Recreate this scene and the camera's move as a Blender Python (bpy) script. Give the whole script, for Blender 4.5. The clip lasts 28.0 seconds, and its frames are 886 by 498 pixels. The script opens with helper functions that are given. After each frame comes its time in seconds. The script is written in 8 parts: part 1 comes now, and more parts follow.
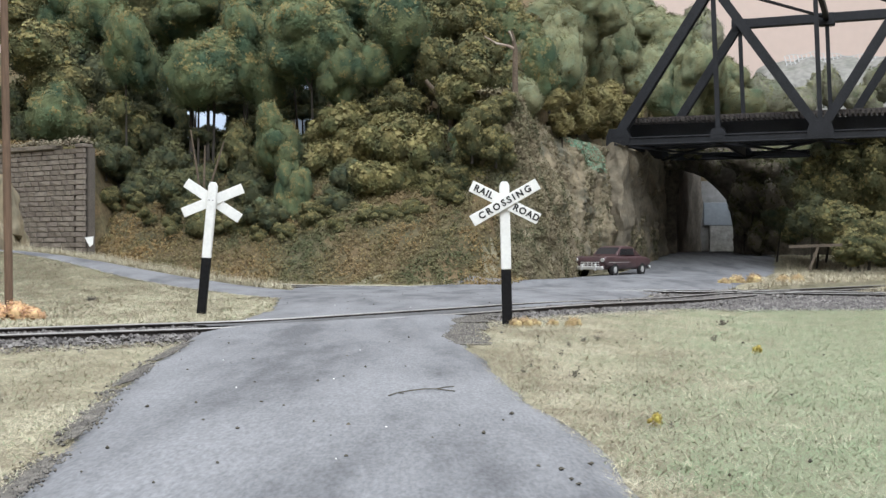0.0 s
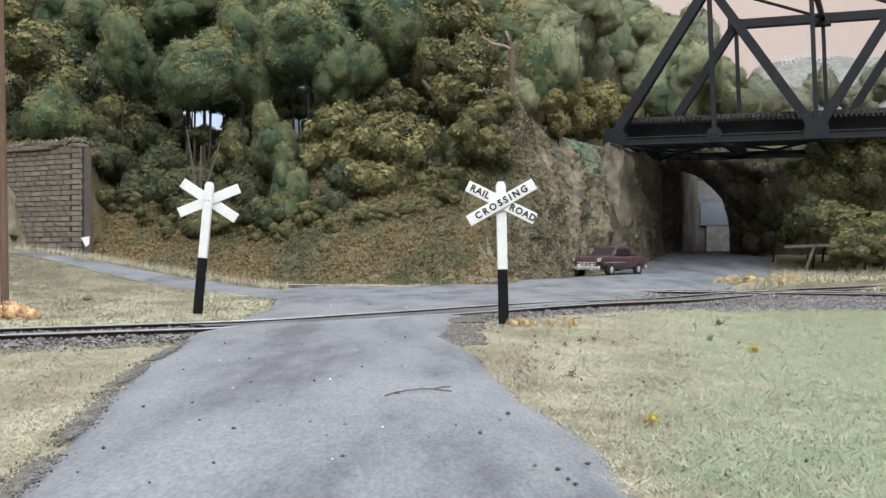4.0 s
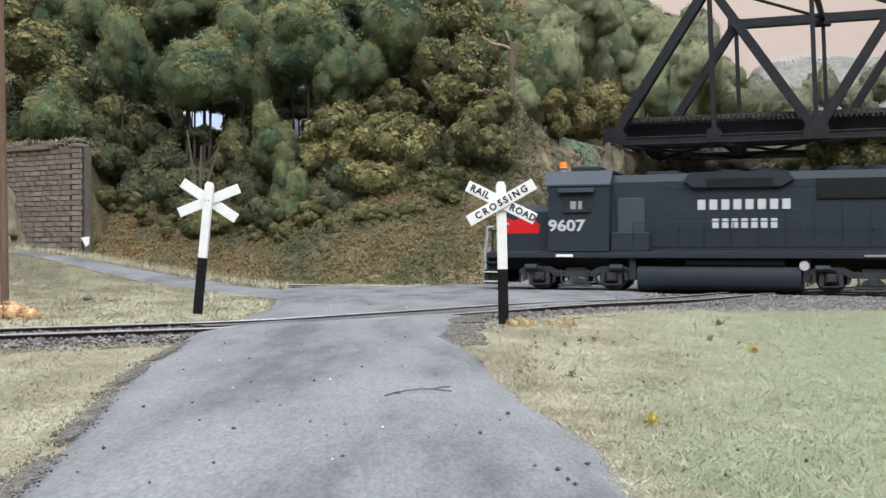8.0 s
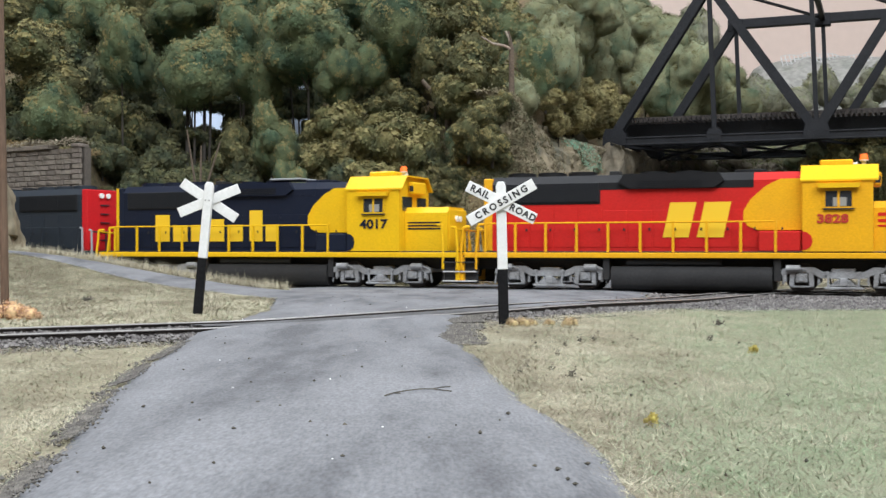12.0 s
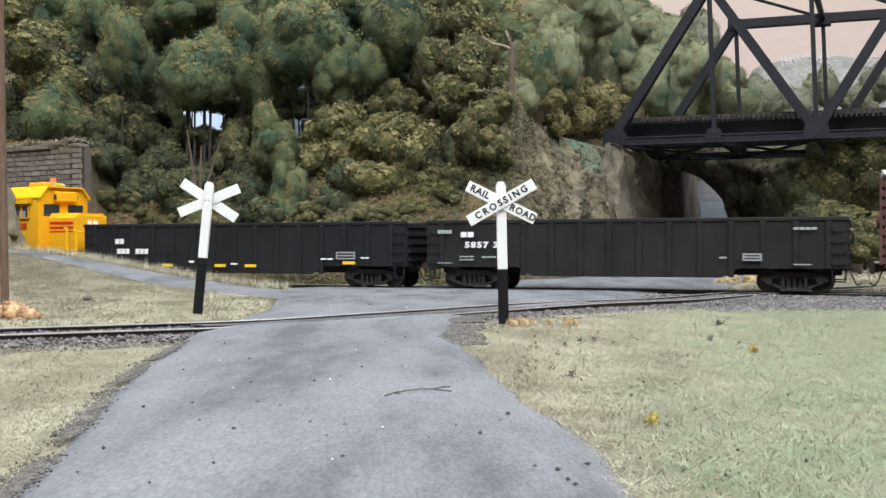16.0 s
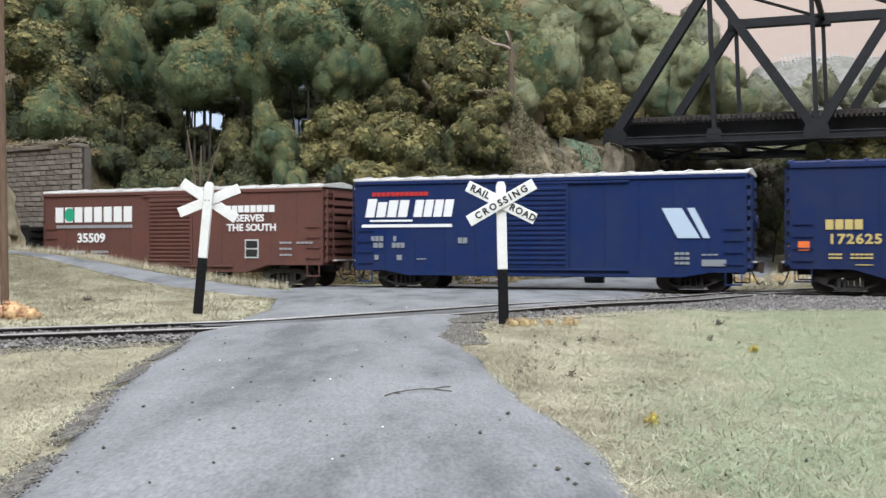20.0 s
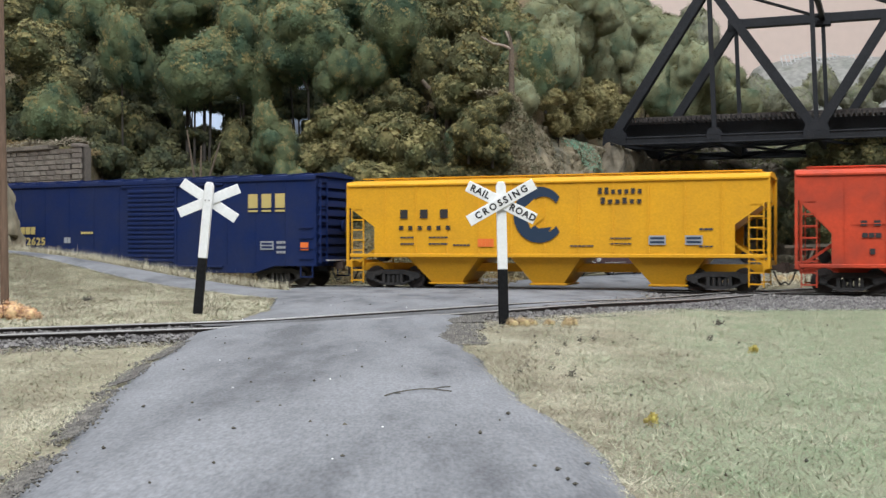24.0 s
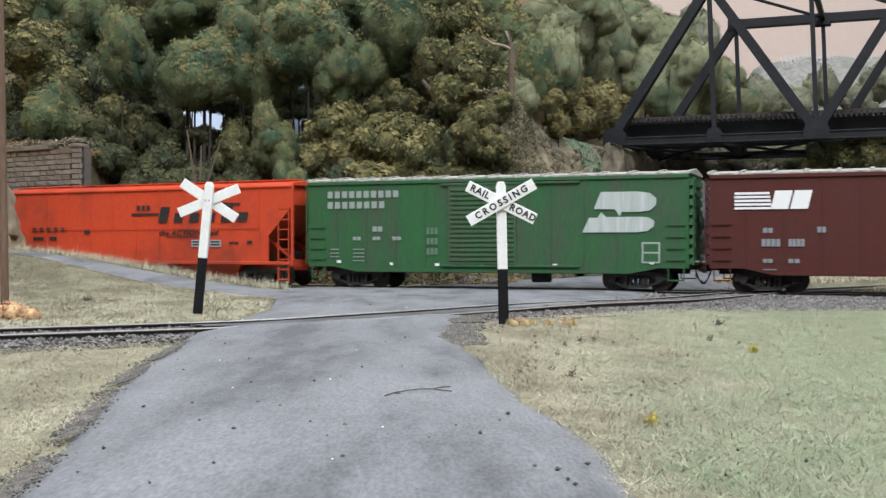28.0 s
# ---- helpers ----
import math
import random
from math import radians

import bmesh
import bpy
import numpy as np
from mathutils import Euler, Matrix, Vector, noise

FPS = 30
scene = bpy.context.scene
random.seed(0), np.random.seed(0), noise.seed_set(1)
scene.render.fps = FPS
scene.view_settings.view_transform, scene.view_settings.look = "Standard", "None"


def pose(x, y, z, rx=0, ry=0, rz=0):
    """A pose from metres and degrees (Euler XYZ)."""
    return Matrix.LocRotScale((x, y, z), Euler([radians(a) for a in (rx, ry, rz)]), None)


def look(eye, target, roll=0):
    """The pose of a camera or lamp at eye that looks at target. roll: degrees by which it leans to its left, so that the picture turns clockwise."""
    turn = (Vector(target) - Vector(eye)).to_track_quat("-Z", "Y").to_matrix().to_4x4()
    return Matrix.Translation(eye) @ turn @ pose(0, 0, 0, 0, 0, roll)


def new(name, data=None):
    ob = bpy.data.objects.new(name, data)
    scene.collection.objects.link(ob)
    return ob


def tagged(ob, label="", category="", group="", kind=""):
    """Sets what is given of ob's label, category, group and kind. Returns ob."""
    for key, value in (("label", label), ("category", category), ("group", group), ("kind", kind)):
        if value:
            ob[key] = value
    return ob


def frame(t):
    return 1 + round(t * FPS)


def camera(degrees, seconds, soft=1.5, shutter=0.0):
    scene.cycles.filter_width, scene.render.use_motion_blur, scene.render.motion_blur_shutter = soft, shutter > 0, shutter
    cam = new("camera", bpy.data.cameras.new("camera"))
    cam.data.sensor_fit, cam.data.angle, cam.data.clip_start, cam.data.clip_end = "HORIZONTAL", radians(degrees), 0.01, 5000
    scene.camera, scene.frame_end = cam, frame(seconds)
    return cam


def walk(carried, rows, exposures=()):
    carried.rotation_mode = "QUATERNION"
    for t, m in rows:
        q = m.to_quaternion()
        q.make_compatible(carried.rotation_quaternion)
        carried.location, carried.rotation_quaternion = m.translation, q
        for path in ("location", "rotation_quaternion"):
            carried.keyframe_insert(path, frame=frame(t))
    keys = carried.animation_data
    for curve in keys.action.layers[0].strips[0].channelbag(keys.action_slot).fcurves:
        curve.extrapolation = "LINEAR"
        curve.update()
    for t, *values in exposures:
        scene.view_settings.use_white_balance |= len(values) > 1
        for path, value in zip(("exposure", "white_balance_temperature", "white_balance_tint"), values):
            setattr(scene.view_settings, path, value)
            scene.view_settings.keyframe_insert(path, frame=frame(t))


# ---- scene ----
# A 1:87 model railway. Every length below is in metres of the full-size railway and is shrunk by K when a mesh or pose is made.
K = 1 / 87.1
CAM_H = 1.547


def at(x, y, z, rx=0, ry=0, rz=0):
    return pose(x * K, y * K, z * K, rx, ry, rz)


# ---- camera ----
cam = camera(42.8, 28.0, soft=1.45, shutter=0.2)


def aim(pan):
    return at(0, 0, CAM_H, 90 - 0.02, 0, pan)


walk(cam, [(0.0, aim(0.180)), (0.5, aim(0.090)), (1.0, aim(0.046)), (1.5, aim(0.002)), (2.0, aim(0)), (5.0, aim(0)), (28.0, aim(0))],
     exposures=[(0.0, 0.0), (10.0, 0.0), (12.0, -0.10), (13.5, -0.08), (15.0, -0.03), (17.0, 0.10), (19.0, 0.05), (21.0, 0.0), (22.5, -0.06), (24.0, -0.17), (25.0, -0.22), (26.0, -0.30), (27.0, -0.16), (28.0, -0.13)])

# ---- world and light ----
world = bpy.data.worlds.new("room_air")
scene.world = world
world.use_nodes = True
world.node_tree.nodes["Background"].inputs[0].default_value = (0.9, 0.95, 1.0, 1)
world.node_tree.nodes["Background"].inputs[1].default_value = 0.05


def lamp(x, y, z, w, d, watts, color, target):
    data = bpy.data.lights.new("room_light", "AREA")
    data.shape, data.size, data.size_y, data.energy, data.color = "RECTANGLE", w, d, watts, color
    ob = new("room_light", data)
    ob.matrix_world = look((x, y, z), target)
    return ob


# unseen lights, in metres of the room itself: two fluorescent lamps overhead
lamp(-0.5, 0.45, 1.55, 1.2, 0.35, 20, (0.855, 0.92, 1.0), (-0.2, 0.5, 0))
lamp(0.9, 0.45, 1.55, 1.2, 0.35, 20, (0.855, 0.92, 1.0), (0.4, 0.5, 0))
# fill added low in front to brighten upright faces and the underpass
lamp(0.2, -0.80, 1.38, 2.2, 0.9, 64, (0.875, 0.93, 1.0), (0.1, 0.5, 0))


# ---- track geometry ----
SPEED = 8.893


def rail_heading(s):
    """Heading of the main line in radians, s metres to the right of the axis of view."""
    c = min(max(s, -27.0), 14.0)
    th = math.radians(-21.07) + c / 334.0 - 0.000176 * c * c
    if s < -27:
        th += min((-27 - s) / 32.0, math.radians(33))
    if s > 24:
        th += min((s - 24) / 60.0, math.radians(22))
    return th


def rail_table(lo, hi, step, x0, y0):
    n0, n1 = int(round(-lo / step)), int(round(hi / step))
    pts = {0: (x0, y0)}
    x, y = x0, y0
    for i in range(1, n1 + 1):
        th = rail_heading((i - 0.5) * step)
        x, y = x + step * math.cos(th), y + step * math.sin(th)
        pts[i] = (x, y)
    x, y = x0, y0
    for i in range(1, n0 + 1):
        th = rail_heading((-i + 0.5) * step)
        x, y = x - step * math.cos(th), y - step * math.sin(th)
        pts[-i] = (x, y)
    return pts


MAIN = rail_table(-215, 300, 0.5, 0.0, 45.18)


def main_at(s):
    i = math.floor(s / 0.5)
    f = s / 0.5 - i
    (ax, ay), (bx, by) = MAIN[i], MAIN[i + 1]
    return ax + (bx - ax) * f, ay + (by - ay) * f


BRANCH = []


def make_branch():
    # flat on the left, swinging away over the road to the diamond crossing
    x, y = -4.18, 19.26
    for i in range(0, 150):
        BRANCH.append((x, y))
        th = math.radians(27.5 + 23 * smooth(-4.8, -2.0, x) + 9 * smooth(-0.5, 4, x) - 17 * smooth(6, 14, x))
        x, y = x + 0.5 * math.cos(th), y + 0.5 * math.sin(th)
    x, y = -4.18, 19.26
    for i in range(0, 120):
        th = math.radians(27.5 - 10 * smooth(-7, -16, x))
        x, y = x - 0.5 * math.cos(th), y - 0.5 * math.sin(th)
        BRANCH.insert(0, (x, y))


def smooth(a, b, v):
    t = min(max((v - a) / (b - a), 0.0), 1.0)
    return t * t * (3 - 2 * t)


make_branch()


def branch_z(x):
    """Rail-top height of the branch: a little higher at the road crossing."""
    return 0.25 * (1 - smooth(1.5, 8.5, x))


MAIN_XY = [MAIN[i] for i in range(-430, 600)]
MX = np.array([p[0] for p in MAIN_XY])
MY = np.array([p[1] for p in MAIN_XY])


def main_y(x):
    return float(np.interp(x, MX, MY))


def track_gap(x, y):
    """Distance in front of (+) or behind (-) the main line."""
    return (main_y(x) - y) * 0.92


# ---- mesh helpers ----
def part(name, bm, material, parent=None, label="", m=None, smooth_angle=0):
    """Links a bmesh as ONE mesh object under a thing or a part."""
    me = bpy.data.meshes.new(name)
    bmesh.ops.scale(bm, vec=(K, K, K), verts=bm.verts)
    bm.to_mesh(me)
    bm.free()
    return link(name, me, material, parent, label, m, smooth_angle)


def link(name, me, material, parent=None, label="", m=None, smooth_angle=0):
    for mt in (material if isinstance(material, (list, tuple)) else [material]):
        me.materials.append(mt)
    if smooth_angle:
        me.shade_smooth()
        me.set_sharp_from_angle(angle=radians(smooth_angle))
    ob = new(name, me)
    ob.parent = parent
    if m is not None:
        ob.matrix_basis = m
    if label:
        ob["label"] = label
    return ob


def sheet(name, verts, faces, material, parent=None, label="", m=None, smooth_angle=0):
    """A mesh straight from numpy or lists, in full-size metres."""
    me = bpy.data.meshes.new(name)
    v = np.asarray(verts, dtype=np.float64) * K
    me.from_pydata(v.tolist(), [], faces if isinstance(faces, list) else np.asarray(faces).tolist())
    me.update()
    return link(name, me, material, parent, label, m, smooth_angle)


def thing(name, label, category, m=None, group="", kind=""):
    ob = new(name)
    ob.empty_display_size = 0.01
    if m is not None:
        ob.matrix_basis = m
    return tagged(ob, label, category, group, kind)


def box(bm, x0, x1, y0, y1, z0, z1, bevel=0.0, mi=0, rot=None):
    r = bmesh.ops.create_cube(bm, size=1.0)
    vs = r["verts"]
    for v in vs:
        v.co = Vector((x0 + (v.co.x + 0.5) * (x1 - x0), y0 + (v.co.y + 0.5) * (y1 - y0), z0 + (v.co.z + 0.5) * (z1 - z0)))
    fs = list({f for v in vs for f in v.link_faces})
    if rot is not None:
        c = Vector(((x0 + x1) / 2, (y0 + y1) / 2, (z0 + z1) / 2))
        bmesh.ops.rotate(bm, cent=c, matrix=rot, verts=vs)
    if mi:
        for f in fs:
            f.material_index = mi
    if bevel:
        es = list({e for v in vs for e in v.link_edges})
        bmesh.ops.bevel(bm, geom=es, offset=bevel, segments=1, affect="EDGES")
    return bm


def rod(bm, a, b, r, r2=None, seg=8, mi=0):
    a, b = Vector(a), Vector(b)
    d = b - a
    q = d.to_track_quat("Z", "Y").to_matrix().to_4x4()
    res = bmesh.ops.create_cone(bm, cap_ends=True, segments=seg, radius1=r, radius2=r if r2 is None else r2, depth=d.length,
                                matrix=Matrix.Translation((a + b) / 2) @ q)
    if mi:
        for f in {f for v in res["verts"] for f in v.link_faces}:
            f.material_index = mi
    return bm


def pipe(bm, pts, r, seg=6):
    for a, b in zip(pts[:-1], pts[1:]):
        rod(bm, a, b, r, seg=seg)
    return bm


def bar(bm, a, b, w, d, mi=0, up=(0, 0, 1)):
    """A rectangular bar from a to b, w wide across and d deep."""
    a, b = Vector(a), Vector(b)
    z = (b - a).normalized()
    x = Vector(up).cross(z)
    if x.length < 1e-4:
        x = Vector((1, 0, 0)).cross(z)
    x.normalize()
    y = z.cross(x)
    vs = []
    for p in (a, b):
        for sx, sy in ((-1, -1), (1, -1), (1, 1), (-1, 1)):
            vs.append(bm.verts.new(p + x * sx * w / 2 + y * sy * d / 2))
    idx = [(3, 2, 1, 0), (4, 5, 6, 7), (0, 1, 5, 4), (1, 2, 6, 5), (2, 3, 7, 6), (3, 0, 4, 7)]
    for f in idx:
        face = bm.faces.new([vs[i] for i in f])
        face.material_index = mi
    return bm


def prism(bm, poly, y0, y1, mi=0):
    """Extrudes an outline in x, z from y0 to y1."""
    n = len(poly)
    a = [bm.verts.new((x, y0, z)) for x, z in poly]
    b = [bm.verts.new((x, y1, z)) for x, z in poly]
    fs = [bm.faces.new(a), bm.faces.new(b[::-1])]
    for i in range(n):
        fs.append(bm.faces.new((a[i], b[i], b[(i + 1) % n], a[(i + 1) % n])))
    for f in fs:
        f.material_index = mi
    bmesh.ops.recalc_face_normals(bm, faces=fs)
    return bm


def prism_x(bm, poly, x0, x1, mi=0):
    """Extrudes an outline in y, z from x0 to x1."""
    n = len(poly)
    a = [bm.verts.new((x0, y, z)) for y, z in poly]
    b = [bm.verts.new((x1, y, z)) for y, z in poly]
    fs = [bm.faces.new(a), bm.faces.new(b[::-1])]
    for i in range(n):
        fs.append(bm.faces.new((a[i], b[i], b[(i + 1) % n], a[(i + 1) % n])))
    for f in fs:
        f.material_index = mi
    bmesh.ops.recalc_face_normals(bm, faces=fs)
    return bm


def B():
    return bmesh.new()


# ---- materials ----
def material(name, color, rough=0.7, metal=0.0, second=None, mix_scale=1.5, spread=0.35, grain=25.0, bump=0.15, third=None, random_value=0.0,
             spec=0.5, stretch=(1, 1, 1), island=0.0, edge=(0.34, 0.66)):
    """Two scales of variation over the base colour, and a fine relief. Scales are in full-size metres."""
    mt = bpy.data.materials.new(name)
    mt.use_nodes = True
    nt = mt.node_tree
    nd, ln = nt.nodes, nt.links
    bsdf = nd["Principled BSDF"]
    bsdf.inputs["Roughness"].default_value = rough
    bsdf.inputs["Metallic"].default_value = metal
    bsdf.inputs["Specular IOR Level"].default_value = spec
    tc = nd.new("ShaderNodeTexCoord")
    mp = nd.new("ShaderNodeMapping")
    mp.inputs["Scale"].default_value = tuple(s / K for s in stretch)
    ln.new(tc.outputs["Object"], mp.inputs["Vector"])
    big = nd.new("ShaderNodeTexNoise")
    big.inputs["Scale"].default_value = 1.0 / mix_scale
    big.inputs["Detail"].default_value = 5
    big.inputs["Roughness"].default_value = 0.65
    fine = nd.new("ShaderNodeTexNoise")
    fine.inputs["Scale"].default_value = grain
    fine.inputs["Detail"].default_value = 3
    for n in (big, fine):
        ln.new(mp.outputs["Vector"], n.inputs["Vector"])
    second = second or tuple(c * (1 - spread) for c in color)
    ramp = nd.new("ShaderNodeValToRGB")
    ramp.color_ramp.elements[0].position, ramp.color_ramp.elements[1].position = edge
    ramp.color_ramp.elements[0].color = (*color, 1)
    ramp.color_ramp.elements[1].color = (*second, 1)
    if third:
        e = ramp.color_ramp.elements.new(sum(edge) / 2)
        e.color = (*third, 1)
    ln.new(big.outputs["Fac"], ramp.inputs["Fac"])
    out = ramp.outputs["Color"]
    mul = nd.new("ShaderNodeMix")
    mul.data_type, mul.blend_type = "RGBA", "MULTIPLY"
    mul.inputs[0].default_value = 1.0
    gr = nd.new("ShaderNodeMapRange")
    gr.inputs[1].default_value, gr.inputs[2].default_value = 0.3, 0.7
    gr.inputs[3].default_value, gr.inputs[4].default_value = 1 - spread, 1 + spread * 0.6
    ln.new(fine.outputs["Fac"], gr.inputs[0])
    ln.new(out, mul.inputs[6])
    ln.new(gr.outputs[0], mul.inputs[7])
    out = mul.outputs[2]
    if random_value or island:
        src = nd.new("ShaderNodeObjectInfo").outputs["Random"] if random_value else nd.new("ShaderNodeNewGeometry").outputs["Random Per Island"]
        amount = random_value or island
        hv = nd.new("ShaderNodeHueSaturation")
        mr = nd.new("ShaderNodeMapRange")
        mr.inputs[3].default_value, mr.inputs[4].default_value = 1 - amount, 1 + amount
        ln.new(src, mr.inputs[0])
        ln.new(mr.outputs[0], hv.inputs["Value"])
        mh = nd.new("ShaderNodeMapRange")
        mh.inputs[3].default_value, mh.inputs[4].default_value = 0.5 - amount * 0.06, 0.5 + amount * 0.06
        ln.new(src, mh.inputs[0])
        ln.new(mh.outputs[0], hv.inputs["Hue"])
        ln.new(out, hv.inputs["Color"])
        out = hv.outputs["Color"]
    ln.new(out, bsdf.inputs["Base Color"])
    if bump:
        bp = nd.new("ShaderNodeBump")
        bp.inputs["Strength"].default_value = bump
        bp.inputs["Distance"].default_value = 0.03 * K
        ln.new(fine.outputs["Fac"], bp.inputs["Height"])
        ln.new(bp.outputs["Normal"], bsdf.inputs["Normal"])
    return mt


def plain(name, color, rough=0.5, metal=0.0, emit=0.0):
    mt = bpy.data.materials.new(name)
    mt.use_nodes = True
    b = mt.node_tree.nodes["Principled BSDF"]
    b.inputs["Base Color"].default_value = (*color, 1)
    b.inputs["Roughness"].default_value, b.inputs["Metallic"].default_value = rough, metal
    if emit:
        b.inputs["Emission Color"].default_value = (*color, 1)
        b.inputs["Emission Strength"].default_value = emit
    return mt


ASPHALT = material("asphalt", (0.176, 0.179, 0.188), 0.9, second=(0.086, 0.088, 0.095), mix_scale=1.5, spread=0.27, grain=38, bump=0.35, third=(0.144, 0.147, 0.155), stretch=(1, 0.3, 1), edge=(0.40, 0.62))
SOIL = material("straw_scenery_soil", (0.26, 0.235, 0.158), 0.95, second=(0.185, 0.170, 0.108), third=(0.23, 0.21, 0.138), mix_scale=0.8, spread=0.28, grain=14, bump=0.5, edge=(0.4, 0.6))
HILL = material("hillside_scrub", (0.15, 0.10, 0.05), 0.95, second=(0.06, 0.062, 0.03), third=(0.115, 0.09, 0.045), mix_scale=3.0, spread=0.4, grain=5, bump=1.0)
SHOULDER = material("crumbled_verge_earth", (0.17, 0.156, 0.136), 0.95, second=(0.09, 0.082, 0.074), mix_scale=0.25, spread=0.5, grain=14, bump=0.8)
EARTH = material("dark_earth", (0.10, 0.085, 0.062), 0.95, second=(0.055, 0.05, 0.04), mix_scale=0.6, spread=0.45, grain=12, bump=0.8)
SCRUB = material("olive_scrub", (0.20, 0.145, 0.072), 0.95, second=(0.085, 0.092, 0.042), third=(0.155, 0.130, 0.062), mix_scale=4.0, spread=0.16, grain=1.6, bump=0, island=0.13, edge=(0.40, 0.60))
OCHRE = material("ochre_scrub", (0.245, 0.162, 0.07), 0.95, second=(0.15, 0.125, 0.055), third=(0.205, 0.145, 0.064), mix_scale=2.5, spread=0.16, grain=1.6, bump=0, island=0.13, edge=(0.40, 0.60))
GRASS_DRY = material("dry_grass", (0.47, 0.43, 0.325), 0.9, second=(0.33, 0.305, 0.215), third=(0.42, 0.375, 0.27), mix_scale=0.7, spread=0.18, grain=6, bump=0, island=0.26)
# pale fibre colour for the highlights of the lawn
GRASS_GLINT = material("glint_grass", (0.50, 0.48, 0.36), 0.9, second=(0.38, 0.39, 0.27), mix_scale=0.7, spread=0.15, grain=6, bump=0, island=0.25)
GRASS_BROWN = material("brown_grass", (0.27, 0.225, 0.155), 0.9, second=(0.18, 0.155, 0.105), mix_scale=0.6, spread=0.2, grain=6, bump=0, island=0.26)
GRASS_GREEN = material("green_grass", (0.205, 0.268, 0.152), 0.9, second=(0.285, 0.305, 0.20), mix_scale=0.9, spread=0.18, grain=6, bump=0, island=0.28)
BALLAST = material("grey_ballast", (0.172, 0.158, 0.150), 0.9, second=(0.088, 0.080, 0.075), mix_scale=0.7, spread=0.4, grain=10, bump=0.4, island=0.5)
TIE = material("dark_tie_wood", (0.055, 0.045, 0.04), 0.9, spread=0.4, grain=14, bump=0.4, random_value=0.3)
RAIL = material("weathered_rail", (0.048, 0.038, 0.033), 0.6, 0.3, second=(0.03, 0.025, 0.022), spread=0.3, bump=0.1)
RAILTOP = material("bright_rail_head", (0.29, 0.28, 0.265), 0.38, 0.3, spread=0.15, grain=6, bump=0.02)
ROCK = material("plaster_rock", (0.225, 0.195, 0.135), 0.95, second=(0.135, 0.128, 0.092), third=(0.255, 0.208, 0.135), mix_scale=1.6, spread=0.28, grain=3.0, bump=0.7, stretch=(1.2, 1.2, 0.6), edge=(0.38, 0.62))
LEAF_A = material("olive_foam", (0.085, 0.098, 0.042), 0.95, second=(0.05, 0.070, 0.033), third=(0.105, 0.098, 0.04), mix_scale=0.9, spread=0.16, grain=4, bump=0, island=0.13)
LEAF_B = material("green_foam", (0.098, 0.142, 0.072), 0.95, second=(0.046, 0.080, 0.043), third=(0.112, 0.130, 0.058), mix_scale=1.2, spread=0.16, grain=5, bump=0, island=0.13, edge=(0.38, 0.62))
# lighter copy of the green foam; the haze to the right is coloured in
LEAF_HAZE_GREEN = material("haze_green_foam", (0.185, 0.220, 0.135), 0.95, second=(0.115, 0.160, 0.095), third=(0.21, 0.205, 0.11), mix_scale=1.1, spread=0.16, grain=5, bump=0, island=0.13)
LEAF_M = material("mustard_foam", (0.225, 0.185, 0.07), 0.95, second=(0.15, 0.14, 0.06), mix_scale=0.8, spread=0.16, grain=5, bump=0, island=0.13)
LEAF_GOLD = material("pale_mustard_foam", (0.34, 0.285, 0.125), 0.95, second=(0.23, 0.205, 0.095), mix_scale=0.8, spread=0.16, grain=5, bump=0, island=0.13)
# foam paled towards tan, so that distant haze sits in the colour
LEAF_HAZE = material("haze_tinted_foam", (0.25, 0.235, 0.165), 0.95, second=(0.16, 0.17, 0.12), mix_scale=1.5, spread=0.16, grain=4, bump=0, island=0.13)
LEAF_C = material("yellow_olive_foam", (0.150, 0.122, 0.040), 0.95, second=(0.075, 0.085, 0.034), mix_scale=0.8, spread=0.16, grain=4, bump=0, island=0.13)
# darker copy of the greens: shade inside the wood is put into this colour
LEAF_SHADE = material("shade_dark_foam", (0.056, 0.080, 0.043), 0.95, second=(0.037, 0.055, 0.033), third=(0.075, 0.078, 0.038), mix_scale=0.9, spread=0.16, grain=4, bump=0, island=0.13)
# brown-grey tone stands for the gloom under the bridge
LEAF_GLOOM = material("gloom_tone_foam", (0.20, 0.17, 0.125), 0.95, second=(0.11, 0.098, 0.075), mix_scale=0.9, spread=0.16, grain=4, bump=0, island=0.13)
BARK = material("brown_bark", (0.13, 0.095, 0.065), 0.9, spread=0.4, grain=9, bump=0.6)
DARKBARK = material("dark_bark", (0.052, 0.044, 0.035), 0.9, spread=0.3, grain=9, bump=0.4)
WHITE = material("white_paint", (0.80, 0.80, 0.78), 0.55, second=(0.70, 0.70, 0.67), mix_scale=0.5, spread=0.06, grain=20, bump=0.08)
BLACK = material("black_paint", (0.012, 0.012, 0.013), 0.65, spread=0.4, grain=14, bump=0.15, spec=0.12)
STEEL = material("black_bridge_steel", (0.019, 0.020, 0.023), 0.6, spread=0.35, mix_scale=1.0, grain=12, bump=0.12, spec=0.2)


# ---- the land ----
def valley(x, y):
    """1 inside the cutting through which the back road goes to the underpass."""
    mid = 7.4 + (y - 52) * 0.385
    half = 4.2 + 0.02 * (y - 52)
    return 1 - smooth(half, half + 2.2, abs(x - mid) if x < mid else (x - mid) * 0.35)


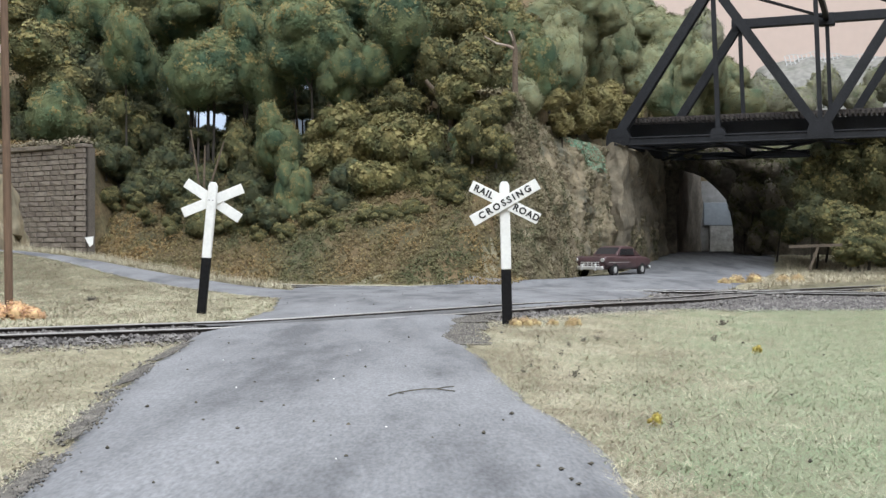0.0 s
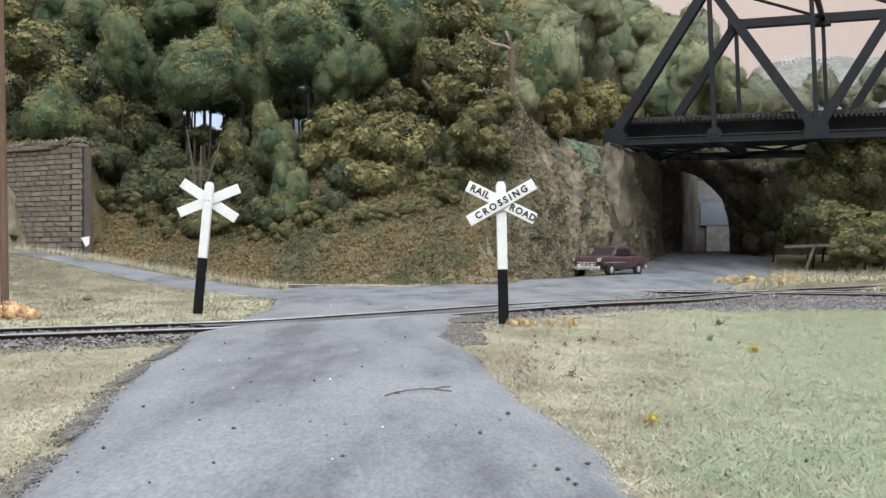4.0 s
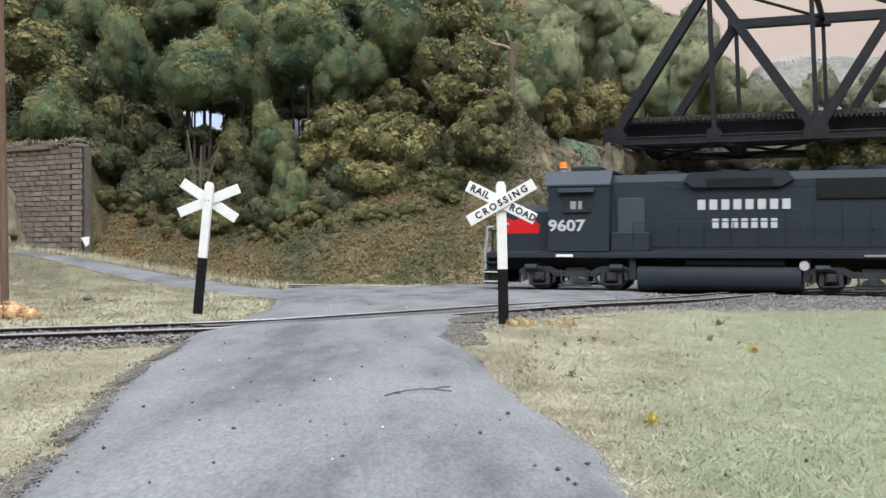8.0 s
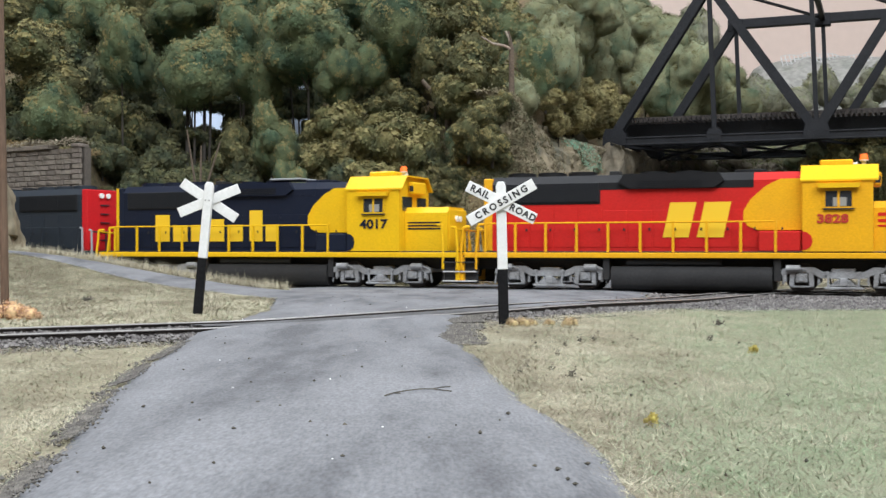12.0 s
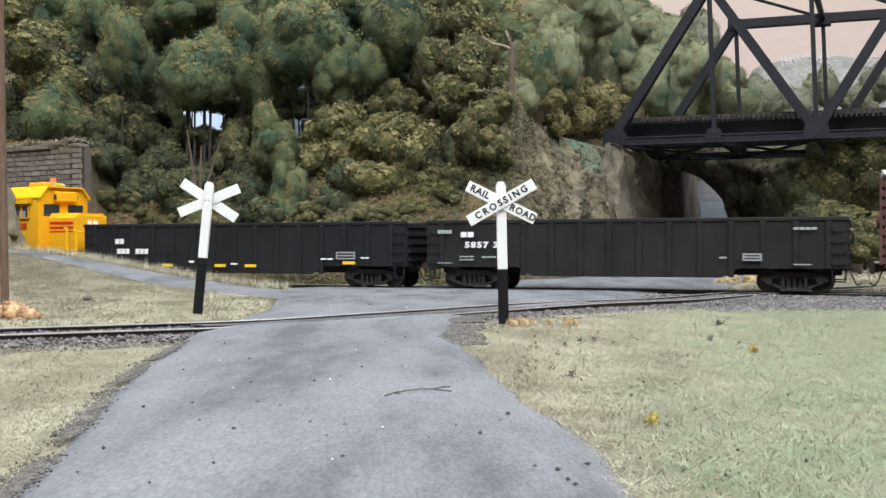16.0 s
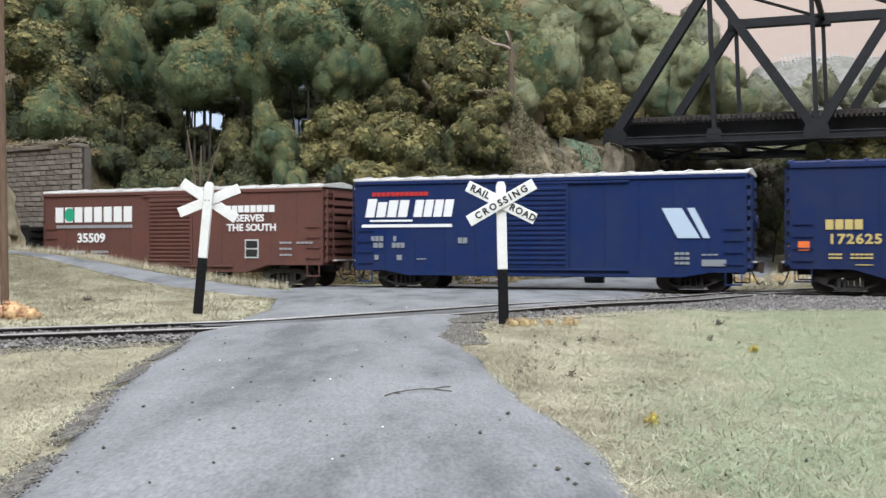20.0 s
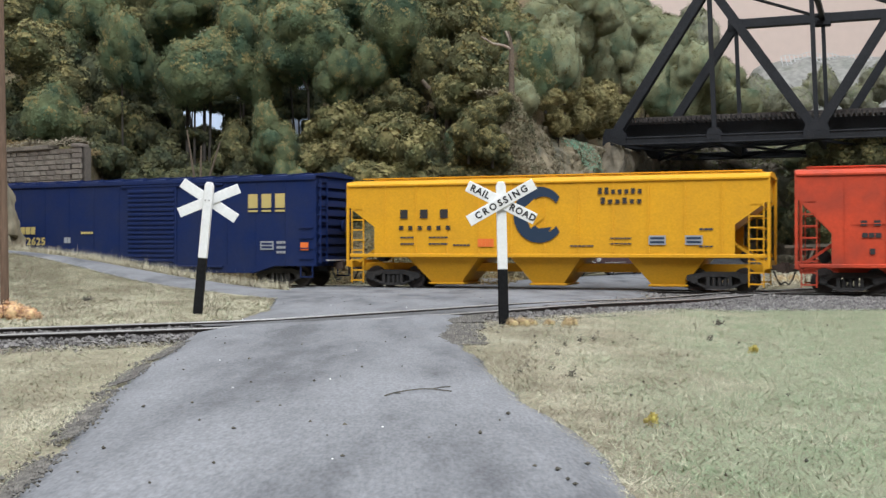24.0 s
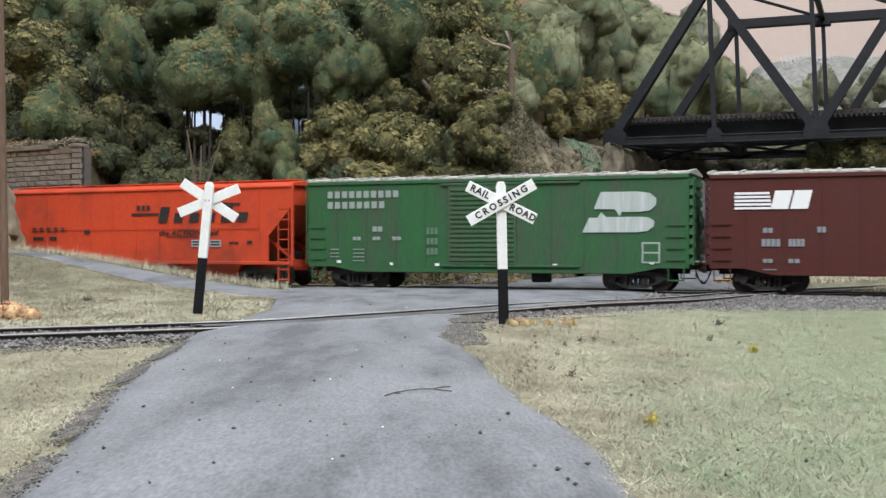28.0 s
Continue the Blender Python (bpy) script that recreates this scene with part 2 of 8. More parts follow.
def height(x, y):
    g = track_gap(x, y)
    front = 0.2 * smooth(3, 15, g)
    rise = 1.45 * smooth(-3.5, -19, x) * smooth(27, 44, y) * smooth(1.6, 4.2, g)
    z = front + rise
    # the branch bends down to the main line at the diamond crossing
    if g > -6 and x > -1:
        z = min(z, max(branch_z(x) - 0.04, z * (1 - smooth(2, 8, x))) if g > 1 else z)
    if g < -1.6:
        b = -g - 1.6
        road = 0.18 * smooth(0, 5, b) + 1.15 * smooth(60, 84, y)
        hill = 0.05 + 0.62 * max(b - 1.6, 0) + 0.9 * smooth(1.5, 6, b)
        hill += 0.5 * noise.noise((x * 0.35, y * 0.35, 0.0)) * smooth(1, 4, b)
        # the hill steepens into a rock face by the cutting
        hill += 4.6 * smooth(0.5, 4.5, x) * smooth(2, 6, b)
        v = valley(x, y)
        # low bank to the right of the back road
        if x > 7.4 + (y - 52) * 0.385:
            hill = 0.1 + 0.10 * b + 9 * smooth(20, 45, b)
        # two gaps in the crest through which the sky board shows
        gap = max(1 - smooth(3.4, 4.8, abs(x + 13.2 + (y - 62) * 0.2)), 1 - smooth(0.7, 1.5, abs(x + 7.9 + (y - 62) * 0.12))) * smooth(61, 65, y)
        hill = hill * (1 - gap) + min(hill, 6.6) * gap
        if x < -18.3 and 58.7 + (-18.3 - x) * 0.63 < y < 65.5:
            hill = max(hill, 6.4 + 0.2 * (y - 58.6))
        z = road * v + min(hill, 19) * (1 - v)
    return z


def gravel(x, y):
    """The stony wedge between the two tracks by the diamond crossing, and the track beds."""
    if abs(track_gap(x, y)) < 2.3 and 7 < x < 40:
        return True
    edge = 29.4 + 0.8 * noise.noise((x * 0.7, 3.0, 0.0)) + 0.08 * max(x - 6, 0)
    return x > 1.6 + max(0, 24 - y) * 2 and y > edge and track_gap(x, y) > -2.3 and x < 40 and not (x < 4.2 + (y - 30) * 0.33 and y > 29.5 and x < np.interp(y, BR_Y, BR_X) - 0.8)


BR_X, BR_Y = np.array([p[0] for p in BRANCH]), np.array([p[1] for p in BRANCH])


def build_ground():
    xs = np.concatenate([np.arange(-240, -40, 8), np.arange(-40, -14, 1.0), np.arange(-14, 16, 0.4), np.arange(16, 46, 1.0), np.arange(46, 310, 8)])
    ys = np.concatenate([np.arange(-80, 2, 6), np.arange(2, 30, 0.35), np.arange(30, 76, 0.6), np.arange(76, 140, 4)])
    verts, faces = [], []
    for y in ys:
        for x in xs:
            n = 0.012 * noise.noise((x * 1.7, y * 1.7, 3.0)) + (0.10 * noise.noise((x * 0.9, y * 0.9, 5.0)) if track_gap(x, y) < -3.5 else 0)
            bed = 0.0
            if -30 < x < 40 and 8 < y < 66:
                d = min(float(np.min((BR_X - x) ** 2 + (BR_Y - y) ** 2)), (main_y(x) - y) ** 2 * 0.86)
                bed = 0.22 * (1 - smooth(1.5, 2.3, math.sqrt(d))) * (1 - 0.75 * smooth(-5.2, -4.2, x) * (1 - smooth(1.6, 3.2, x)))
            verts.append((x, y, height(float(x), float(y)) - 0.10 - bed + n * (0.3 if bed else 1)))
    w = len(xs)
    for j in range(len(ys) - 1):
        for i in range(w - 1):
            a = j * w + i
            faces.append((a, a + 1, a + w + 1, a + w))
    ob = sheet("ground", verts, faces, [SOIL, HILL, BALLAST], smooth_angle=60)
    for p in ob.data.polygons:
        c = p.center / K
        if track_gap(c.x, c.y) < -3.2 + 0.8 * noise.noise((c.x * 0.8, c.y * 0.8, 2.0)) and (valley(c.x, c.y) < 0.5 or c.z > 1.9) and (c.x < 14 or c.z > 1.9):
            p.material_index = 1
        elif gravel(c.x, c.y):
            p.material_index = 2
    tagged(ob, "brown and olive scenery ground with a steep hillside", "ground", kind="structure")
    return ob


def crossing_lift(x, y):
    """The asphalt swells up over the branch's near rail and falls off towards its far rail."""
    if not (-7 < x < 6 and 14 < y < 36):
        return 0.0
    i = int(np.argmin((BR_X - x) ** 2 + (BR_Y - y) ** 2))
    i = min(max(i, 1), len(BR_X) - 2)
    tx, ty = BR_X[i + 1] - BR_X[i - 1], BR_Y[i + 1] - BR_Y[i - 1]
    side = float((tx * (y - BR_Y[i]) - ty * (x - BR_X[i])) / math.hypot(tx, ty))
    return 0.05 * (1 - smooth(-0.5, 0.6, side)) * (1 - smooth(0.9, 2.6, -side)) * (1 - smooth(1.5, 4.5, x))


def ribbon(name, rows, cols, label, lift=0.0, rough_edge=0.12):
    """A road strip: rows of (left x, left y, right x, right y)."""
    verts, faces = [], []
    n = len(rows)
    # finer rows between the given ones
    fine = []
    for (a, b) in zip(rows[:-1], rows[1:]):
        steps = max(2, int(math.hypot((a[0] + a[2] - b[0] - b[2]) / 2, (a[1] + a[3] - b[1] - b[3]) / 2) / 0.35))
        for k in range(steps):
            f = k / steps
            fine.append(tuple(a[i] + (b[i] - a[i]) * f for i in range(4)))
    fine.append(rows[-1])
    for r, (lx, ly, rx, ry) in enumerate(fine):
        e1 = rough_edge * noise.noise((lx * 1.6, ly * 1.6, 9.0))
        e2 = rough_edge * noise.noise((rx * 1.6, ry * 1.6, 4.0))
        for c in range(cols + 1):
            f = c / cols
            f = f + (e1 * (1 - f) + e2 * f) * 0.25
            x, y = lx + (rx - lx) * f, ly + (ry - ly) * f
            edge = min(c, cols - c)
            z = height(x, y) + lift + 0.012 * noise.noise((x * 1.1, y * 1.1, 1.0)) - (0.07 if edge == 0 else 0.015 if edge == 1 else 0) + crossing_lift(x, y)
            verts.append((x, y, z))
    w = cols + 1
    for j in range(len(fine) - 1):
        for i in range(cols):
            a = j * w + i
            faces.append((a, a + 1, a + w + 1, a + w))
    ob = sheet(name, verts, faces, ASPHALT, smooth_angle=50)
    tagged(ob, label, "road", kind="structure")
    return ob


build_ground()
ribbon("road", [(-2.3, 1.5, 1.2, 1.5), (-2.45, 6.4, 1.09, 6.4), (-2.67, 7.9, 1.09, 7.6), (-3.34, 11.7, 0.62, 11.7), (-3.6, 14, 0.47, 14.2), (-3.95, 18, 0.14, 18),
                (-4.1, 23, 0.4, 22.5), (-4.0, 26, 1.6, 25.4), (-4.6, 31, 4.2, 30), (-5.4, 36, 6.2, 36), (-6, 42, 8.0, 42), (-6.0, 47.2, 8.0, 43.0)], 14,
       "worn grey asphalt road over the level crossing")
ribbon("road", [(-4.2, 39.8, -3.4, 32.2), (-5.6, 40.25, -4.8, 32.0), (-8, 41.4, -7.2, 35), (-12, 43.2, -10.6, 38), (-15.7, 45.6, -14.2, 41.4), (-19.5, 48.2, -17, 43.5), (-28, 52, -26, 47)], 8,
       "grey asphalt side road climbing along a grassy bank", 0.012)
ribbon("road", [(-4.2, 46.2, 8.6, 42.3), (2.5, 50.0, 11.0, 44.0), (5.2, 54, 13.2, 49), (8.2, 60, 15.6, 56), (11, 67, 18.5, 64), (14.0, 76, 21.5, 74), (17.5, 86, 25, 86)], 10,
       "grey asphalt back road leading to an underpass")


# ---- tracks ----
RAIL_PROFILE = ((-0.07, -0.17), (0.07, -0.17), (0.07, -0.14), (0.02, -0.12), (0.02, -0.05), (0.045, -0.035), (0.045, -0.016), (0.03, 0.0), (-0.03, 0.0), (-0.045, -0.016), (-0.045, -0.035), (-0.02, -0.05), (-0.02, -0.12), (-0.07, -0.14))


def sweep_rail(name, pts, side, parent):
    """One rail along points (x, y, z), side metres to the left of them."""
    verts, faces, mats = [], [], []
    n = len(RAIL_PROFILE)
    for i, (x, y, z) in enumerate(pts):
        a, b = pts[max(i - 1, 0)], pts[min(i + 1, len(pts) - 1)]
        th = math.atan2(b[1] - a[1], b[0] - a[0])
        nx, ny = -math.sin(th), math.cos(th)
        for px, pz in RAIL_PROFILE:
            verts.append((x + nx * (side + px), y + ny * (side + px), z + pz))
    for i in range(len(pts) - 1):
        for k in range(n):
            a, b = i * n + k, i * n + (k + 1) % n
            faces.append((a, b, b + n, a + n))
    ob = sheet(name, verts, faces, [RAIL, RAILTOP], parent)
    for p in ob.data.polygons:
        if p.index % n in (6, 7, 8):
            p.material_index = 1
    return ob


def lay_track(name, pts, label, tie_span):
    tr = thing(name, label, "railway track", kind="structure")
    for side in (0.76, -0.76):
        sweep_rail("rail", pts, side, tr)
    bm = B()
    box(bm, -0.12, 0.12, -1.3, 1.3, -0.34, -0.17, 0.015)
    first = part("tie", bm, TIE, tr)
    data = first.data
    acc, last, count = 0.0, None, 0
    for (x, y, z), (x2, y2, z2) in zip(pts[:-1], pts[1:]):
        acc += math.hypot(x2 - x, y2 - y)
        if acc >= 0.55:
            acc = 0.0
            if not tie_span(x, y):
                continue
            m = at(x, y, z, 0, 0, math.degrees(math.atan2(y2 - y, x2 - x)))
            if count == 0:
                first.matrix_basis = m
            else:
                ob = new("tie", data)
                ob.parent, ob.matrix_basis = tr, m
            count += 1
    return tr


main_pts = [(*MAIN[i], 0.0) for i in range(-420, 598)]
branch_pts = [(x, y, branch_z(x)) for x, y in BRANCH]
lay_track("main_track", main_pts, "main line track with weathered rails and dark wooden ties", lambda x, y: (-26 < x < -5 or 8 < x < 24))
lay_track("branch_track", branch_pts, "branch track crossing the asphalt road", lambda x, y: (-16 < x < -4 or 0.6 < x < 26))


# oily dirt packed between the rails on the road
OILY = material("oil_stained_asphalt", (0.105, 0.105, 0.108), 0.85, second=(0.05, 0.05, 0.052), mix_scale=0.5, spread=0.3, grain=30, bump=0.35)
verts, faces, rows_n = [], [], 0
for i in range(1, len(BRANCH) - 1):
    bx, by = BRANCH[i]
    if not -4.3 < bx < 1.4:
        continue
    tx, ty = BRANCH[i + 1][0] - BRANCH[i - 1][0], BRANCH[i + 1][1] - BRANCH[i - 1][1]
    ln = math.hypot(tx, ty)
    for k in range(9):
        f = k / 8
        o = (-0.30 - 0.35 * smooth(-3.5, 0.5, bx) + 0.12 * noise.noise((bx * 1.3, 2.0, 0.0))) * (1 - f) + 0.69 * f
        x, y = bx - ty / ln * o, by + tx / ln * o
        verts.append((x, y, height(x, y) + crossing_lift(x, y) + 0.016 + 0.004 * noise.noise((x * 4, y * 4, 0)) - (0.02 if k in (0, 8) else 0)))
    rows_n += 1
for j in range(rows_n - 1):
    for k in range(8):
        a = j * 9 + k
        faces.append((a, a + 9, a + 10, a + 1))
tagged(sheet("crossing_dirt", verts, faces, OILY, smooth_angle=50), "dark oily dirt packed between the rails on the road", "dirt", kind="stuff")


# ---- the room ----
WALLPAINT = material("peach_wall_paint", (0.60, 0.475, 0.41), 0.9, second=(0.565, 0.45, 0.39), mix_scale=60, spread=0.03, grain=1, bump=0.03)
CEILING = material("white_ceiling", (0.8, 0.8, 0.79), 0.95, second=(0.76, 0.76, 0.75), mix_scale=30, spread=0.03, grain=1, bump=0.03)
for nm, dims in (("wall_north", (-260, 330, 148, 153)), ("wall_south", (-260, 330, -205, -200)), ("wall_west", (-265, -260, -205, 153)), ("wall_east", (330, 335, -205, 153))):
    bm = B()
    box(bm, dims[0], dims[1], dims[2], dims[3], -90, 158)
    tagged(part(nm, bm, WALLPAINT), "plain peach painted room wall behind the layout", "wall", kind="structure")
bm = B()
box(bm, -265, 335, -205, 153, 158, 162)
tagged(part("ceiling", bm, CEILING), "plain white room ceiling", "ceiling", kind="structure")
bm = B()
box(bm, -265, 335, -205, 153, -94, -90)
tagged(part("floor", bm, material("room_floor", (0.3, 0.28, 0.26), 0.7, mix_scale=40)), "plain grey room floor", "floor", kind="structure")


SKY = material("pale_sky_board", (0.52, 0.62, 0.78), 0.9, second=(0.60, 0.68, 0.80), mix_scale=8, spread=0.03, grain=1, bump=0.0)
bm = B()
box(bm, -45, 2, 96, 97, -2, 17)
tagged(part("backdrop", bm, SKY), "plain pale blue sky board behind the hill", "backdrop", kind="structure")


# ---- rock face beside the cutting ----
def polyline(pts, f):
    k = f * (len(pts) - 1)
    i = min(int(k), len(pts) - 2)
    t = k - i
    t = t * t * (3 - 2 * t) * 0.5 + t * 0.5
    return [a + (b - a) * t for a, b in zip(pts[i], pts[i + 1])]


def rock_sheet(name, base, lean, label, cols, rows, amp, mt, back=7.0):
    """A rock face over a base line of (x, y, bottom z, top z), leaning back."""
    verts, faces = [], []
    for i in range(cols + 1):
        f = i / cols
        x, y, z0, z1 = polyline(base, f)
        x2, y2, _, _ = polyline(base, min(f + 0.01, 1))
        x1, y1, _, _ = polyline(base, max(f - 0.01, 0))
        d = math.hypot(x2 - x1, y2 - y1)
        nx, ny = -(y2 - y1) / d, (x2 - x1) / d
        for j in range(rows + 5):
            v = min(j / rows, 1.0)
            over = max(j - rows, 0) / 4 * back * (0.12 + 0.88 * smooth(0.32, 0.55, f))
            inn = lean * (1 - 0.8 * smooth(0.45, 0.62, f)) * v ** 1.3 + over
            px, py, pz = x + nx * inn, y + ny * inn, z0 + (z1 - z0) * v + over * 0.25
            q = Vector((px * 0.5, py * 0.5, pz * 0.42))
            n1 = noise.noise(q) + 0.6 * noise.noise(q * 2.3) + 0.5 * abs(noise.noise(q * 4.9)) + 0.3 * abs(noise.noise(q * 9)) + 0.16 * noise.noise(q * 17)
            e = amp * n1 * (0.35 + 0.65 * min(1, v * 3))
            verts.append((px - nx * e, py - ny * e, pz + 0.35 * amp * noise.noise((px, py, pz * 0.6))))
    w = rows + 5
    for i in range(cols):
        for j in range(w - 1):
            a = i * w + j
            faces.append((a, a + w, a + w + 1, a + 1))
    ob = sheet(name, verts, faces, mt, smooth_angle=35)
    tagged(ob, label, "rock face", kind="structure")
    return np.array(verts), np.array(faces)


def flakes(name, pts, normals, size, mt, label, category, rng):
    """Small foam flakes glued on a surface, joined as one covering."""
    n = len(pts)
    nn = normals + 0.3 * rng.normal(size=(n, 3))
    nn /= np.linalg.norm(nn, axis=1)[:, None]
    a = np.cross(nn, rng.normal(size=(n, 3)))
    a /= np.linalg.norm(a, axis=1)[:, None]
    b = np.cross(nn, a)
    sz = size * rng.uniform(0.5, 1.5, n)[:, None]
    p = pts + normals * (0.05 * np.abs(rng.normal(size=n)))[:, None]
    tri = np.stack([p - a * sz, p + a * sz, p + b * sz * 1.2], 1).reshape(-1, 3)
    return tagged(sheet(name, tri, (3 * np.arange(n)[:, None] + np.arange(3)).tolist(), mt), label, category, kind="stuff")


def on_sheet(verts, faces, n, rng):
    """Random points and outward normals over a sheet of quads."""
    f = faces[rng.integers(0, len(faces), n)]
    q = verts[f]
    u, v = rng.random((n, 1)), rng.random((n, 1))
    p = (q[:, 0] * (1 - u) + q[:, 1] * u) * (1 - v) + (q[:, 3] * (1 - u) + q[:, 2] * u) * v
    nrm = np.cross(q[:, 1] - q[:, 0], q[:, 3] - q[:, 0])
    nrm /= np.maximum(np.linalg.norm(nrm, axis=1), 1e-9)[:, None]
    return p, nrm


rock_v, rock_f = rock_sheet("rock_face", [(-1.0, 50.2, -0.2, 1.2), (1.2, 50.8, -0.2, 2.4), (3.2, 51.8, -0.2, 6.2), (5.0, 53.4, -0.2, 8.9), (6.3, 57.0, -0.1, 8.9), (8.0, 62.5, 0.1, 7.6), (10.1, 66.4, 0.2, 7.3),
                         (11.6, 69.0, 0.3, 7.35), (13.6, 73.5, 0.5, 7.35), (15.0, 79.6, 0.8, 9.5)], 2.6,
           "weathered tan and grey plaster rock face", 190, 80, 0.50, ROCK)
ROCKSCRUB = material("tan_rock_scrub", (0.235, 0.195, 0.125), 0.95, second=(0.105, 0.105, 0.056), third=(0.185, 0.16, 0.095), mix_scale=1.6, spread=0.16, grain=1.6, bump=0, island=0.13, edge=(0.40, 0.60))
rock_rng = np.random.default_rng(33)
pt, nm = on_sheet(rock_v, rock_f, 110000, rock_rng)
patch = np.array([noise.noise((float(a) * 0.9, float(b) * 0.9, float(c) * 0.9)) + 0.6 * noise.noise((float(a) * 2.9, float(b) * 2.9, float(c) * 2.9)) for a, b, c in pt])
keep = patch > -0.42 + 0.22 * rock_rng.normal(size=len(pt)) + 0.42 * (pt[:, 1] > 58)
c = np.where(keep & (pt[:, 1] < 61))[0][:8000]
tuft_d = rock_rng.normal(size=(len(c), 22, 3))
tuft_d /= np.linalg.norm(tuft_d, axis=2)[:, :, None]
tuft_p = (pt[c] - 0.10 * nm[c])[:, None] + tuft_d * (0.22 * rock_rng.uniform(0.4, 1.3, len(c)))[:, None, None]
flakes("rock_scrub", tuft_p.reshape(-1, 3), tuft_d.reshape(-1, 3), 0.048, ROCKSCRUB, "tufts of olive ground foam on the rocky slope", "scrub", rock_rng)
flakes("rock_scrub", pt[keep], nm[keep], 0.052, ROCKSCRUB, "olive and brown ground foam clinging to the rock", "scrub", rock_rng)
MINT = material("mint_green_wash", (0.15, 0.31, 0.205), 0.9, second=(0.22, 0.28, 0.19), mix_scale=0.6, spread=0.2, grain=6, bump=0, island=0.15)
streak = (np.abs(pt[:, 1] - 63.2 - 0.5 * (7.6 - pt[:, 2])) < 0.9) & (pt[:, 2] > 5.9) & (pt[:, 2] < 8.6) & (rock_rng.random(len(pt)) < 0.8)
flakes("green_wash", pt[streak], nm[streak], 0.055, MINT, "mint green wash streak on the rock top", "paint wash", rock_rng)


# ---- underpass through the far ridge ----
def boulder(bm, x0, x1, y0, y1, z0, z1, amp, seed, cuts=14):
    r = bmesh.ops.create_cube(bm, size=1.0)
    es = list({e for v in r["verts"] for e in v.link_edges})
    bmesh.ops.subdivide_edges(bm, edges=es, cuts=cuts, use_grid_fill=True)
    for v in bm.verts:
        p = Vector((x0 + (v.co.x + 0.5) * (x1 - x0), y0 + (v.co.y + 0.5) * (y1 - y0), z0 + (v.co.z + 0.5) * (z1 - z0)))
        q = p * 0.6 + Vector((seed, seed * 2, 0))
        n = Vector((noise.noise(q), noise.noise(q + Vector((9, 0, 0))), noise.noise(q + Vector((0, 9, 0)))))
        n += 0.5 * Vector((noise.noise(q * 3), noise.noise(q * 3 + Vector((5, 0, 0))), noise.noise(q * 3 + Vector((0, 5, 0)))))
        n += 0.28 * Vector((noise.noise(q * 8), noise.noise(q * 8 + Vector((5, 0, 0))), 0))
        v.co = p + n * amp
    return bm


DARKROCK = material("dark_rock", (0.17, 0.145, 0.11), 0.95, second=(0.075, 0.066, 0.052), mix_scale=1.5, spread=0.45, grain=4, bump=1.0)
RIDGEROCK = material("ridge_rock", (0.165, 0.14, 0.108), 0.95, second=(0.08, 0.07, 0.056), mix_scale=1.2, spread=0.4, grain=4, bump=1.0)
ridge = thing("underpass_ridge", "dark rocky ridge pierced by a road underpass", "ridge", kind="structure")
bm = B()
boulder(bm, 10.5, 16.2, 79.5, 86, 0.3, 9.8, 0.5, 1.0)
part("rock", bm, DARKROCK, ridge, smooth_angle=40)
bm = B()
boulder(bm, 20.9, 46, 78.9, 81.8, 0.0, 9.3, 0.6, 4.0, 22)
part("rock", bm, RIDGEROCK, ridge, smooth_angle=40)
bm = B()
opening = [(14.5, 6.9), (16.2, 7.1), (17.3, 6.85), (18.0, 6.5), (18.6, 6.05), (19.1, 5.55), (19.5, 5.0), (19.85, 4.4), (20.05, 3.7), (20.12, 2.8), (20.15, 1.0)]
for k, (x, z) in enumerate(opening):
    # rings of the bore from the mouth inwards, and the face above and beside it
    for y, out in ((78.6, 3.2), (78.3, 1.4), (78.5, 0.35), (79.4, 0.0), (81.0, 0.45), (84.0, 1.3)):
        a = math.atan2(z - 3.0, x - 16.5)
        q = Vector((x * 0.8, y, z * 0.8))
        bm.verts.new((x + out * math.cos(a) + 0.12 * noise.noise(q * 2), y + 0.3 * noise.noise(q), z + out * math.sin(a) + 0.12 * noise.noise(q * 2.3)))
bm.verts.ensure_lookup_table()
for k in range(len(opening) - 1):
    for j in range(5):
        bm.faces.new([bm.verts[i] for i in (k * 6 + j, k * 6 + j + 1, k * 6 + j + 7, k * 6 + j + 6)])
bmesh.ops.subdivide_edges(bm, edges=bm.edges, cuts=2, use_grid_fill=True, fractal=0.12, along_normal=0.6, seed=3)
part("arch", bm, RIDGEROCK, ridge, smooth_angle=50)
bm = B()
boulder(bm, 5, 50, 80, 90, 9.0, 10.5, 0.6, 7.0, 14)
part("rock", bm, SOIL, ridge, smooth_angle=40)
verts, faces = [], []
for i in range(31):
    f = i / 30
    x, y = 15.4 + 6.8 * f ** 1.1, 79.5 + 19 * f
    for j in range(17):
        z = 0.6 + 8.2 * j / 16
        q = Vector((x * 0.6, y * 0.6, z * 0.6))
        verts.append((x + 0.06 * (z - 1) * (1 - f) + 0.25 * noise.noise(q) + 0.12 * noise.noise(q * 3.1), y, z))
for i in range(30):
    for j in range(16):
        a = i * 17 + j
        faces.append((a, a + 17, a + 18, a + 1))
CAVE = material("grey_plaster_bore", (0.30, 0.27, 0.23), 0.95, second=(0.17, 0.15, 0.125), mix_scale=1.6, spread=0.25, grain=3, bump=0.6)
sheet("tunnel_side", verts, faces, CAVE, ridge, smooth_angle=50)
bm = B()
boulder(bm, 24.8, 40, 84, 95, 0.4, 9.0, 0.35, 14.0, 14)
part("tunnel_side", bm, DARKROCK, ridge, smooth_angle=40)
PALE = material("pale_plaster", (0.31, 0.305, 0.30), 0.9, second=(0.21, 0.205, 0.20), mix_scale=2, spread=0.15, grain=3, bump=0.1)
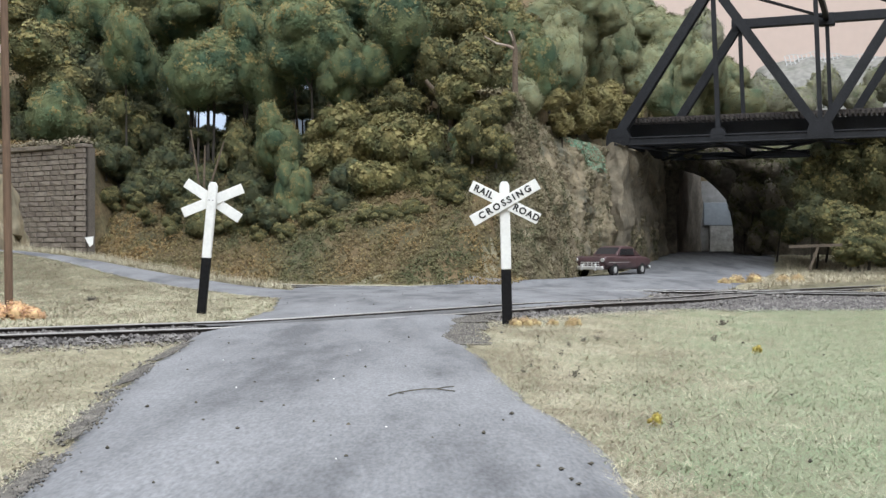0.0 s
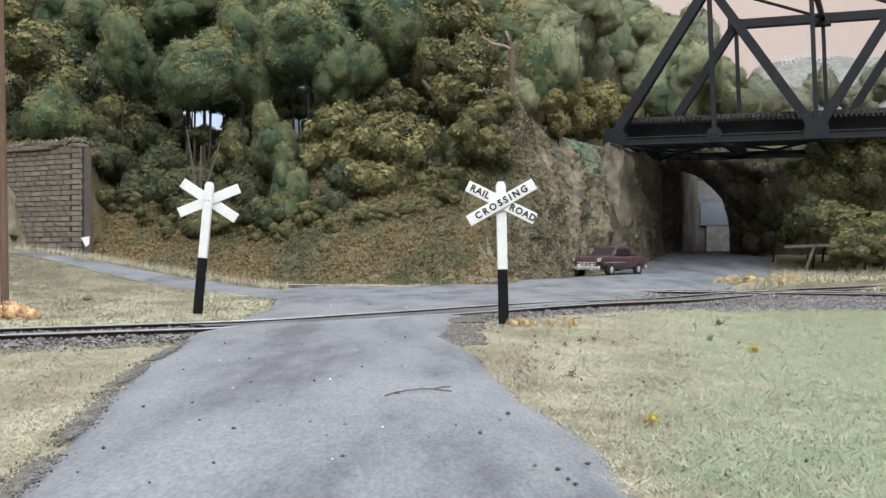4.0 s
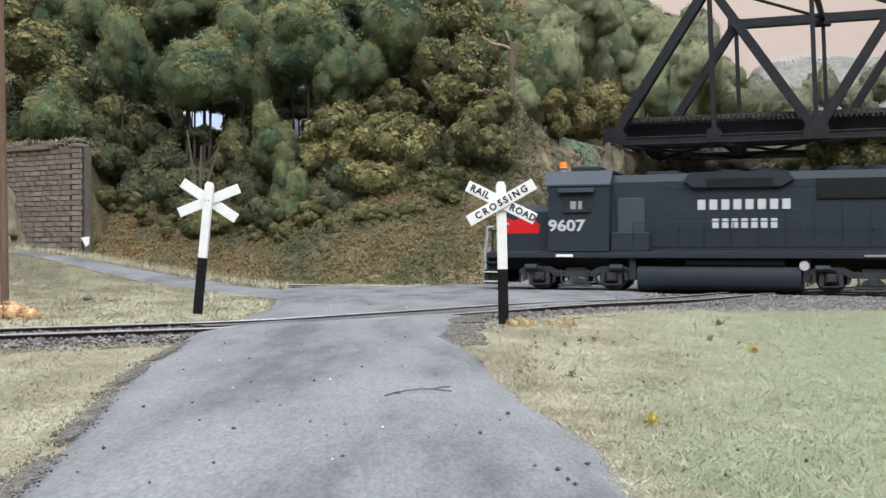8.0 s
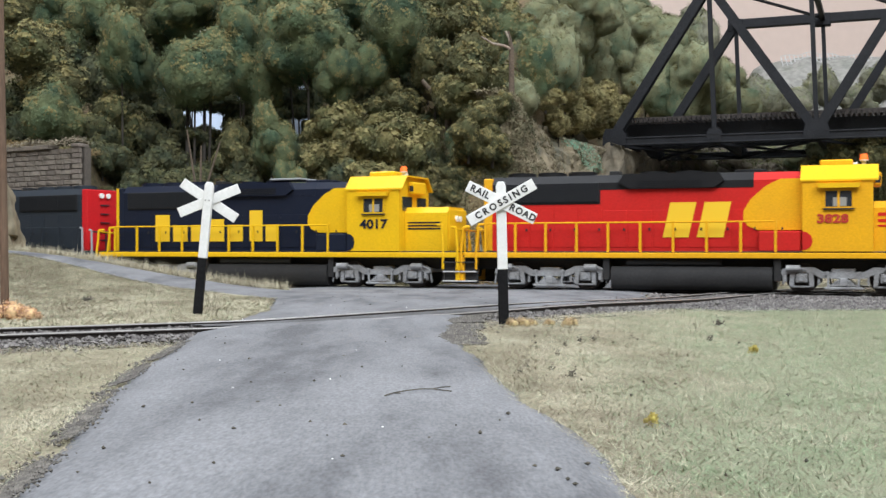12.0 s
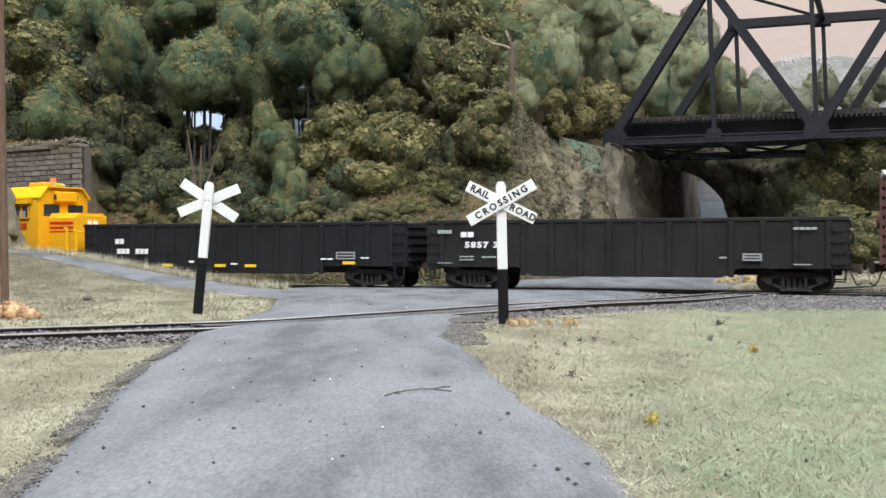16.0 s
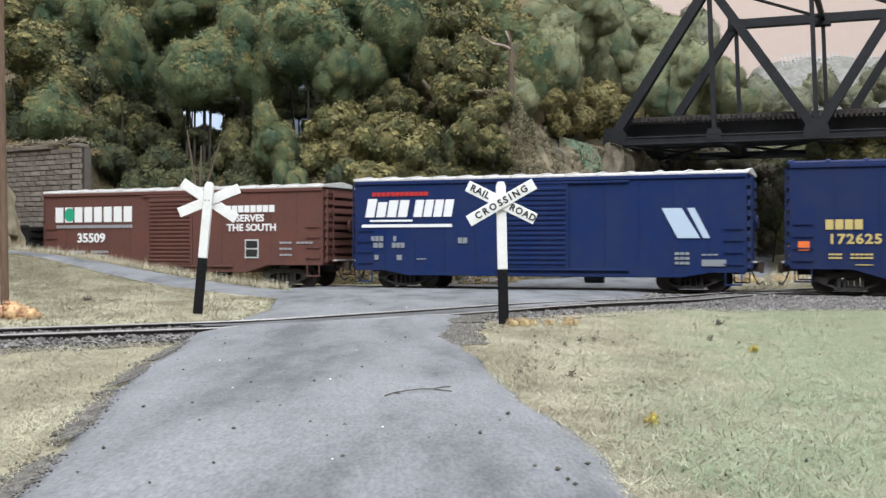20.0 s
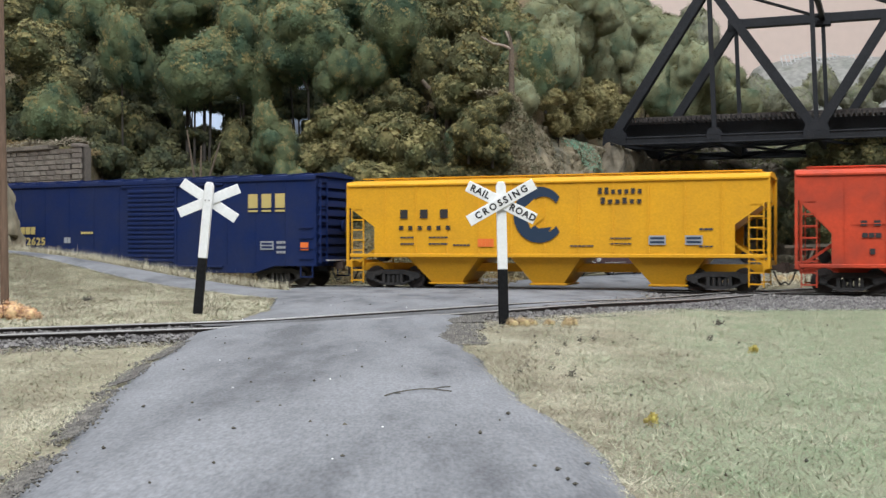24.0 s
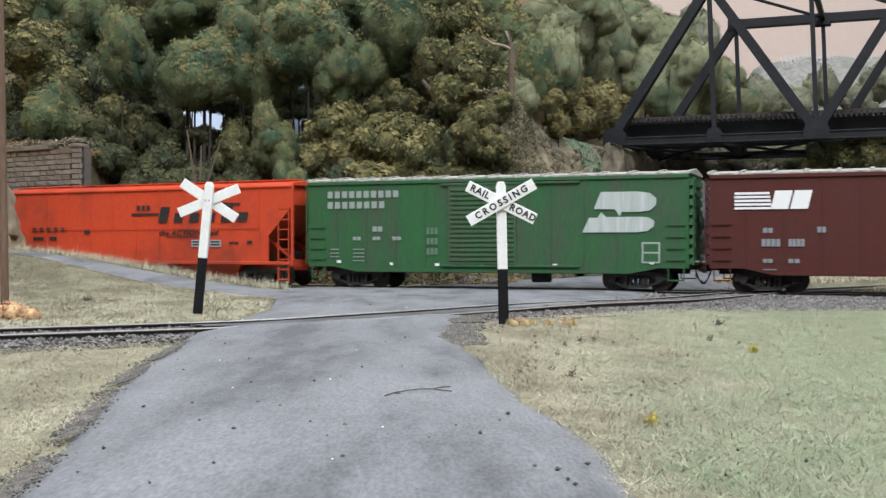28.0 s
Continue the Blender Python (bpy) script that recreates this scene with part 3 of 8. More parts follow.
PALEBLUE = material("pale_blue_board", (0.33, 0.37, 0.41), 0.8, second=(0.26, 0.29, 0.32), mix_scale=3, spread=0.1, grain=3, bump=0.05)
far = thing("distant_shed", "pale plaster and blue shed seen through the underpass", "shed", at(0, 0, 0))
bm = B()
box(bm, 17.5, 31, 100, 101, 0.9, 7.5, 0.05)
part("wall", bm, PALE, far)
bm = B()
box(bm, 22.7, 26.8, 99.7, 99.99, 3.6, 5.6, 0.02)
part("panel", bm, PALEBLUE, far)
bm = B()
boulder(bm, 23.2, 26.8, 99.5, 99.95, 1.0, 3.55, 0.05, 2.0, 6)
part("plaster_patch", bm, material("whitewash", (0.56, 0.56, 0.54), 0.9, second=(0.34, 0.33, 0.31), mix_scale=0.6, spread=0.2, grain=4, bump=0.3), far, "chipped whitewashed patch")

# ---- truss bridge ----
BX, BY, BTH, PANEL, WIDE, ZB, TALL = 10.26, 66.0, -21.6, 5.5, 12.1, 7.52, 8.95
LEAN = 0.33
END = -0.45  # the end posts stand a little beyond the first panel point
bridge = thing("truss_bridge", "black steel through truss railway bridge on rock abutments", "bridge", at(BX, BY, ZB, 0, 0, BTH))
for y in (0.0, WIDE):
    n = 6
    # lower chord, one length per panel
    for i in range(n):
        bm = B()
        x0, x1 = i * PANEL + (END - 0.3 if i == 0 else 0), (i + 1) * PANEL
        box(bm, x0, x1 - 0.02, y - 0.26, y + 0.26, 0.0, 0.09, 0.02)
        box(bm, x0, x1 - 0.02, y - 0.26, y + 0.26, 0.39, 0.48, 0.02)
        box(bm, x0, x1 - 0.02, y - 0.20, y + 0.20, 0.09, 0.39)
        part("lower_chord", bm, STEEL, bridge)
    for i in range(1, n - 1):
        bm = B()
        box(bm, i * PANEL - LEAN, (i + 1) * PANEL - LEAN - 0.02, y - 0.3, y + 0.3, TALL - 0.3, TALL + 0.3, 0.03)
        part("upper_chord", bm, STEEL, bridge)
    for a, b, w in [((END / PANEL, 0.25), (1, TALL), 0.54), ((6, 0.25), (5, TALL), 0.54)]:
        bm = B()
        p, q = Vector((a[0] * PANEL, y, a[1])), Vector((b[0] * PANEL - LEAN, y, b[1]))
        bar(bm, p + Vector((0, -0.25, 0)), q + Vector((0, -0.25, 0)), w, 0.12, up=(0, 1, 0))
        bar(bm, p + Vector((0, 0.25, 0)), q + Vector((0, 0.25, 0)), w, 0.12, up=(0, 1, 0))
        bar(bm, p, q, w * 0.55, 0.42, up=(0, 1, 0))
        part("end_post", bm, STEEL, bridge)
    for i, j in ((1, 2), (3, 2), (3, 4), (5, 4)):
        bm = B()
        p, q = Vector((i * PANEL - LEAN, y, TALL)), Vector((j * PANEL, y, 0.45))
        for o in (-0.22, 0.22):
            bar(bm, p + Vector((0, o, 0)), q + Vector((0, o, 0)), 0.50, 0.1, up=(0, 1, 0))
        for k in range(9):
            f = (k + 0.5) / 9
            c = p.lerp(q, f)
            box(bm, c.x - 0.08, c.x + 0.08, y - 0.2, y + 0.2, c.z - 0.03, c.z + 0.03)
        part("diagonal", bm, STEEL, bridge)
    for i in range(1, n):
        bm = B()
        foot, head = Vector((i * PANEL, y, 0.46)), Vector((i * PANEL - LEAN, y, TALL))
        for o in (-0.14, 0.14):
            bar(bm, foot + Vector((0, o, 0)), head + Vector((0, o, 0)), 0.24, 0.06, up=(0, 1, 0))
        bar(bm, foot, head, 0.06, 0.24, up=(0, 1, 0))
        part("vertical", bm, STEEL, bridge)
    for i in range(0, n + 1):
        for o in (-0.32, 0.32):
            bm = B()
            s = 0.68 if i % 2 == 0 else 0.4
            c = i * PANEL + (END + 0.25 if i == 0 else -0.3 if i == n else 0)
            prism(bm, [(c - s, 0.03), (c + s, 0.03), (c + s, 0.55), (c + 0.75 * s, 1.0 if i % 2 == 0 else 0.8), (c - 0.75 * s, 1.0 if i % 2 == 0 else 0.8), (c - s, 0.55)], y + o - 0.03, y + o + 0.03)
            for k in range(4):
                for z in (0.22, 0.5):
                    rod(bm, (c - s * 0.7 + k * s * 0.46, y + o + (0.03 if o > 0 else -0.03), z), (c - s * 0.7 + k * s * 0.46, y + o + (0.07 if o > 0 else -0.07), z), 0.04, seg=6)
            part("gusset_plate", bm, STEEL, bridge)
    for i in range(1, n):
        bm = B()
        box(bm, i * PANEL - LEAN - 0.5, i * PANEL - LEAN + 0.5, y - 0.34, y + 0.34, TALL - 0.5, TALL + 0.32, 0.05)
        part("upper_gusset", bm, STEEL, bridge)
for i in range(0, 7):
    bm = B()
    box(bm, i * PANEL - 0.12, i * PANEL + 0.12, 0.3, WIDE - 0.3, 0.12, 0.95)
    part("floor_beam", bm, STEEL, bridge)
    if 0 < i < 6:
        bm = B()
        box(bm, i * PANEL - LEAN - 0.15, i * PANEL - LEAN + 0.15, 0.3, WIDE - 0.3, TALL - 0.15, TALL + 0.2)
        part("top_strut", bm, STEEL, bridge)
for i in range(0, 6):
    for f in (1, -1):
        bm = B()
        bar(bm, (i * PANEL, WIDE / 2 - f * (WIDE / 2 - 0.3), 0.02), ((i + 1) * PANEL, WIDE / 2 + f * (WIDE / 2 - 0.3), 0.02), 0.22, 0.12)
        part("bottom_brace", bm, STEEL, bridge)
    if 0 < i < 5:
        bm = B()
        bar(bm, (i * PANEL - LEAN, 0.3, TALL), ((i + 1) * PANEL - LEAN, WIDE - 0.3, TALL), 0.2, 0.12)
        part("top_brace", bm, STEEL, bridge)
for y in (2.2, 4.0, 8.1, 9.9):
    bm = B()
    box(bm, -0.3, 33.2, y - 0.2, y + 0.2, 0.62, 1.42)
    part("stringer", bm, STEEL, bridge)
bm = B()
box(bm, -0.07, 0.07, 0.75, WIDE - 0.75, 1.42, 1.64, 0.012)
tie0 = part("bridge_tie", bm, TIE, bridge)
for i in range(1, 119):
    ob = new("bridge_tie", tie0.data)
    ob.parent, ob.matrix_basis = bridge, at(i * 0.28, 0, 0)
for y in (2.35, 3.85, 8.25, 9.75):
    bm = B()
    box(bm, -0.3, 33.2, y - 0.04, y + 0.04, 1.64, 1.80, 0.01)
    part("bridge_rail", bm, RAIL, bridge)
bm = B()
box(bm, -0.3, 33.2, 1.25, 1.4, 1.64, 1.76, 0.01)
part("guard_timber", bm, TIE, bridge)
ABUT = material("tan_abutment_stone", (0.25, 0.21, 0.15), 0.95, second=(0.135, 0.12, 0.088), mix_scale=0.8, spread=0.35, grain=5, bump=0.9)
for x0, x1, lab in ((-3.2, 0.15, "tan rough stone bridge seat on the rock face"), (32.0, 36.0, "tan rough stone bridge pier beyond the road")):
    ob = thing("bridge_abutment", lab, "abutment", at(BX, BY, ZB, 0, 0, BTH), kind="structure")
    bm = B()
    boulder(bm, x0, x1, -0.5, WIDE + 0.5, -7.2 if x0 < 0 else -7.6, -0.10, 0.42 if x0 < 0 else 0.12, x0, 34 if x0 < 0 else 12)
    part("stone_seat", bm, ABUT, ob, smooth_angle=40)

# ---- cut-stone retaining wall ----
STONE = material("brown_cut_stone", (0.215, 0.182, 0.148), 0.9, second=(0.145, 0.123, 0.102), mix_scale=0.9, spread=0.26, grain=9, bump=0.7, random_value=0.12)
MORTAR = material("dark_mortar", (0.125, 0.106, 0.088), 0.95, spread=0.3, grain=12, bump=0.4)
wall = thing("retaining_wall", "brown cut-stone retaining wall beside the track", "stone wall", at(-18.45, 58.0, 0.0, 0, 0, 180 - 32), kind="structure")
bm = B()
box(bm, 0.0, 8.8, -0.5, -0.08, 0.2, 6.75)
part("wall_core", bm, MORTAR, wall)


def block_mesh(w, h, seed):
    bm = B()
    box(bm, 0.015, w - 0.015, -0.09, 0.06, 0.015, h - 0.015, 0.022)
    for v in bm.verts:
        if v.co.y > 0.02:
            v.co.y += 0.05 * noise.noise((v.co.x * 3 + seed, v.co.z * 5, seed))
    bmesh.ops.scale(bm, vec=(K, K, K), verts=bm.verts)
    me = bpy.data.meshes.new("stone")
    bm.to_mesh(me)
    bm.free()
    me.materials.append(STONE)
    return me


COURSE = 0.27
stone_sizes = {w: [block_mesh(w, COURSE, w * 7 + s) for s in (0.0, 3.0)] for w in (0.45, 0.6, 0.75, 0.9, 0.7)}
srng = random.Random(8)
for row in range(24):
    z = 0.25 + row * COURSE
    x = 0.75 + (0.0 if row % 2 else 0.22)
    while x < 7.6:
        w = srng.choice((0.45, 0.6, 0.75, 0.9))
        ob = new("stone", srng.choice(stone_sizes[w]))
        ob.parent, ob.matrix_basis = wall, at(x, 0.0, z)
        x += w
    ob = new("stone", srng.choice(stone_sizes[0.7]))
    ob.parent, ob.matrix_basis = wall, at(0.0 + 0.05 * (row % 2), 0.12, z)
bm = B()
box(bm, 2.4, 7.6, -0.45, 0.22, 6.74, 6.98, 0.04)
part("coping_slab", bm, STONE, wall)
bm = B()
box(bm, 0.05, 0.72, -0.45, 0.25, 6.74, 6.95, 0.05)
part("pier_cap", bm, STONE, wall)
wall_rng = np.random.default_rng(12)
n = 2600
wx = wall_rng.uniform(0.0, 8.6, n)
wp = np.stack([wx, -0.15 + 0.28 * wall_rng.normal(size=n), 6.92 + 0.12 * np.abs(wall_rng.normal(size=n)) + 0.16 * np.maximum(np.sin(wx * 1.9), 0)], 1)
top_scrub = flakes("wall_scrub", wp, np.tile((0.0, 0.3, 0.95), (n, 1)), 0.06, GRASS_BROWN, "dry brown scrub along the top of the stone wall", "scrub", wall_rng)
top_scrub.matrix_basis = at(-18.45, 58.0, 0.0, 0, 0, 180 - 32)
# white notice on the wall
notice = thing("notice_board", "small white notice board leaning at the stone wall", "sign", at(-18.2, 57.5, 1.75, 0, 0, 0))
bm = B()
prism(bm, [(-0.22, 0.36), (0.22, 0.42), (0.20, 0.02), (0.04, -0.12)], -0.03, 0.03)
part("board", bm, WHITE, notice)
# rocky bank at the end of the side road
bank = thing("rock_bank", "pale mossy rock bank beside the climbing side road", "rock", at(0, 0, 0), kind="structure")
bm = B()
boulder(bm, -25, -18.1, 47.6, 50.2, -0.2, 2.6, 0.4, 3.3, 16)
for v in bm.verts:
    v.co.x -= 0.35 * max(v.co.z - 0.6, 0)
part("rock", bm, ROCK, bank, smooth_angle=45)
bm = B()
boulder(bm, -24.5, -18.55, 48.0, 49.6, 2.0, 4.6, 0.3, 6.3, 12)
for v in bm.verts:
    v.co.x -= 0.12 * max(v.co.z - 2.0, 0)
part("rock", bm, ROCK, bank, smooth_angle=45)

# ---- plaster-cloth hill behind the bridge ----
# bare plaster whose colour is greyed to hold the haze
HAZE = material("hazed_plaster_hill", (0.21, 0.21, 0.185), 0.95, second=(0.14, 0.15, 0.12), third=(0.25, 0.24, 0.22), mix_scale=2.5, spread=0.25, grain=2, bump=0.5)
verts, faces = [], []
for i in range(41):
    for j in range(15):
        x = 27.5 + i * 0.62
        y = 112 - j * 1.0
        top = 20.4 - 0.012 * (x - 40) ** 2 + 0.7 * noise.noise((x * 0.5, 2, 0)) - 9 * (1 - smooth(27.5, 31, x))
        f = (14 - j) / 14
        verts.append((x + 0.4 * noise.noise((x, y, 1)), y, 6 + (top - 6) * math.sin(f * 1.57) + 0.5 * noise.noise((x * 0.6, y * 0.6, 5))))
for i in range(40):
    for j in range(14):
        a = i * 15 + j
        faces.append((a, a + 1, a + 16, a + 15))
tagged(sheet("plaster_hill", verts, faces, HAZE, smooth_angle=60), "bare plaster hill behind the bridge, paled for haze", "hill", kind="structure")
mesh_screen = thing("wire_mesh", "bare white wire mesh screen on the plaster hill", "wire mesh", at(0, 0, 0))
bm = B()
for i in range(44):
    x = 33.0 + i * 0.42
    zt = 20.6 - 0.05 * abs(x - 37) + 0.4 * noise.noise((x * 0.6, 0, 0))
    bar(bm, (x, 110.5, zt - 0.05), (x + 0.2, 108.5, zt - 3.4), 0.07, 0.07)
WIRE = material("dull_white_wire", (0.5, 0.5, 0.49), 0.6, spread=0.1, bump=0.05)
part("mesh_warp", bm, WIRE, mesh_screen)
bm = B()
for j in range(8):
    for i in range(43):
        x = 33.0 + i * 0.42
        z0 = 20.6 - 0.05 * abs(x - 37) + 0.4 * noise.noise((x * 0.6, 0, 0)) - j * 0.45
        z1 = 20.6 - 0.05 * abs(x + 0.42 - 37) + 0.4 * noise.noise(((x + 0.42) * 0.6, 0, 0)) - j * 0.45
        bar(bm, (x, 110.5 - j * 0.27, z0), (x + 0.42, 110.5 - j * 0.27, z1), 0.06, 0.06)
part("mesh_weft", bm, WIRE, mesh_screen)


# ---- writing ----
def letters(text, size, depth=0.004, align="CENTER", spacing=1.0, shear=0.0, bold=0.0):
    """A bmesh of raised letters in the x, z plane facing -y, in full-size metres."""
    cu = bpy.data.curves.new("lettering", "FONT")
    cu.body, cu.size, cu.align_x, cu.align_y, cu.extrude, cu.space_character, cu.shear = text, size, align, "CENTER", depth, spacing, shear
    cu.resolution_u, cu.offset = 3, bold
    ob = bpy.data.objects.new("lettering", cu)
    scene.collection.objects.link(ob)
    dg = bpy.context.evaluated_depsgraph_get()
    me = bpy.data.meshes.new_from_object(ob.evaluated_get(dg))
    bm = B()
    bm.from_mesh(me)
    bpy.data.objects.remove(ob)
    bpy.data.curves.remove(cu)
    bpy.data.meshes.remove(me)
    bmesh.ops.rotate(bm, cent=(0, 0, 0), matrix=Matrix.Rotation(radians(90), 3, "X"), verts=bm.verts)
    return bm


INK = plain("black_ink", (0.015, 0.015, 0.016), 0.6)


# ---- crossbuck signs ----
def crossbuck(x, y, z, tilt, facing, lettered, label):
    sign = thing("crossbuck_sign", label, "sign", at(x, y, z, 0, tilt, facing), "crossbuck signs")
    w = 0.092
    bm = B()
    box(bm, -w, w, -w * 0.8, w * 0.8, -0.25, 1.05, 0.012)
    part("post_foot", bm, BLACK, sign, "black painted post foot")
    bm = B()
    prism(bm, [(-w, 1.05), (w, 1.05), (w, 2.60), (0.055, 2.68), (-0.055, 2.68), (-w, 2.60)], -w * 0.8, w * 0.8)
    bmesh.ops.bevel(bm, geom=bm.edges, offset=0.01, segments=1, affect="EDGES")
    post = part("post", bm, WHITE, sign, "white painted post")
    for k, (ang, off) in enumerate(((28.5, -0.125), (-27.5, -0.095))):
        bm = B()
        if k == 0:
            box(bm, -0.70, 0.70, -0.016, 0.016, -0.108, 0.108, 0.006)
        else:
            box(bm, -0.70, 0.70, -0.016, 0.012, -0.108, 0.108, 0.006)
        blade = part("blade", bm, WHITE, sign, "white crossbuck blade", at(0, off, 2.29, 0, -ang, 0))
        if lettered:
            if k == 0:
                bl = letters("CROSSING", 0.172, 0.003, spacing=1.44, bold=0.0055)
                part("lettering", bl, INK, blade, "black lettering", at(0.0, -0.020, 0))
            else:
                for word, cx in (("RAIL", -0.44), ("ROAD", 0.44)):
                    bl = letters(word, 0.172, 0.003, spacing=1.14, bold=0.0055)
                    part("lettering", bl, INK, blade, "black lettering", at(cx, -0.020, 0))
    for dx in (-0.04, 0.04):
        bm = B()
        rod(bm, (dx, -0.15, 2.29), (dx, 0.10, 2.29), 0.012, seg=6)
        part("bolt", bm, RAIL, sign)
    return sign


crossbuck(1.13, 21.0, 0.11, -1.3, 0, True, "white crossbuck sign with black lettering beside the road")
crossbuck(-5.24, 24.2, 0.30, -5.3, 180, False, "white crossbuck sign leaning, seen from its plain back")

# ---- telegraph pole ----
POLEWOOD = material("brown_pole_wood", (0.16, 0.10, 0.065), 0.85, second=(0.11, 0.07, 0.045), mix_scale=0.5, spread=0.3, grain=8, bump=0.5, stretch=(3, 3, 0.4))
pole = thing("telegraph_pole", "tall brown wooden telegraph pole in dry grass", "pole", at(-8.91, 23.0, 0.2, 0, -0.95, 0))
bm = B()
rod(bm, (0, 0, -0.3), (0, 0, 8.6), 0.086, 0.072, seg=14)
part("shaft", bm, POLEWOOD, pole, smooth_angle=50)
bm = B()
rod(bm, (0, 0, 8.6), (0, 0, 8.75), 0.072, 0.02, seg=14)
part("cap", bm, POLEWOOD, pole, smooth_angle=30)

# ---- dead tree on the hillside ----
GREYWOOD = material("bleached_wood", (0.42, 0.38, 0.32), 0.9, second=(0.2, 0.13, 0.09), mix_scale=1.2, spread=0.25, grain=8, bump=0.4)
dead = thing("dead_tree", "bare broken tree trunk with a bleached branch", "tree", at(3.36, 55.6, 8.75))
bm = B()
rod(bm, (0, 0, -4.0), (0.02, 0, 2.6), 0.2, 0.13, seg=9)
rod(bm, (0.02, 0, 2.6), (-0.15, 0, 3.5), 0.12, 0.05, seg=7)
part("trunk", bm, BARK, dead, "brown bare trunk", smooth_angle=40)
for pts in (((-0.0, 0, 2.6), (-0.35, -0.1, 2.75), (-0.9, -0.15, 2.85), (-1.5, -0.2, 3.2)), ((0, 0, 2.7), (-0.1, 0, 3.15), (-0.3, 0, 3.5))):
    bm = B()
    for i, (a, b) in enumerate(zip(pts[:-1], pts[1:])):
        rod(bm, a, b, 0.09 - 0.02 * i, 0.075 - 0.02 * i, seg=7)
    part("branch", bm, GREYWOOD, dead, "bleached bare branch", smooth_angle=40)
# forked trunk in the shade of the hillside
fork = thing("forked_tree", "slim forked brown trunk under the dark tree crowns", "tree", at(-12.3, 57.3, 1.6))
bm = B()
rod(bm, (0, 0, -0.5), (0, 0, 2.4), 0.13, 0.10, seg=8)
part("trunk", bm, BARK, fork, smooth_angle=40)
for dx, dz, r in ((-0.75, 6.0, 0.07), (-0.02, 5.2, 0.07), (0.95, 5.4, 0.065)):
    bm = B()
    rod(bm, (0, 0, 2.35), (dx * 0.35, 0.05, 3.2), r, r * 0.9, seg=7)
    rod(bm, (dx * 0.35, 0.05, 3.2), (dx, 0.3, dz), r * 0.9, r * 0.5, seg=7)
    part("limb", bm, BARK, fork, smooth_angle=40)
for dx, w in ((-14.15, 0.13), (-13.25, 0.12), (-13.0, 0.10)):
    sn = thing("bare_tree", "dark bare tree stem against the pale gap", "tree", at(dx, 62.6, 3.5))
    bm = B()
    rod(bm, (0, 0, -0.4), (0.1 - 0.5 * (w - 0.11) * 10, 0, 6.6), w, w * 0.7, seg=8)
    part("trunk", bm, DARKBARK, sn, smooth_angle=40)

lean_tree = thing("leaning_tree", "dark leaning trunk with a forked branch among olive bushes", "tree", at(0.35, 59.0, 6.4))
bm = B()
rod(bm, (0, 0, -0.4), (-0.1, -0.1, 2.3), 0.20, 0.17, seg=9)
rod(bm, (-0.1, -0.1, 2.3), (-1.45, -0.2, 3.9), 0.17, 0.11, seg=9)
part("trunk", bm, BARK, lean_tree, smooth_angle=40)
bm = B()
rod(bm, (-0.1, -0.1, 2.2), (0.25, -0.1, 3.1), 0.12, 0.07, seg=7)
part("branch", bm, BARK, lean_tree, smooth_angle=40)

# ---- little wooden rail by the back road ----
rail_prop = thing("wooden_rail", "weathered wooden rail on a slanting prop in dry grass", "fence", at(18.6, 57.0, 0.72, 0, 0, -14))
OLDWOOD = material("grey_brown_wood", (0.115, 0.088, 0.064), 0.9, second=(0.08, 0.062, 0.045), mix_scale=0.4, spread=0.3, grain=9, bump=0.4)
bm = B()
bar(bm, (-1.3, 0, 0.92), (1.25, 0, 1.02), 0.12, 0.14)
part("top_rail", bm, OLDWOOD, rail_prop)
bm = B()
bar(bm, (-0.3, 0.02, -0.25), (0.12, 0.02, 0.93), 0.16, 0.12)
part("prop", bm, OLDWOOD, rail_prop)

# ---- sedan ----
MAROON = material("maroon_car_paint", (0.088, 0.050, 0.052), 0.35, second=(0.06, 0.036, 0.037), mix_scale=1.0, spread=0.15, grain=20, bump=0.02)
CHROME = material("dull_chrome", (0.70, 0.69, 0.67), 0.35, 0.5, spread=0.15, grain=10, bump=0.03)
RUBBER = material("black_rubber", (0.02, 0.02, 0.02), 0.8, spread=0.3, bump=0.1)
CARGLASS = material("dark_window", (0.035, 0.033, 0.035), 0.15, spread=0.1, bump=0.0)


def loft(bm, sections, mi=0):
    """Closed skin over rings of points, all rings alike in count."""
    rings = [[bm.verts.new(p) for p in s] for s in sections]
    n = len(rings[0])
    for a, b in zip(rings[:-1], rings[1:]):
        for i in range(n):
            f = bm.faces.new((a[i], b[i], b[(i + 1) % n], a[(i + 1) % n]))
            f.material_index = mi
    for r, rev in ((rings[0], False), (rings[-1], True)):
        f = bm.faces.new(r if not rev else r[::-1])
        f.material_index = mi
    bmesh.ops.recalc_face_normals(bm, faces=bm.faces)
    return bm


def ring(x, half, z0, z1, r, n=4):
    """A rounded rectangle across the car at x."""
    pts = []
    for cx, cz, a0 in ((half - r, z1 - r, 0), (-half + r, z1 - r, 90), (-half + r, z0 + r, 180), (half - r, z0 + r, 270)):
        for i in range(n + 1):
            a = radians(a0 + 90 * i / n)
            pts.append((x, cx + r * math.cos(a), cz + r * math.sin(a)))
    return pts


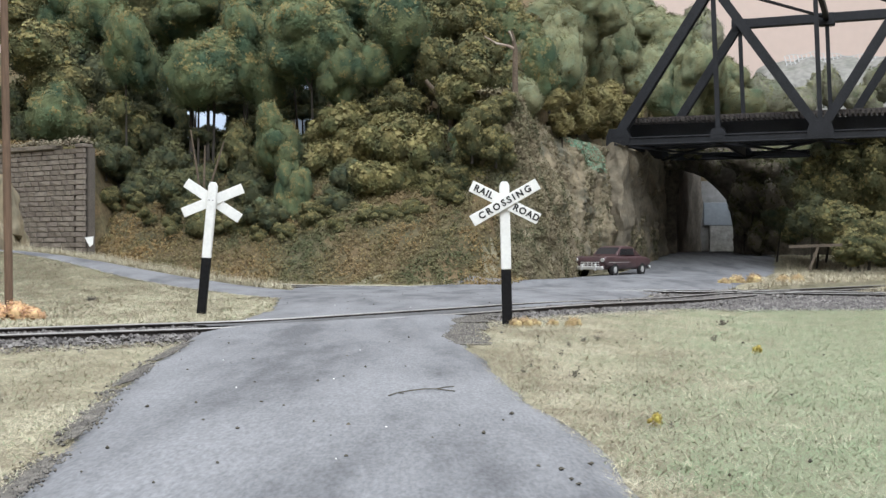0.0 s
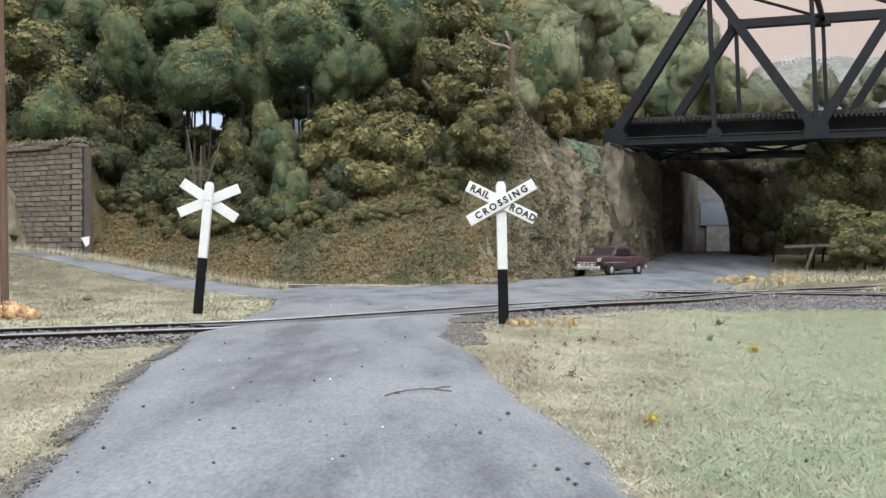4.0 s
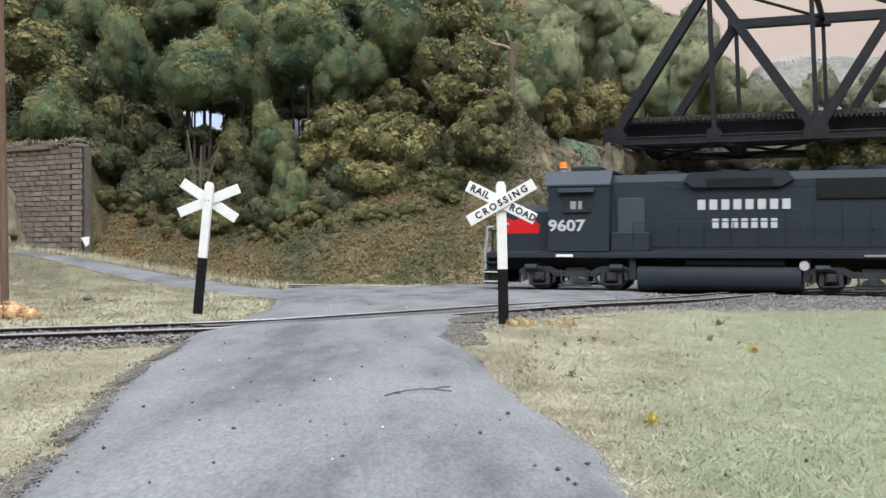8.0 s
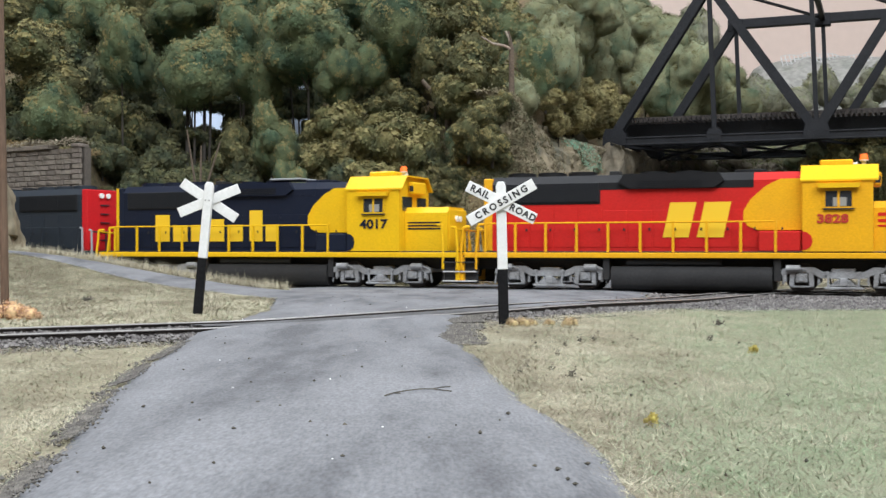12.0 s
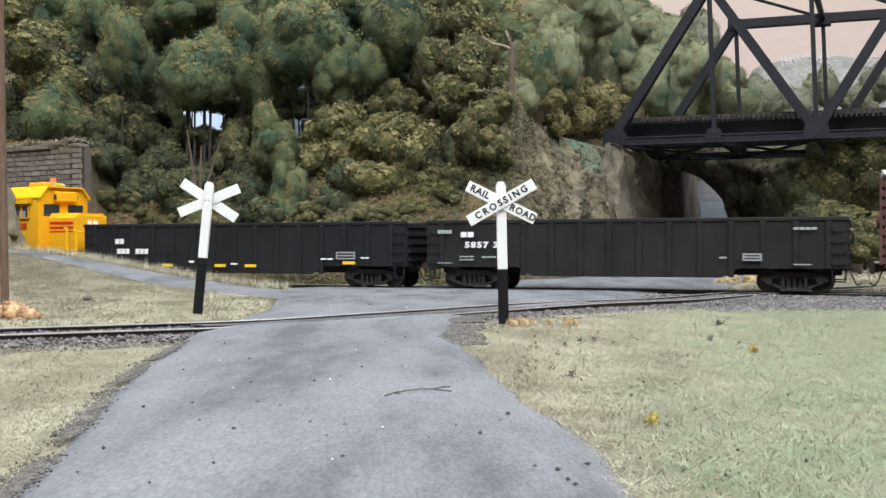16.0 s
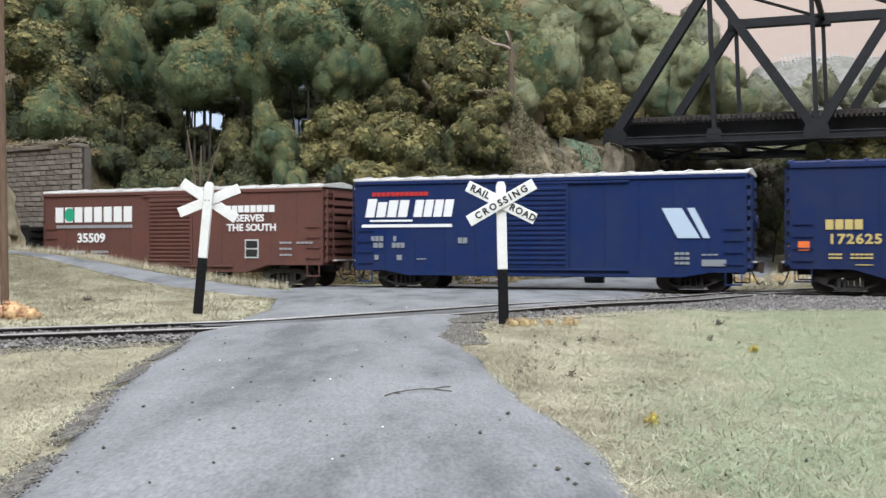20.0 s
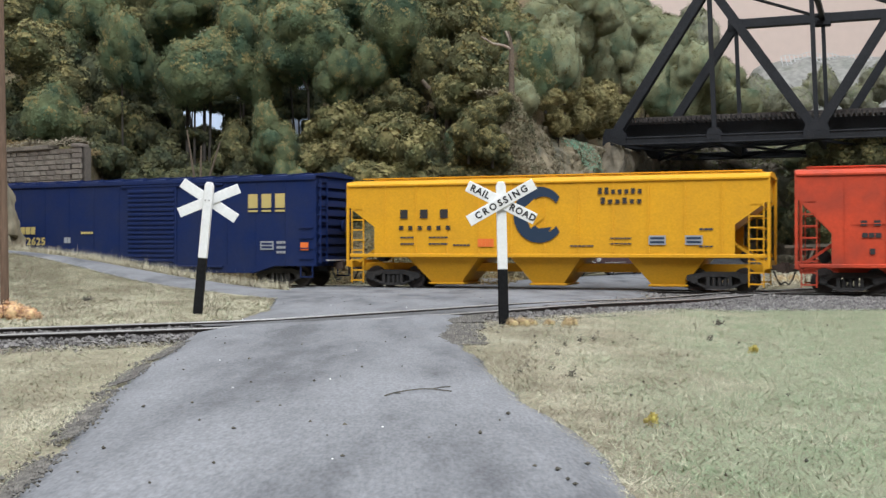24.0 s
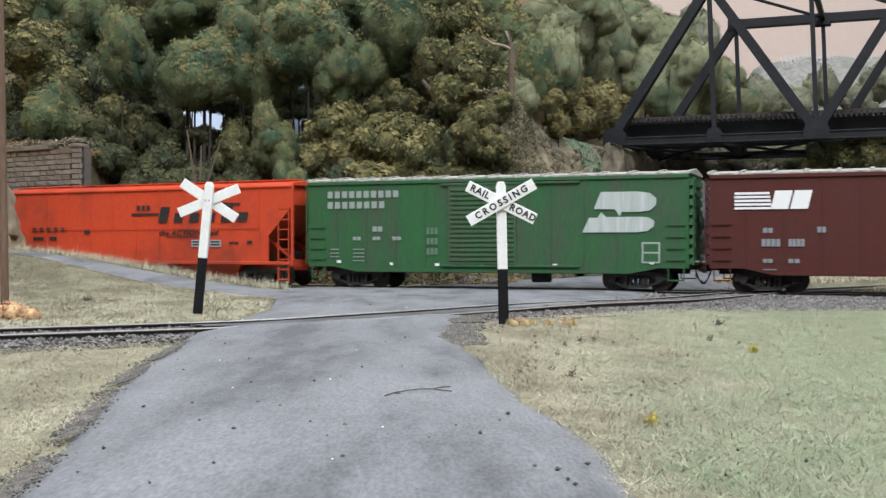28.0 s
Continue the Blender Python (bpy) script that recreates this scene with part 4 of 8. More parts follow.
car = thing("sedan", "maroon 1950s sedan with chrome bumper parked on the back road", "car", at(8.86, 60.2, 0.12, 0, 0, 180 + 52))
bm = B()
loft(bm, [ring(2.38, 0.72, 0.42, 0.86, 0.12), ring(2.30, 0.80, 0.34, 0.97, 0.15), ring(1.7, 0.88, 0.34, 1.03, 0.2), ring(0.9, 0.90, 0.34, 1.06, 0.2), ring(0.0, 0.92, 0.34, 1.02, 0.16),
          ring(-1.0, 0.92, 0.34, 1.02, 0.16), ring(-1.8, 0.90, 0.34, 1.0, 0.2), ring(-2.3, 0.84, 0.36, 0.92, 0.2), ring(-2.42, 0.70, 0.45, 0.80, 0.14)])
part("body", bm, MAROON, car, smooth_angle=35)
for y in (0.78, -0.78):
    bm = B()
    loft(bm, [ring(2.44, 0.10, 0.72, 0.92, 0.09), ring(2.2, 0.17, 0.5, 1.05, 0.12), ring(1.3, 0.18, 0.45, 1.02, 0.12), ring(0.2, 0.16, 0.5, 0.96, 0.1), ring(-0.1, 0.13, 0.55, 0.9, 0.08)])
    part("front_fender", bm, MAROON, car, m=at(0, y, 0), smooth_angle=35)
    bm = B()
    loft(bm, [ring(-0.7, 0.12, 0.5, 0.92, 0.1), ring(-1.0, 0.18, 0.42, 1.04, 0.14), ring(-2.0, 0.17, 0.45, 0.98, 0.13), ring(-2.45, 0.12, 0.55, 0.9, 0.1)])
    part("rear_fender", bm, MAROON, car, m=at(0, y, 0), smooth_angle=35)
    bm = B()
    rod(bm, (2.40, y, 0.84), (2.49, y, 0.84), 0.11, 0.10, seg=14)
    part("headlight", bm, CHROME, car, "round chrome headlight", smooth_angle=40)
    bm = B()
    box(bm, -0.1, 2.1, y * 1.215 - 0.012, y * 1.215 + 0.012, 0.70, 0.73)
    part("side_trim", bm, CHROME, car, "thin chrome side trim")
bm = B()
loft(bm, [ring(0.85, 0.74, 0.98, 1.10, 0.05), ring(0.35, 0.68, 0.98, 1.50, 0.1), ring(-0.2, 0.66, 0.98, 1.58, 0.14), ring(-0.9, 0.66, 0.98, 1.55, 0.14), ring(-1.45, 0.70, 0.98, 1.25, 0.1), ring(-1.75, 0.72, 0.98, 1.05, 0.03)])
part("roof", bm, MAROON, car, smooth_angle=35)
for y in (0.695, -0.695):
    for x0, x1, top in ((-0.08, 0.42, 1.42), (-1.0, -0.16, 1.42)):
        bm = B()
        sy = 0.02 if y > 0 else -0.02
        prism(bm, [(x0, 1.10), (x1 + 0.16 if x1 > 0 else x1, 1.10), (x1 - 0.02, top), (x0 if x0 > -0.5 else x0 + 0.14, top)], y - 0.02, y + 0.02)
        part("side_window", bm, CARGLASS, car)
bm = B()
bar(bm, (0.80, 0, 1.12), (0.42, 0, 1.47), 1.2, 0.05, up=(0, 0, 1))
part("windscreen", bm, CARGLASS, car)
bm = B()
bar(bm, (-1.62, 0, 1.14), (-1.30, 0, 1.40), 1.1, 0.06, up=(0, 0, 1))
part("rear_window", bm, CARGLASS, car)
bm = B()
for z in (0.52, 0.62, 0.72):
    box(bm, 2.36, 2.42, -0.55, 0.55, z - 0.025, z + 0.02, 0.008)
for y in (-0.35, -0.12, 0.12, 0.35):
    box(bm, 2.35, 2.43, y - 0.02, y + 0.02, 0.5, 0.74)
part("grille", bm, CHROME, car, "chrome toothed grille")
for sx in (2.52, -2.54):
    bm = B()
    box(bm, sx - 0.05, sx + 0.05, -0.88, 0.88, 0.34, 0.52, 0.04)
    for y in (-0.4, 0.4):
        box(bm, sx - 0.07, sx + 0.09, y - 0.06, y + 0.06, 0.30, 0.62, 0.03)
    part("bumper", bm, CHROME, car, "chrome bumper")
for x in (1.45, -1.45):
    for y in (0.885, -0.885):
        wheel = part("wheel", rod(B(), (0, -0.09, 0), (0, 0.09, 0), 0.33, seg=20), RUBBER, car, m=at(x, y, 0.33), smooth_angle=40)
        part("hubcap", rod(B(), (0, 0.09 if y > 0 else -0.09, 0), (0, 0.12 if y > 0 else -0.12, 0), 0.17, 0.11, seg=16), CHROME, wheel, "chrome hubcap", smooth_angle=40)


# ---- trees and bushes ----
def foam(name, seed, lobes, leaf, count, core=0.55, lobe=(0.26, 0.52), reach=(0.40, 0.74), flecks=0.0, shag=0.10, cuts=3, swell=0.30, big=1.6, droop=1.25, tilt=0.24):
    """A crown about 1 m in radius: lumpy fibre lobes, drawn out downwards, under a fuzz of small flakes; larger flecks
    of a second colour lie on top, both as foam clusters and as painted highlights.
    """
    rng = np.random.default_rng(seed)
    cs, rs = [np.zeros(3)], [core]
    while len(cs) < lobes:
        d = rng.normal(size=3)
        d /= np.linalg.norm(d)
        cs.append(d * rng.uniform(*reach))
        rs.append(rng.uniform(*lobe))
    ax = rng.uniform(0.8, 1.2, (lobes, 3)) * (1, 1, droop)

    def skin(i, d):
        q = Vector(d) + Vector(cs[i]) * 2.7
        k = 1 + swell * noise.noise(q * 1.9) + 0.5 * swell * noise.noise(q * 4.3) + 0.3 * swell * noise.noise(q * 9.5)
        return cs[i] + np.array(d) * ax[i] * rs[i] * k

    verts, faces = [], []
    for i in range(lobes):
        bm = bmesh.new()
        bmesh.ops.create_icosphere(bm, subdivisions=cuts, radius=1.0)
        base = len(verts)
        for v in bm.verts:
            p = skin(i, v.co)
            verts.append(tuple(cs[i] + (p - cs[i]) * 0.95))
        for f in bm.faces:
            faces.append([base + v.index for v in f.verts])
        bm.free()
    cores = len(faces)
    w = np.array(rs) ** 2
    which = rng.choice(lobes, size=count * 2, p=w / w.sum())
    d = rng.normal(size=(count * 2, 3))
    d /= np.linalg.norm(d, axis=1)[:, None]
    centre, axes, radius = np.array(cs)[which], ax[which], np.array(rs)[which]
    rough = centre + d * axes * radius[:, None]
    inside = np.zeros(len(d), bool)
    for c, a, r in zip(cs, ax, rs):
        inside |= np.linalg.norm((rough - c) / a, axis=1) < r * 0.80
    which, d = which[~inside][:count], d[~inside][:count]
    p = np.array([skin(i, q) for i, q in zip(which, d)])
    p += d * (np.array(rs)[which] * shag * rng.normal(0.15, 0.5, len(p)))[:, None]
    n = d + tilt * rng.normal(size=p.shape)
    n /= np.linalg.norm(n, axis=1)[:, None]
    a = np.cross(n, rng.normal(size=p.shape))
    a /= np.linalg.norm(a, axis=1)[:, None]
    b = np.cross(n, a)
    size = leaf * rng.uniform(0.5, 1.4, len(p))
    second = np.zeros(len(p), np.int32)
    if flecks:
        # flecks favour upward faces, which colours overhead highlights into the clusters
        drift = np.array([noise.noise(Vector(q) * 3.1 + Vector((seed, 0, 0))) + 0.8 * noise.noise(Vector(q) * 9.0) for q in p]) + 0.35 * d[:, 2] + 0.16 * rng.normal(size=len(p))
        second = (drift > np.quantile(drift, 1 - flecks)).astype(np.int32)
        size = size * np.where(second == 1, big, 1.0)
    size = size[:, None]
    base = len(verts)
    tri = np.stack([p - a * size, p + a * size, p + b * size * 1.25], axis=1).reshape(-1, 3)
    verts.extend(map(tuple, tri))
    faces.extend((base + 3 * np.arange(len(p))[:, None] + np.arange(3)).tolist())
    me = bpy.data.meshes.new(name)
    me.from_pydata((np.array(verts) * K).tolist(), [], faces)
    me.polygons.foreach_set("material_index", np.concatenate([np.zeros(cores, np.int32), second]))
    me.polygons.foreach_set("use_smooth", np.concatenate([np.ones(cores, bool), np.zeros(len(p), bool)]))
    me.update()
    return me


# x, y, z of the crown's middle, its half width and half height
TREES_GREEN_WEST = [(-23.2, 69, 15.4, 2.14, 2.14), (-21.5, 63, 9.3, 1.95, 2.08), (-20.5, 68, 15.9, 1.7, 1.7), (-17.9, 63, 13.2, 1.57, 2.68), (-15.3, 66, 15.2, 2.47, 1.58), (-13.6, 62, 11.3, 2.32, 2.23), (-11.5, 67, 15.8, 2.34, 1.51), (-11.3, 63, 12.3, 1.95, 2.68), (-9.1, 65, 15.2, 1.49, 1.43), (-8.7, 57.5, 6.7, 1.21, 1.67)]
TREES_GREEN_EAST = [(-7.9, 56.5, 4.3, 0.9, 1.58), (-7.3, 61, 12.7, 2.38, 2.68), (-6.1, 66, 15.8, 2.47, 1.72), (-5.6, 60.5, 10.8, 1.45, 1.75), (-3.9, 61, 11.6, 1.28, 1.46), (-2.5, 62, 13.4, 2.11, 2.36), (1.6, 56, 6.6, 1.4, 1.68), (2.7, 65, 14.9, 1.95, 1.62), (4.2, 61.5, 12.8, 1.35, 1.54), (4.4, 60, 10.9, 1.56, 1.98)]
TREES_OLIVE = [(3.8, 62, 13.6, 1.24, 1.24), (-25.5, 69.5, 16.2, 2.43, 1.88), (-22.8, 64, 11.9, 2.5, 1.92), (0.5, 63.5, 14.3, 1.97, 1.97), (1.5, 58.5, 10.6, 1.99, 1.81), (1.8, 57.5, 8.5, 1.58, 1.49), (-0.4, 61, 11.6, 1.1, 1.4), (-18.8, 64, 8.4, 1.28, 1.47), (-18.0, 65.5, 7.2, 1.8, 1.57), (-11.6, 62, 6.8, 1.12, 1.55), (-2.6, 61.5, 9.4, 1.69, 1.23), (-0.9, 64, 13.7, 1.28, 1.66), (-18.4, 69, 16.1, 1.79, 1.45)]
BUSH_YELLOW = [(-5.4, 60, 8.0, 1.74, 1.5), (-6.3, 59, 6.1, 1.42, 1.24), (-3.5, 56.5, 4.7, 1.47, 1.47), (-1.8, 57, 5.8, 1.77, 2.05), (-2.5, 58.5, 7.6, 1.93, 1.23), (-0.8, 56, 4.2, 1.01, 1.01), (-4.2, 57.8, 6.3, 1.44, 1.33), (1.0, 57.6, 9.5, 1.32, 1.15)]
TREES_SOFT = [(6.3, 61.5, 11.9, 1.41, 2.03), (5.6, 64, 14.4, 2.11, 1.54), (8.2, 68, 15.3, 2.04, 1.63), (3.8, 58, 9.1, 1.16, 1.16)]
# dark-coloured crowns set in the gaps between the others to deepen their shade
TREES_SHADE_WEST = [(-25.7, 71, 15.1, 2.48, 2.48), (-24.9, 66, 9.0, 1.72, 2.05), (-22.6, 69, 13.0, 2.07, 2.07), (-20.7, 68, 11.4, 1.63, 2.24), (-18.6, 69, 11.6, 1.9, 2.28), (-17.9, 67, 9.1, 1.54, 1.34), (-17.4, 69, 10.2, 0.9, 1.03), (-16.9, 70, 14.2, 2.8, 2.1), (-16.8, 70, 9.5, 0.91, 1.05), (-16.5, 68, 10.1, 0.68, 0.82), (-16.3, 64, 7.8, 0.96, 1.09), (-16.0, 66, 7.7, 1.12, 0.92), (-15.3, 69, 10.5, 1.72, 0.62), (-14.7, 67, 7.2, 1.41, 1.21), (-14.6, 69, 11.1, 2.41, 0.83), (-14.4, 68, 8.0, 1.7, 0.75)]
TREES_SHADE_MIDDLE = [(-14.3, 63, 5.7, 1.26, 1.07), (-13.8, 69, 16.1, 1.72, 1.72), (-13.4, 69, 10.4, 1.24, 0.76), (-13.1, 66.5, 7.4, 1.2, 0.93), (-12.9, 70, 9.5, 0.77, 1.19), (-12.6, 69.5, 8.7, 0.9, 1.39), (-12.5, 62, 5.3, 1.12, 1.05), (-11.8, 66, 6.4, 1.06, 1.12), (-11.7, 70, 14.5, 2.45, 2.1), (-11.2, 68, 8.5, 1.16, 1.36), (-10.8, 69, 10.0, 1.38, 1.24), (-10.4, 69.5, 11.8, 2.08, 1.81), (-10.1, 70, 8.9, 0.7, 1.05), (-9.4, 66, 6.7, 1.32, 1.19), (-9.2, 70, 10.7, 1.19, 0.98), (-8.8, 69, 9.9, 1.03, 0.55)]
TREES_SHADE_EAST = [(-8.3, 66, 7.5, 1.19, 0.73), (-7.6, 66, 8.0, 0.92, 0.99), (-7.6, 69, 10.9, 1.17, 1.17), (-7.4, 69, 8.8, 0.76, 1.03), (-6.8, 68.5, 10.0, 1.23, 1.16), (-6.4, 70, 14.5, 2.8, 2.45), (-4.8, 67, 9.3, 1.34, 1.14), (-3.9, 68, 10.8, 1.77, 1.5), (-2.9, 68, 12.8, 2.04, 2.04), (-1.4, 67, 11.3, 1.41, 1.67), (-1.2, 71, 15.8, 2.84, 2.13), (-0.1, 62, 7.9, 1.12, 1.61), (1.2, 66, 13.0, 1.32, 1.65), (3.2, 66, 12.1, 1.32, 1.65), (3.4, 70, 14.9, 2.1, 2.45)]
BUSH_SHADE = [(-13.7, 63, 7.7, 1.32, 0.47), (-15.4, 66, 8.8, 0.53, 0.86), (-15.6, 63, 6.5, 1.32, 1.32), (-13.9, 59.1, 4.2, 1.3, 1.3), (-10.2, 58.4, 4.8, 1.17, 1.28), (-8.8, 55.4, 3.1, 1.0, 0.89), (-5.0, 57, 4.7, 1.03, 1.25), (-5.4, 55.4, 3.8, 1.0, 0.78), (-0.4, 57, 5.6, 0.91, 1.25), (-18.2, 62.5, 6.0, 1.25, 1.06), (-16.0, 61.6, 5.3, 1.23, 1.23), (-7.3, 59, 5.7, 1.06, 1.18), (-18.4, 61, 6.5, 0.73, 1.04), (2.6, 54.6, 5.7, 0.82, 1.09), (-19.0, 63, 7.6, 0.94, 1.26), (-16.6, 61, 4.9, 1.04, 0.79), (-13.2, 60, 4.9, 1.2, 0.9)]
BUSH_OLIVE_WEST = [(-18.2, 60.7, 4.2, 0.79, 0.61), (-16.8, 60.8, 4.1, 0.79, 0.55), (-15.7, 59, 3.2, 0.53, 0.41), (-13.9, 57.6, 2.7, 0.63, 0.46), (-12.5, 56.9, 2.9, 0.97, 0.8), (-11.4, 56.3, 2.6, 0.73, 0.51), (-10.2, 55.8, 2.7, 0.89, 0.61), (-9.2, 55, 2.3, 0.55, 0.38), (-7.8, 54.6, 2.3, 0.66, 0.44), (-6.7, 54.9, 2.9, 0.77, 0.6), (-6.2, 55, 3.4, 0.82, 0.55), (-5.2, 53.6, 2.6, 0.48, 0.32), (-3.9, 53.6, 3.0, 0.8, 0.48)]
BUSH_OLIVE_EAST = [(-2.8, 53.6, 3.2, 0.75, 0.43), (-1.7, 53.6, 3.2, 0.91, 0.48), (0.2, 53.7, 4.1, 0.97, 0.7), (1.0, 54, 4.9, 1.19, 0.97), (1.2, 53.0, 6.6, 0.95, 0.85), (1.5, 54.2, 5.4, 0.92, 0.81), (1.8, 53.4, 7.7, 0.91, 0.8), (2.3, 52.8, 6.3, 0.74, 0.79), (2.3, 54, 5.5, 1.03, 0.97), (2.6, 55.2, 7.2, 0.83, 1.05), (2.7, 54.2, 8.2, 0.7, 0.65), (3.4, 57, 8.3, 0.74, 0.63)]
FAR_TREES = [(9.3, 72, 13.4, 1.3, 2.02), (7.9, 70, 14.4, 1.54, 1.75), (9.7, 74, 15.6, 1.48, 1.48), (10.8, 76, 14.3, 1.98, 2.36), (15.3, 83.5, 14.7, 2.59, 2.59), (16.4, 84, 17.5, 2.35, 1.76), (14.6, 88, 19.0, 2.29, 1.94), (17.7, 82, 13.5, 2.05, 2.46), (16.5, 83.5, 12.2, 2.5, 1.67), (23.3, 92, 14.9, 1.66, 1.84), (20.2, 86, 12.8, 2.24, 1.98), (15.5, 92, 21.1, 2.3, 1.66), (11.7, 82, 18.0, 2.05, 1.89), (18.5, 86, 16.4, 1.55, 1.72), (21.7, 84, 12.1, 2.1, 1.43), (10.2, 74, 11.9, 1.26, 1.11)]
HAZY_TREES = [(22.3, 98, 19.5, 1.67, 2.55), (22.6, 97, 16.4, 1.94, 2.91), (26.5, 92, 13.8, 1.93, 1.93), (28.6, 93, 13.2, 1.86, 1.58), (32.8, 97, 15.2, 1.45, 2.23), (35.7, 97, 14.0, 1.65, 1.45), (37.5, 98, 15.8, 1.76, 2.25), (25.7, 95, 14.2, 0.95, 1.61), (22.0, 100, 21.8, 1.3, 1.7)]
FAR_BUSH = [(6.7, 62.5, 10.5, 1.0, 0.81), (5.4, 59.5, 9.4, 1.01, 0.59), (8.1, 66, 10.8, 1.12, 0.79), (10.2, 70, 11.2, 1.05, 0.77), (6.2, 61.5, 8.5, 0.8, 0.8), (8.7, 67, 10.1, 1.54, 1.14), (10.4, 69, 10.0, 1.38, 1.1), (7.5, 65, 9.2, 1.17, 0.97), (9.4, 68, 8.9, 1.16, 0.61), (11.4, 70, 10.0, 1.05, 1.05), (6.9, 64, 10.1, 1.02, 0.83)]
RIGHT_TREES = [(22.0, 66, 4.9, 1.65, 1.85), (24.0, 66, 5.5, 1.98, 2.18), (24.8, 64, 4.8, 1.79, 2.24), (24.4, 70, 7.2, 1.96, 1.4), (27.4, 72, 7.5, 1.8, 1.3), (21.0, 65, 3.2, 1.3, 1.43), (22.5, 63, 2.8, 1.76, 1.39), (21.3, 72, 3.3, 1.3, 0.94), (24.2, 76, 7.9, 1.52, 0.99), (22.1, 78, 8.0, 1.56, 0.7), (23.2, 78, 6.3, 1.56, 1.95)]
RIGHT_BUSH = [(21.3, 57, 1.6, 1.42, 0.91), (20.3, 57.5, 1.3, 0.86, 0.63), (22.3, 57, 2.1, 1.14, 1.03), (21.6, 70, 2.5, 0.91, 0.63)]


def crown_set(name, mts, seeds, lobes, leaf, count, **kw):
    out = []
    for s in seeds:
        me = foam(name, s, lobes, leaf, count, **kw)
        for mt in mts:
            me.materials.append(mt)
        out.append(me)
    return out


FIBRE = dict(core=0.60, lobe=(0.22, 0.54), reach=(0.36, 0.72), swell=0.34, shag=0.15)
CRUMB = dict(core=0.52, lobe=(0.18, 0.42), reach=(0.45, 0.82), swell=0.45, shag=0.24, cuts=2, big=2.0, tilt=0.36)
CROWN_GREEN = crown_set("crown", (LEAF_B, LEAF_M), (1, 2, 3, 4, 5, 6), 11, 0.019, 42000, flecks=0.12, **FIBRE)
CROWN_OLIVE = crown_set("crown", (LEAF_A, LEAF_M), (11, 12, 13, 14), 14, 0.029, 24000, flecks=0.13, **CRUMB)
CROWN_YELLOW = crown_set("bush", (LEAF_C, LEAF_M), (21, 22, 23, 24), 16, 0.034, 20000, flecks=0.12, **CRUMB)
CROWN_SOFT = crown_set("crown", (LEAF_HAZE_GREEN, LEAF_C), (61, 62, 63), 9, 0.018, 32000, flecks=0.06, **FIBRE)
CROWN_SHADE = crown_set("bush", (LEAF_SHADE, LEAF_A), (31, 32, 33, 34), 12, 0.030, 15000, flecks=0.22, **CRUMB)
CROWN_GLOOM = crown_set("bush", (LEAF_GLOOM, LEAF_A), (81, 82), 10, 0.034, 9000, flecks=0.2, **CRUMB)
CROWN_HAZY = crown_set("crown", (LEAF_HAZE, LEAF_HAZE_GREEN), (51, 52), 9, 0.03, 12000, flecks=0.2, **FIBRE)
CROWN_MUSTARD = crown_set("bush", (LEAF_GOLD, LEAF_M), (71, 72), 12, 0.034, 12000, flecks=0.5, **CRUMB)
tree_rng = random.Random(5)


def crown_pose(z, rx, rz, tilt):
    turn = Euler((radians(tree_rng.uniform(-tilt, tilt)), radians(tree_rng.uniform(-tilt, tilt)), radians(tree_rng.uniform(0, 360)))).to_matrix().to_4x4()
    return Matrix.Translation((0, 0, z * K)) @ Matrix.Diagonal((rx * 1.16, min(rx, rz) * 1.1, rz * 1.0, 1)) @ turn


def plant_tree(x, y, z, rx, rz, crowns, label, group):
    g = min(height(x, y) - 0.12, z - 0.8 * rz)
    if y > 75:
        g = min(max(g, 9.6 if y < 92 else 8.0), z - 0.7 * rz)
    tree = thing("tree", label, "tree", at(x, y, g), group)
    top = z - g
    lean = tree_rng.uniform(-0.3, 0.3)
    bm = B()
    rod(bm, (-lean * top * 0.4, 0.6, -0.1), (0, 0, top - 0.3 * rz), 0.05 + 0.015 * rx, 0.04, seg=7)
    part("trunk", bm, DARKBARK, tree, smooth_angle=40)
    for i in range(3):
        a = 2.1 * i + x
        bm = B()
        rod(bm, (0, 0, top - (0.75 + 0.1 * i) * rz), (0.5 * rx * math.cos(a), 0.5 * rx * math.sin(a), top - 0.1 * rz), 0.06, 0.025, seg=5)
        part("limb", bm, DARKBARK, tree, smooth_angle=40)
    c = new("crown", tree_rng.choice(crowns))
    c.parent, c.matrix_basis = tree, crown_pose(top, rx, rz, 18)
    return tree


def plant_bush(x, y, z, rx, rz, crowns, label, group):
    bush = thing("bush", label, "bush", at(x, y, z), group)
    c = new("foliage", tree_rng.choice(crowns))
    c.parent, c.matrix_basis = bush, crown_pose(0, rx, rz, 25)
    bm = B()
    rod(bm, (0, 0.1 * rz, -1.25 * rz), (0.05 * rx, 0, -0.2 * rz), 0.05 + 0.03 * rx, 0.04, seg=6)
    part("stem", bm, DARKBARK, bush)
    return bush


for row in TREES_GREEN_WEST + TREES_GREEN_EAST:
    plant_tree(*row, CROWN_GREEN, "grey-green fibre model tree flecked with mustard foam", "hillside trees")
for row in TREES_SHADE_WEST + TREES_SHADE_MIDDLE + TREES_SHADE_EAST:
    plant_tree(*row, CROWN_SHADE, "deep green model tree standing in the shade of the wood", "hillside trees")
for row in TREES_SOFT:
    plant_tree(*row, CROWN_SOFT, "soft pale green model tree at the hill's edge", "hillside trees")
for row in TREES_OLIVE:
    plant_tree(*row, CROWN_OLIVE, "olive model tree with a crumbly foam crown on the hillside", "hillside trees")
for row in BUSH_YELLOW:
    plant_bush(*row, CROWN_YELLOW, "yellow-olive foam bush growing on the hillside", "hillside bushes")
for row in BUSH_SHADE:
    plant_bush(*row, CROWN_SHADE, "dark green foam bush low on the hillside", "hillside bushes")
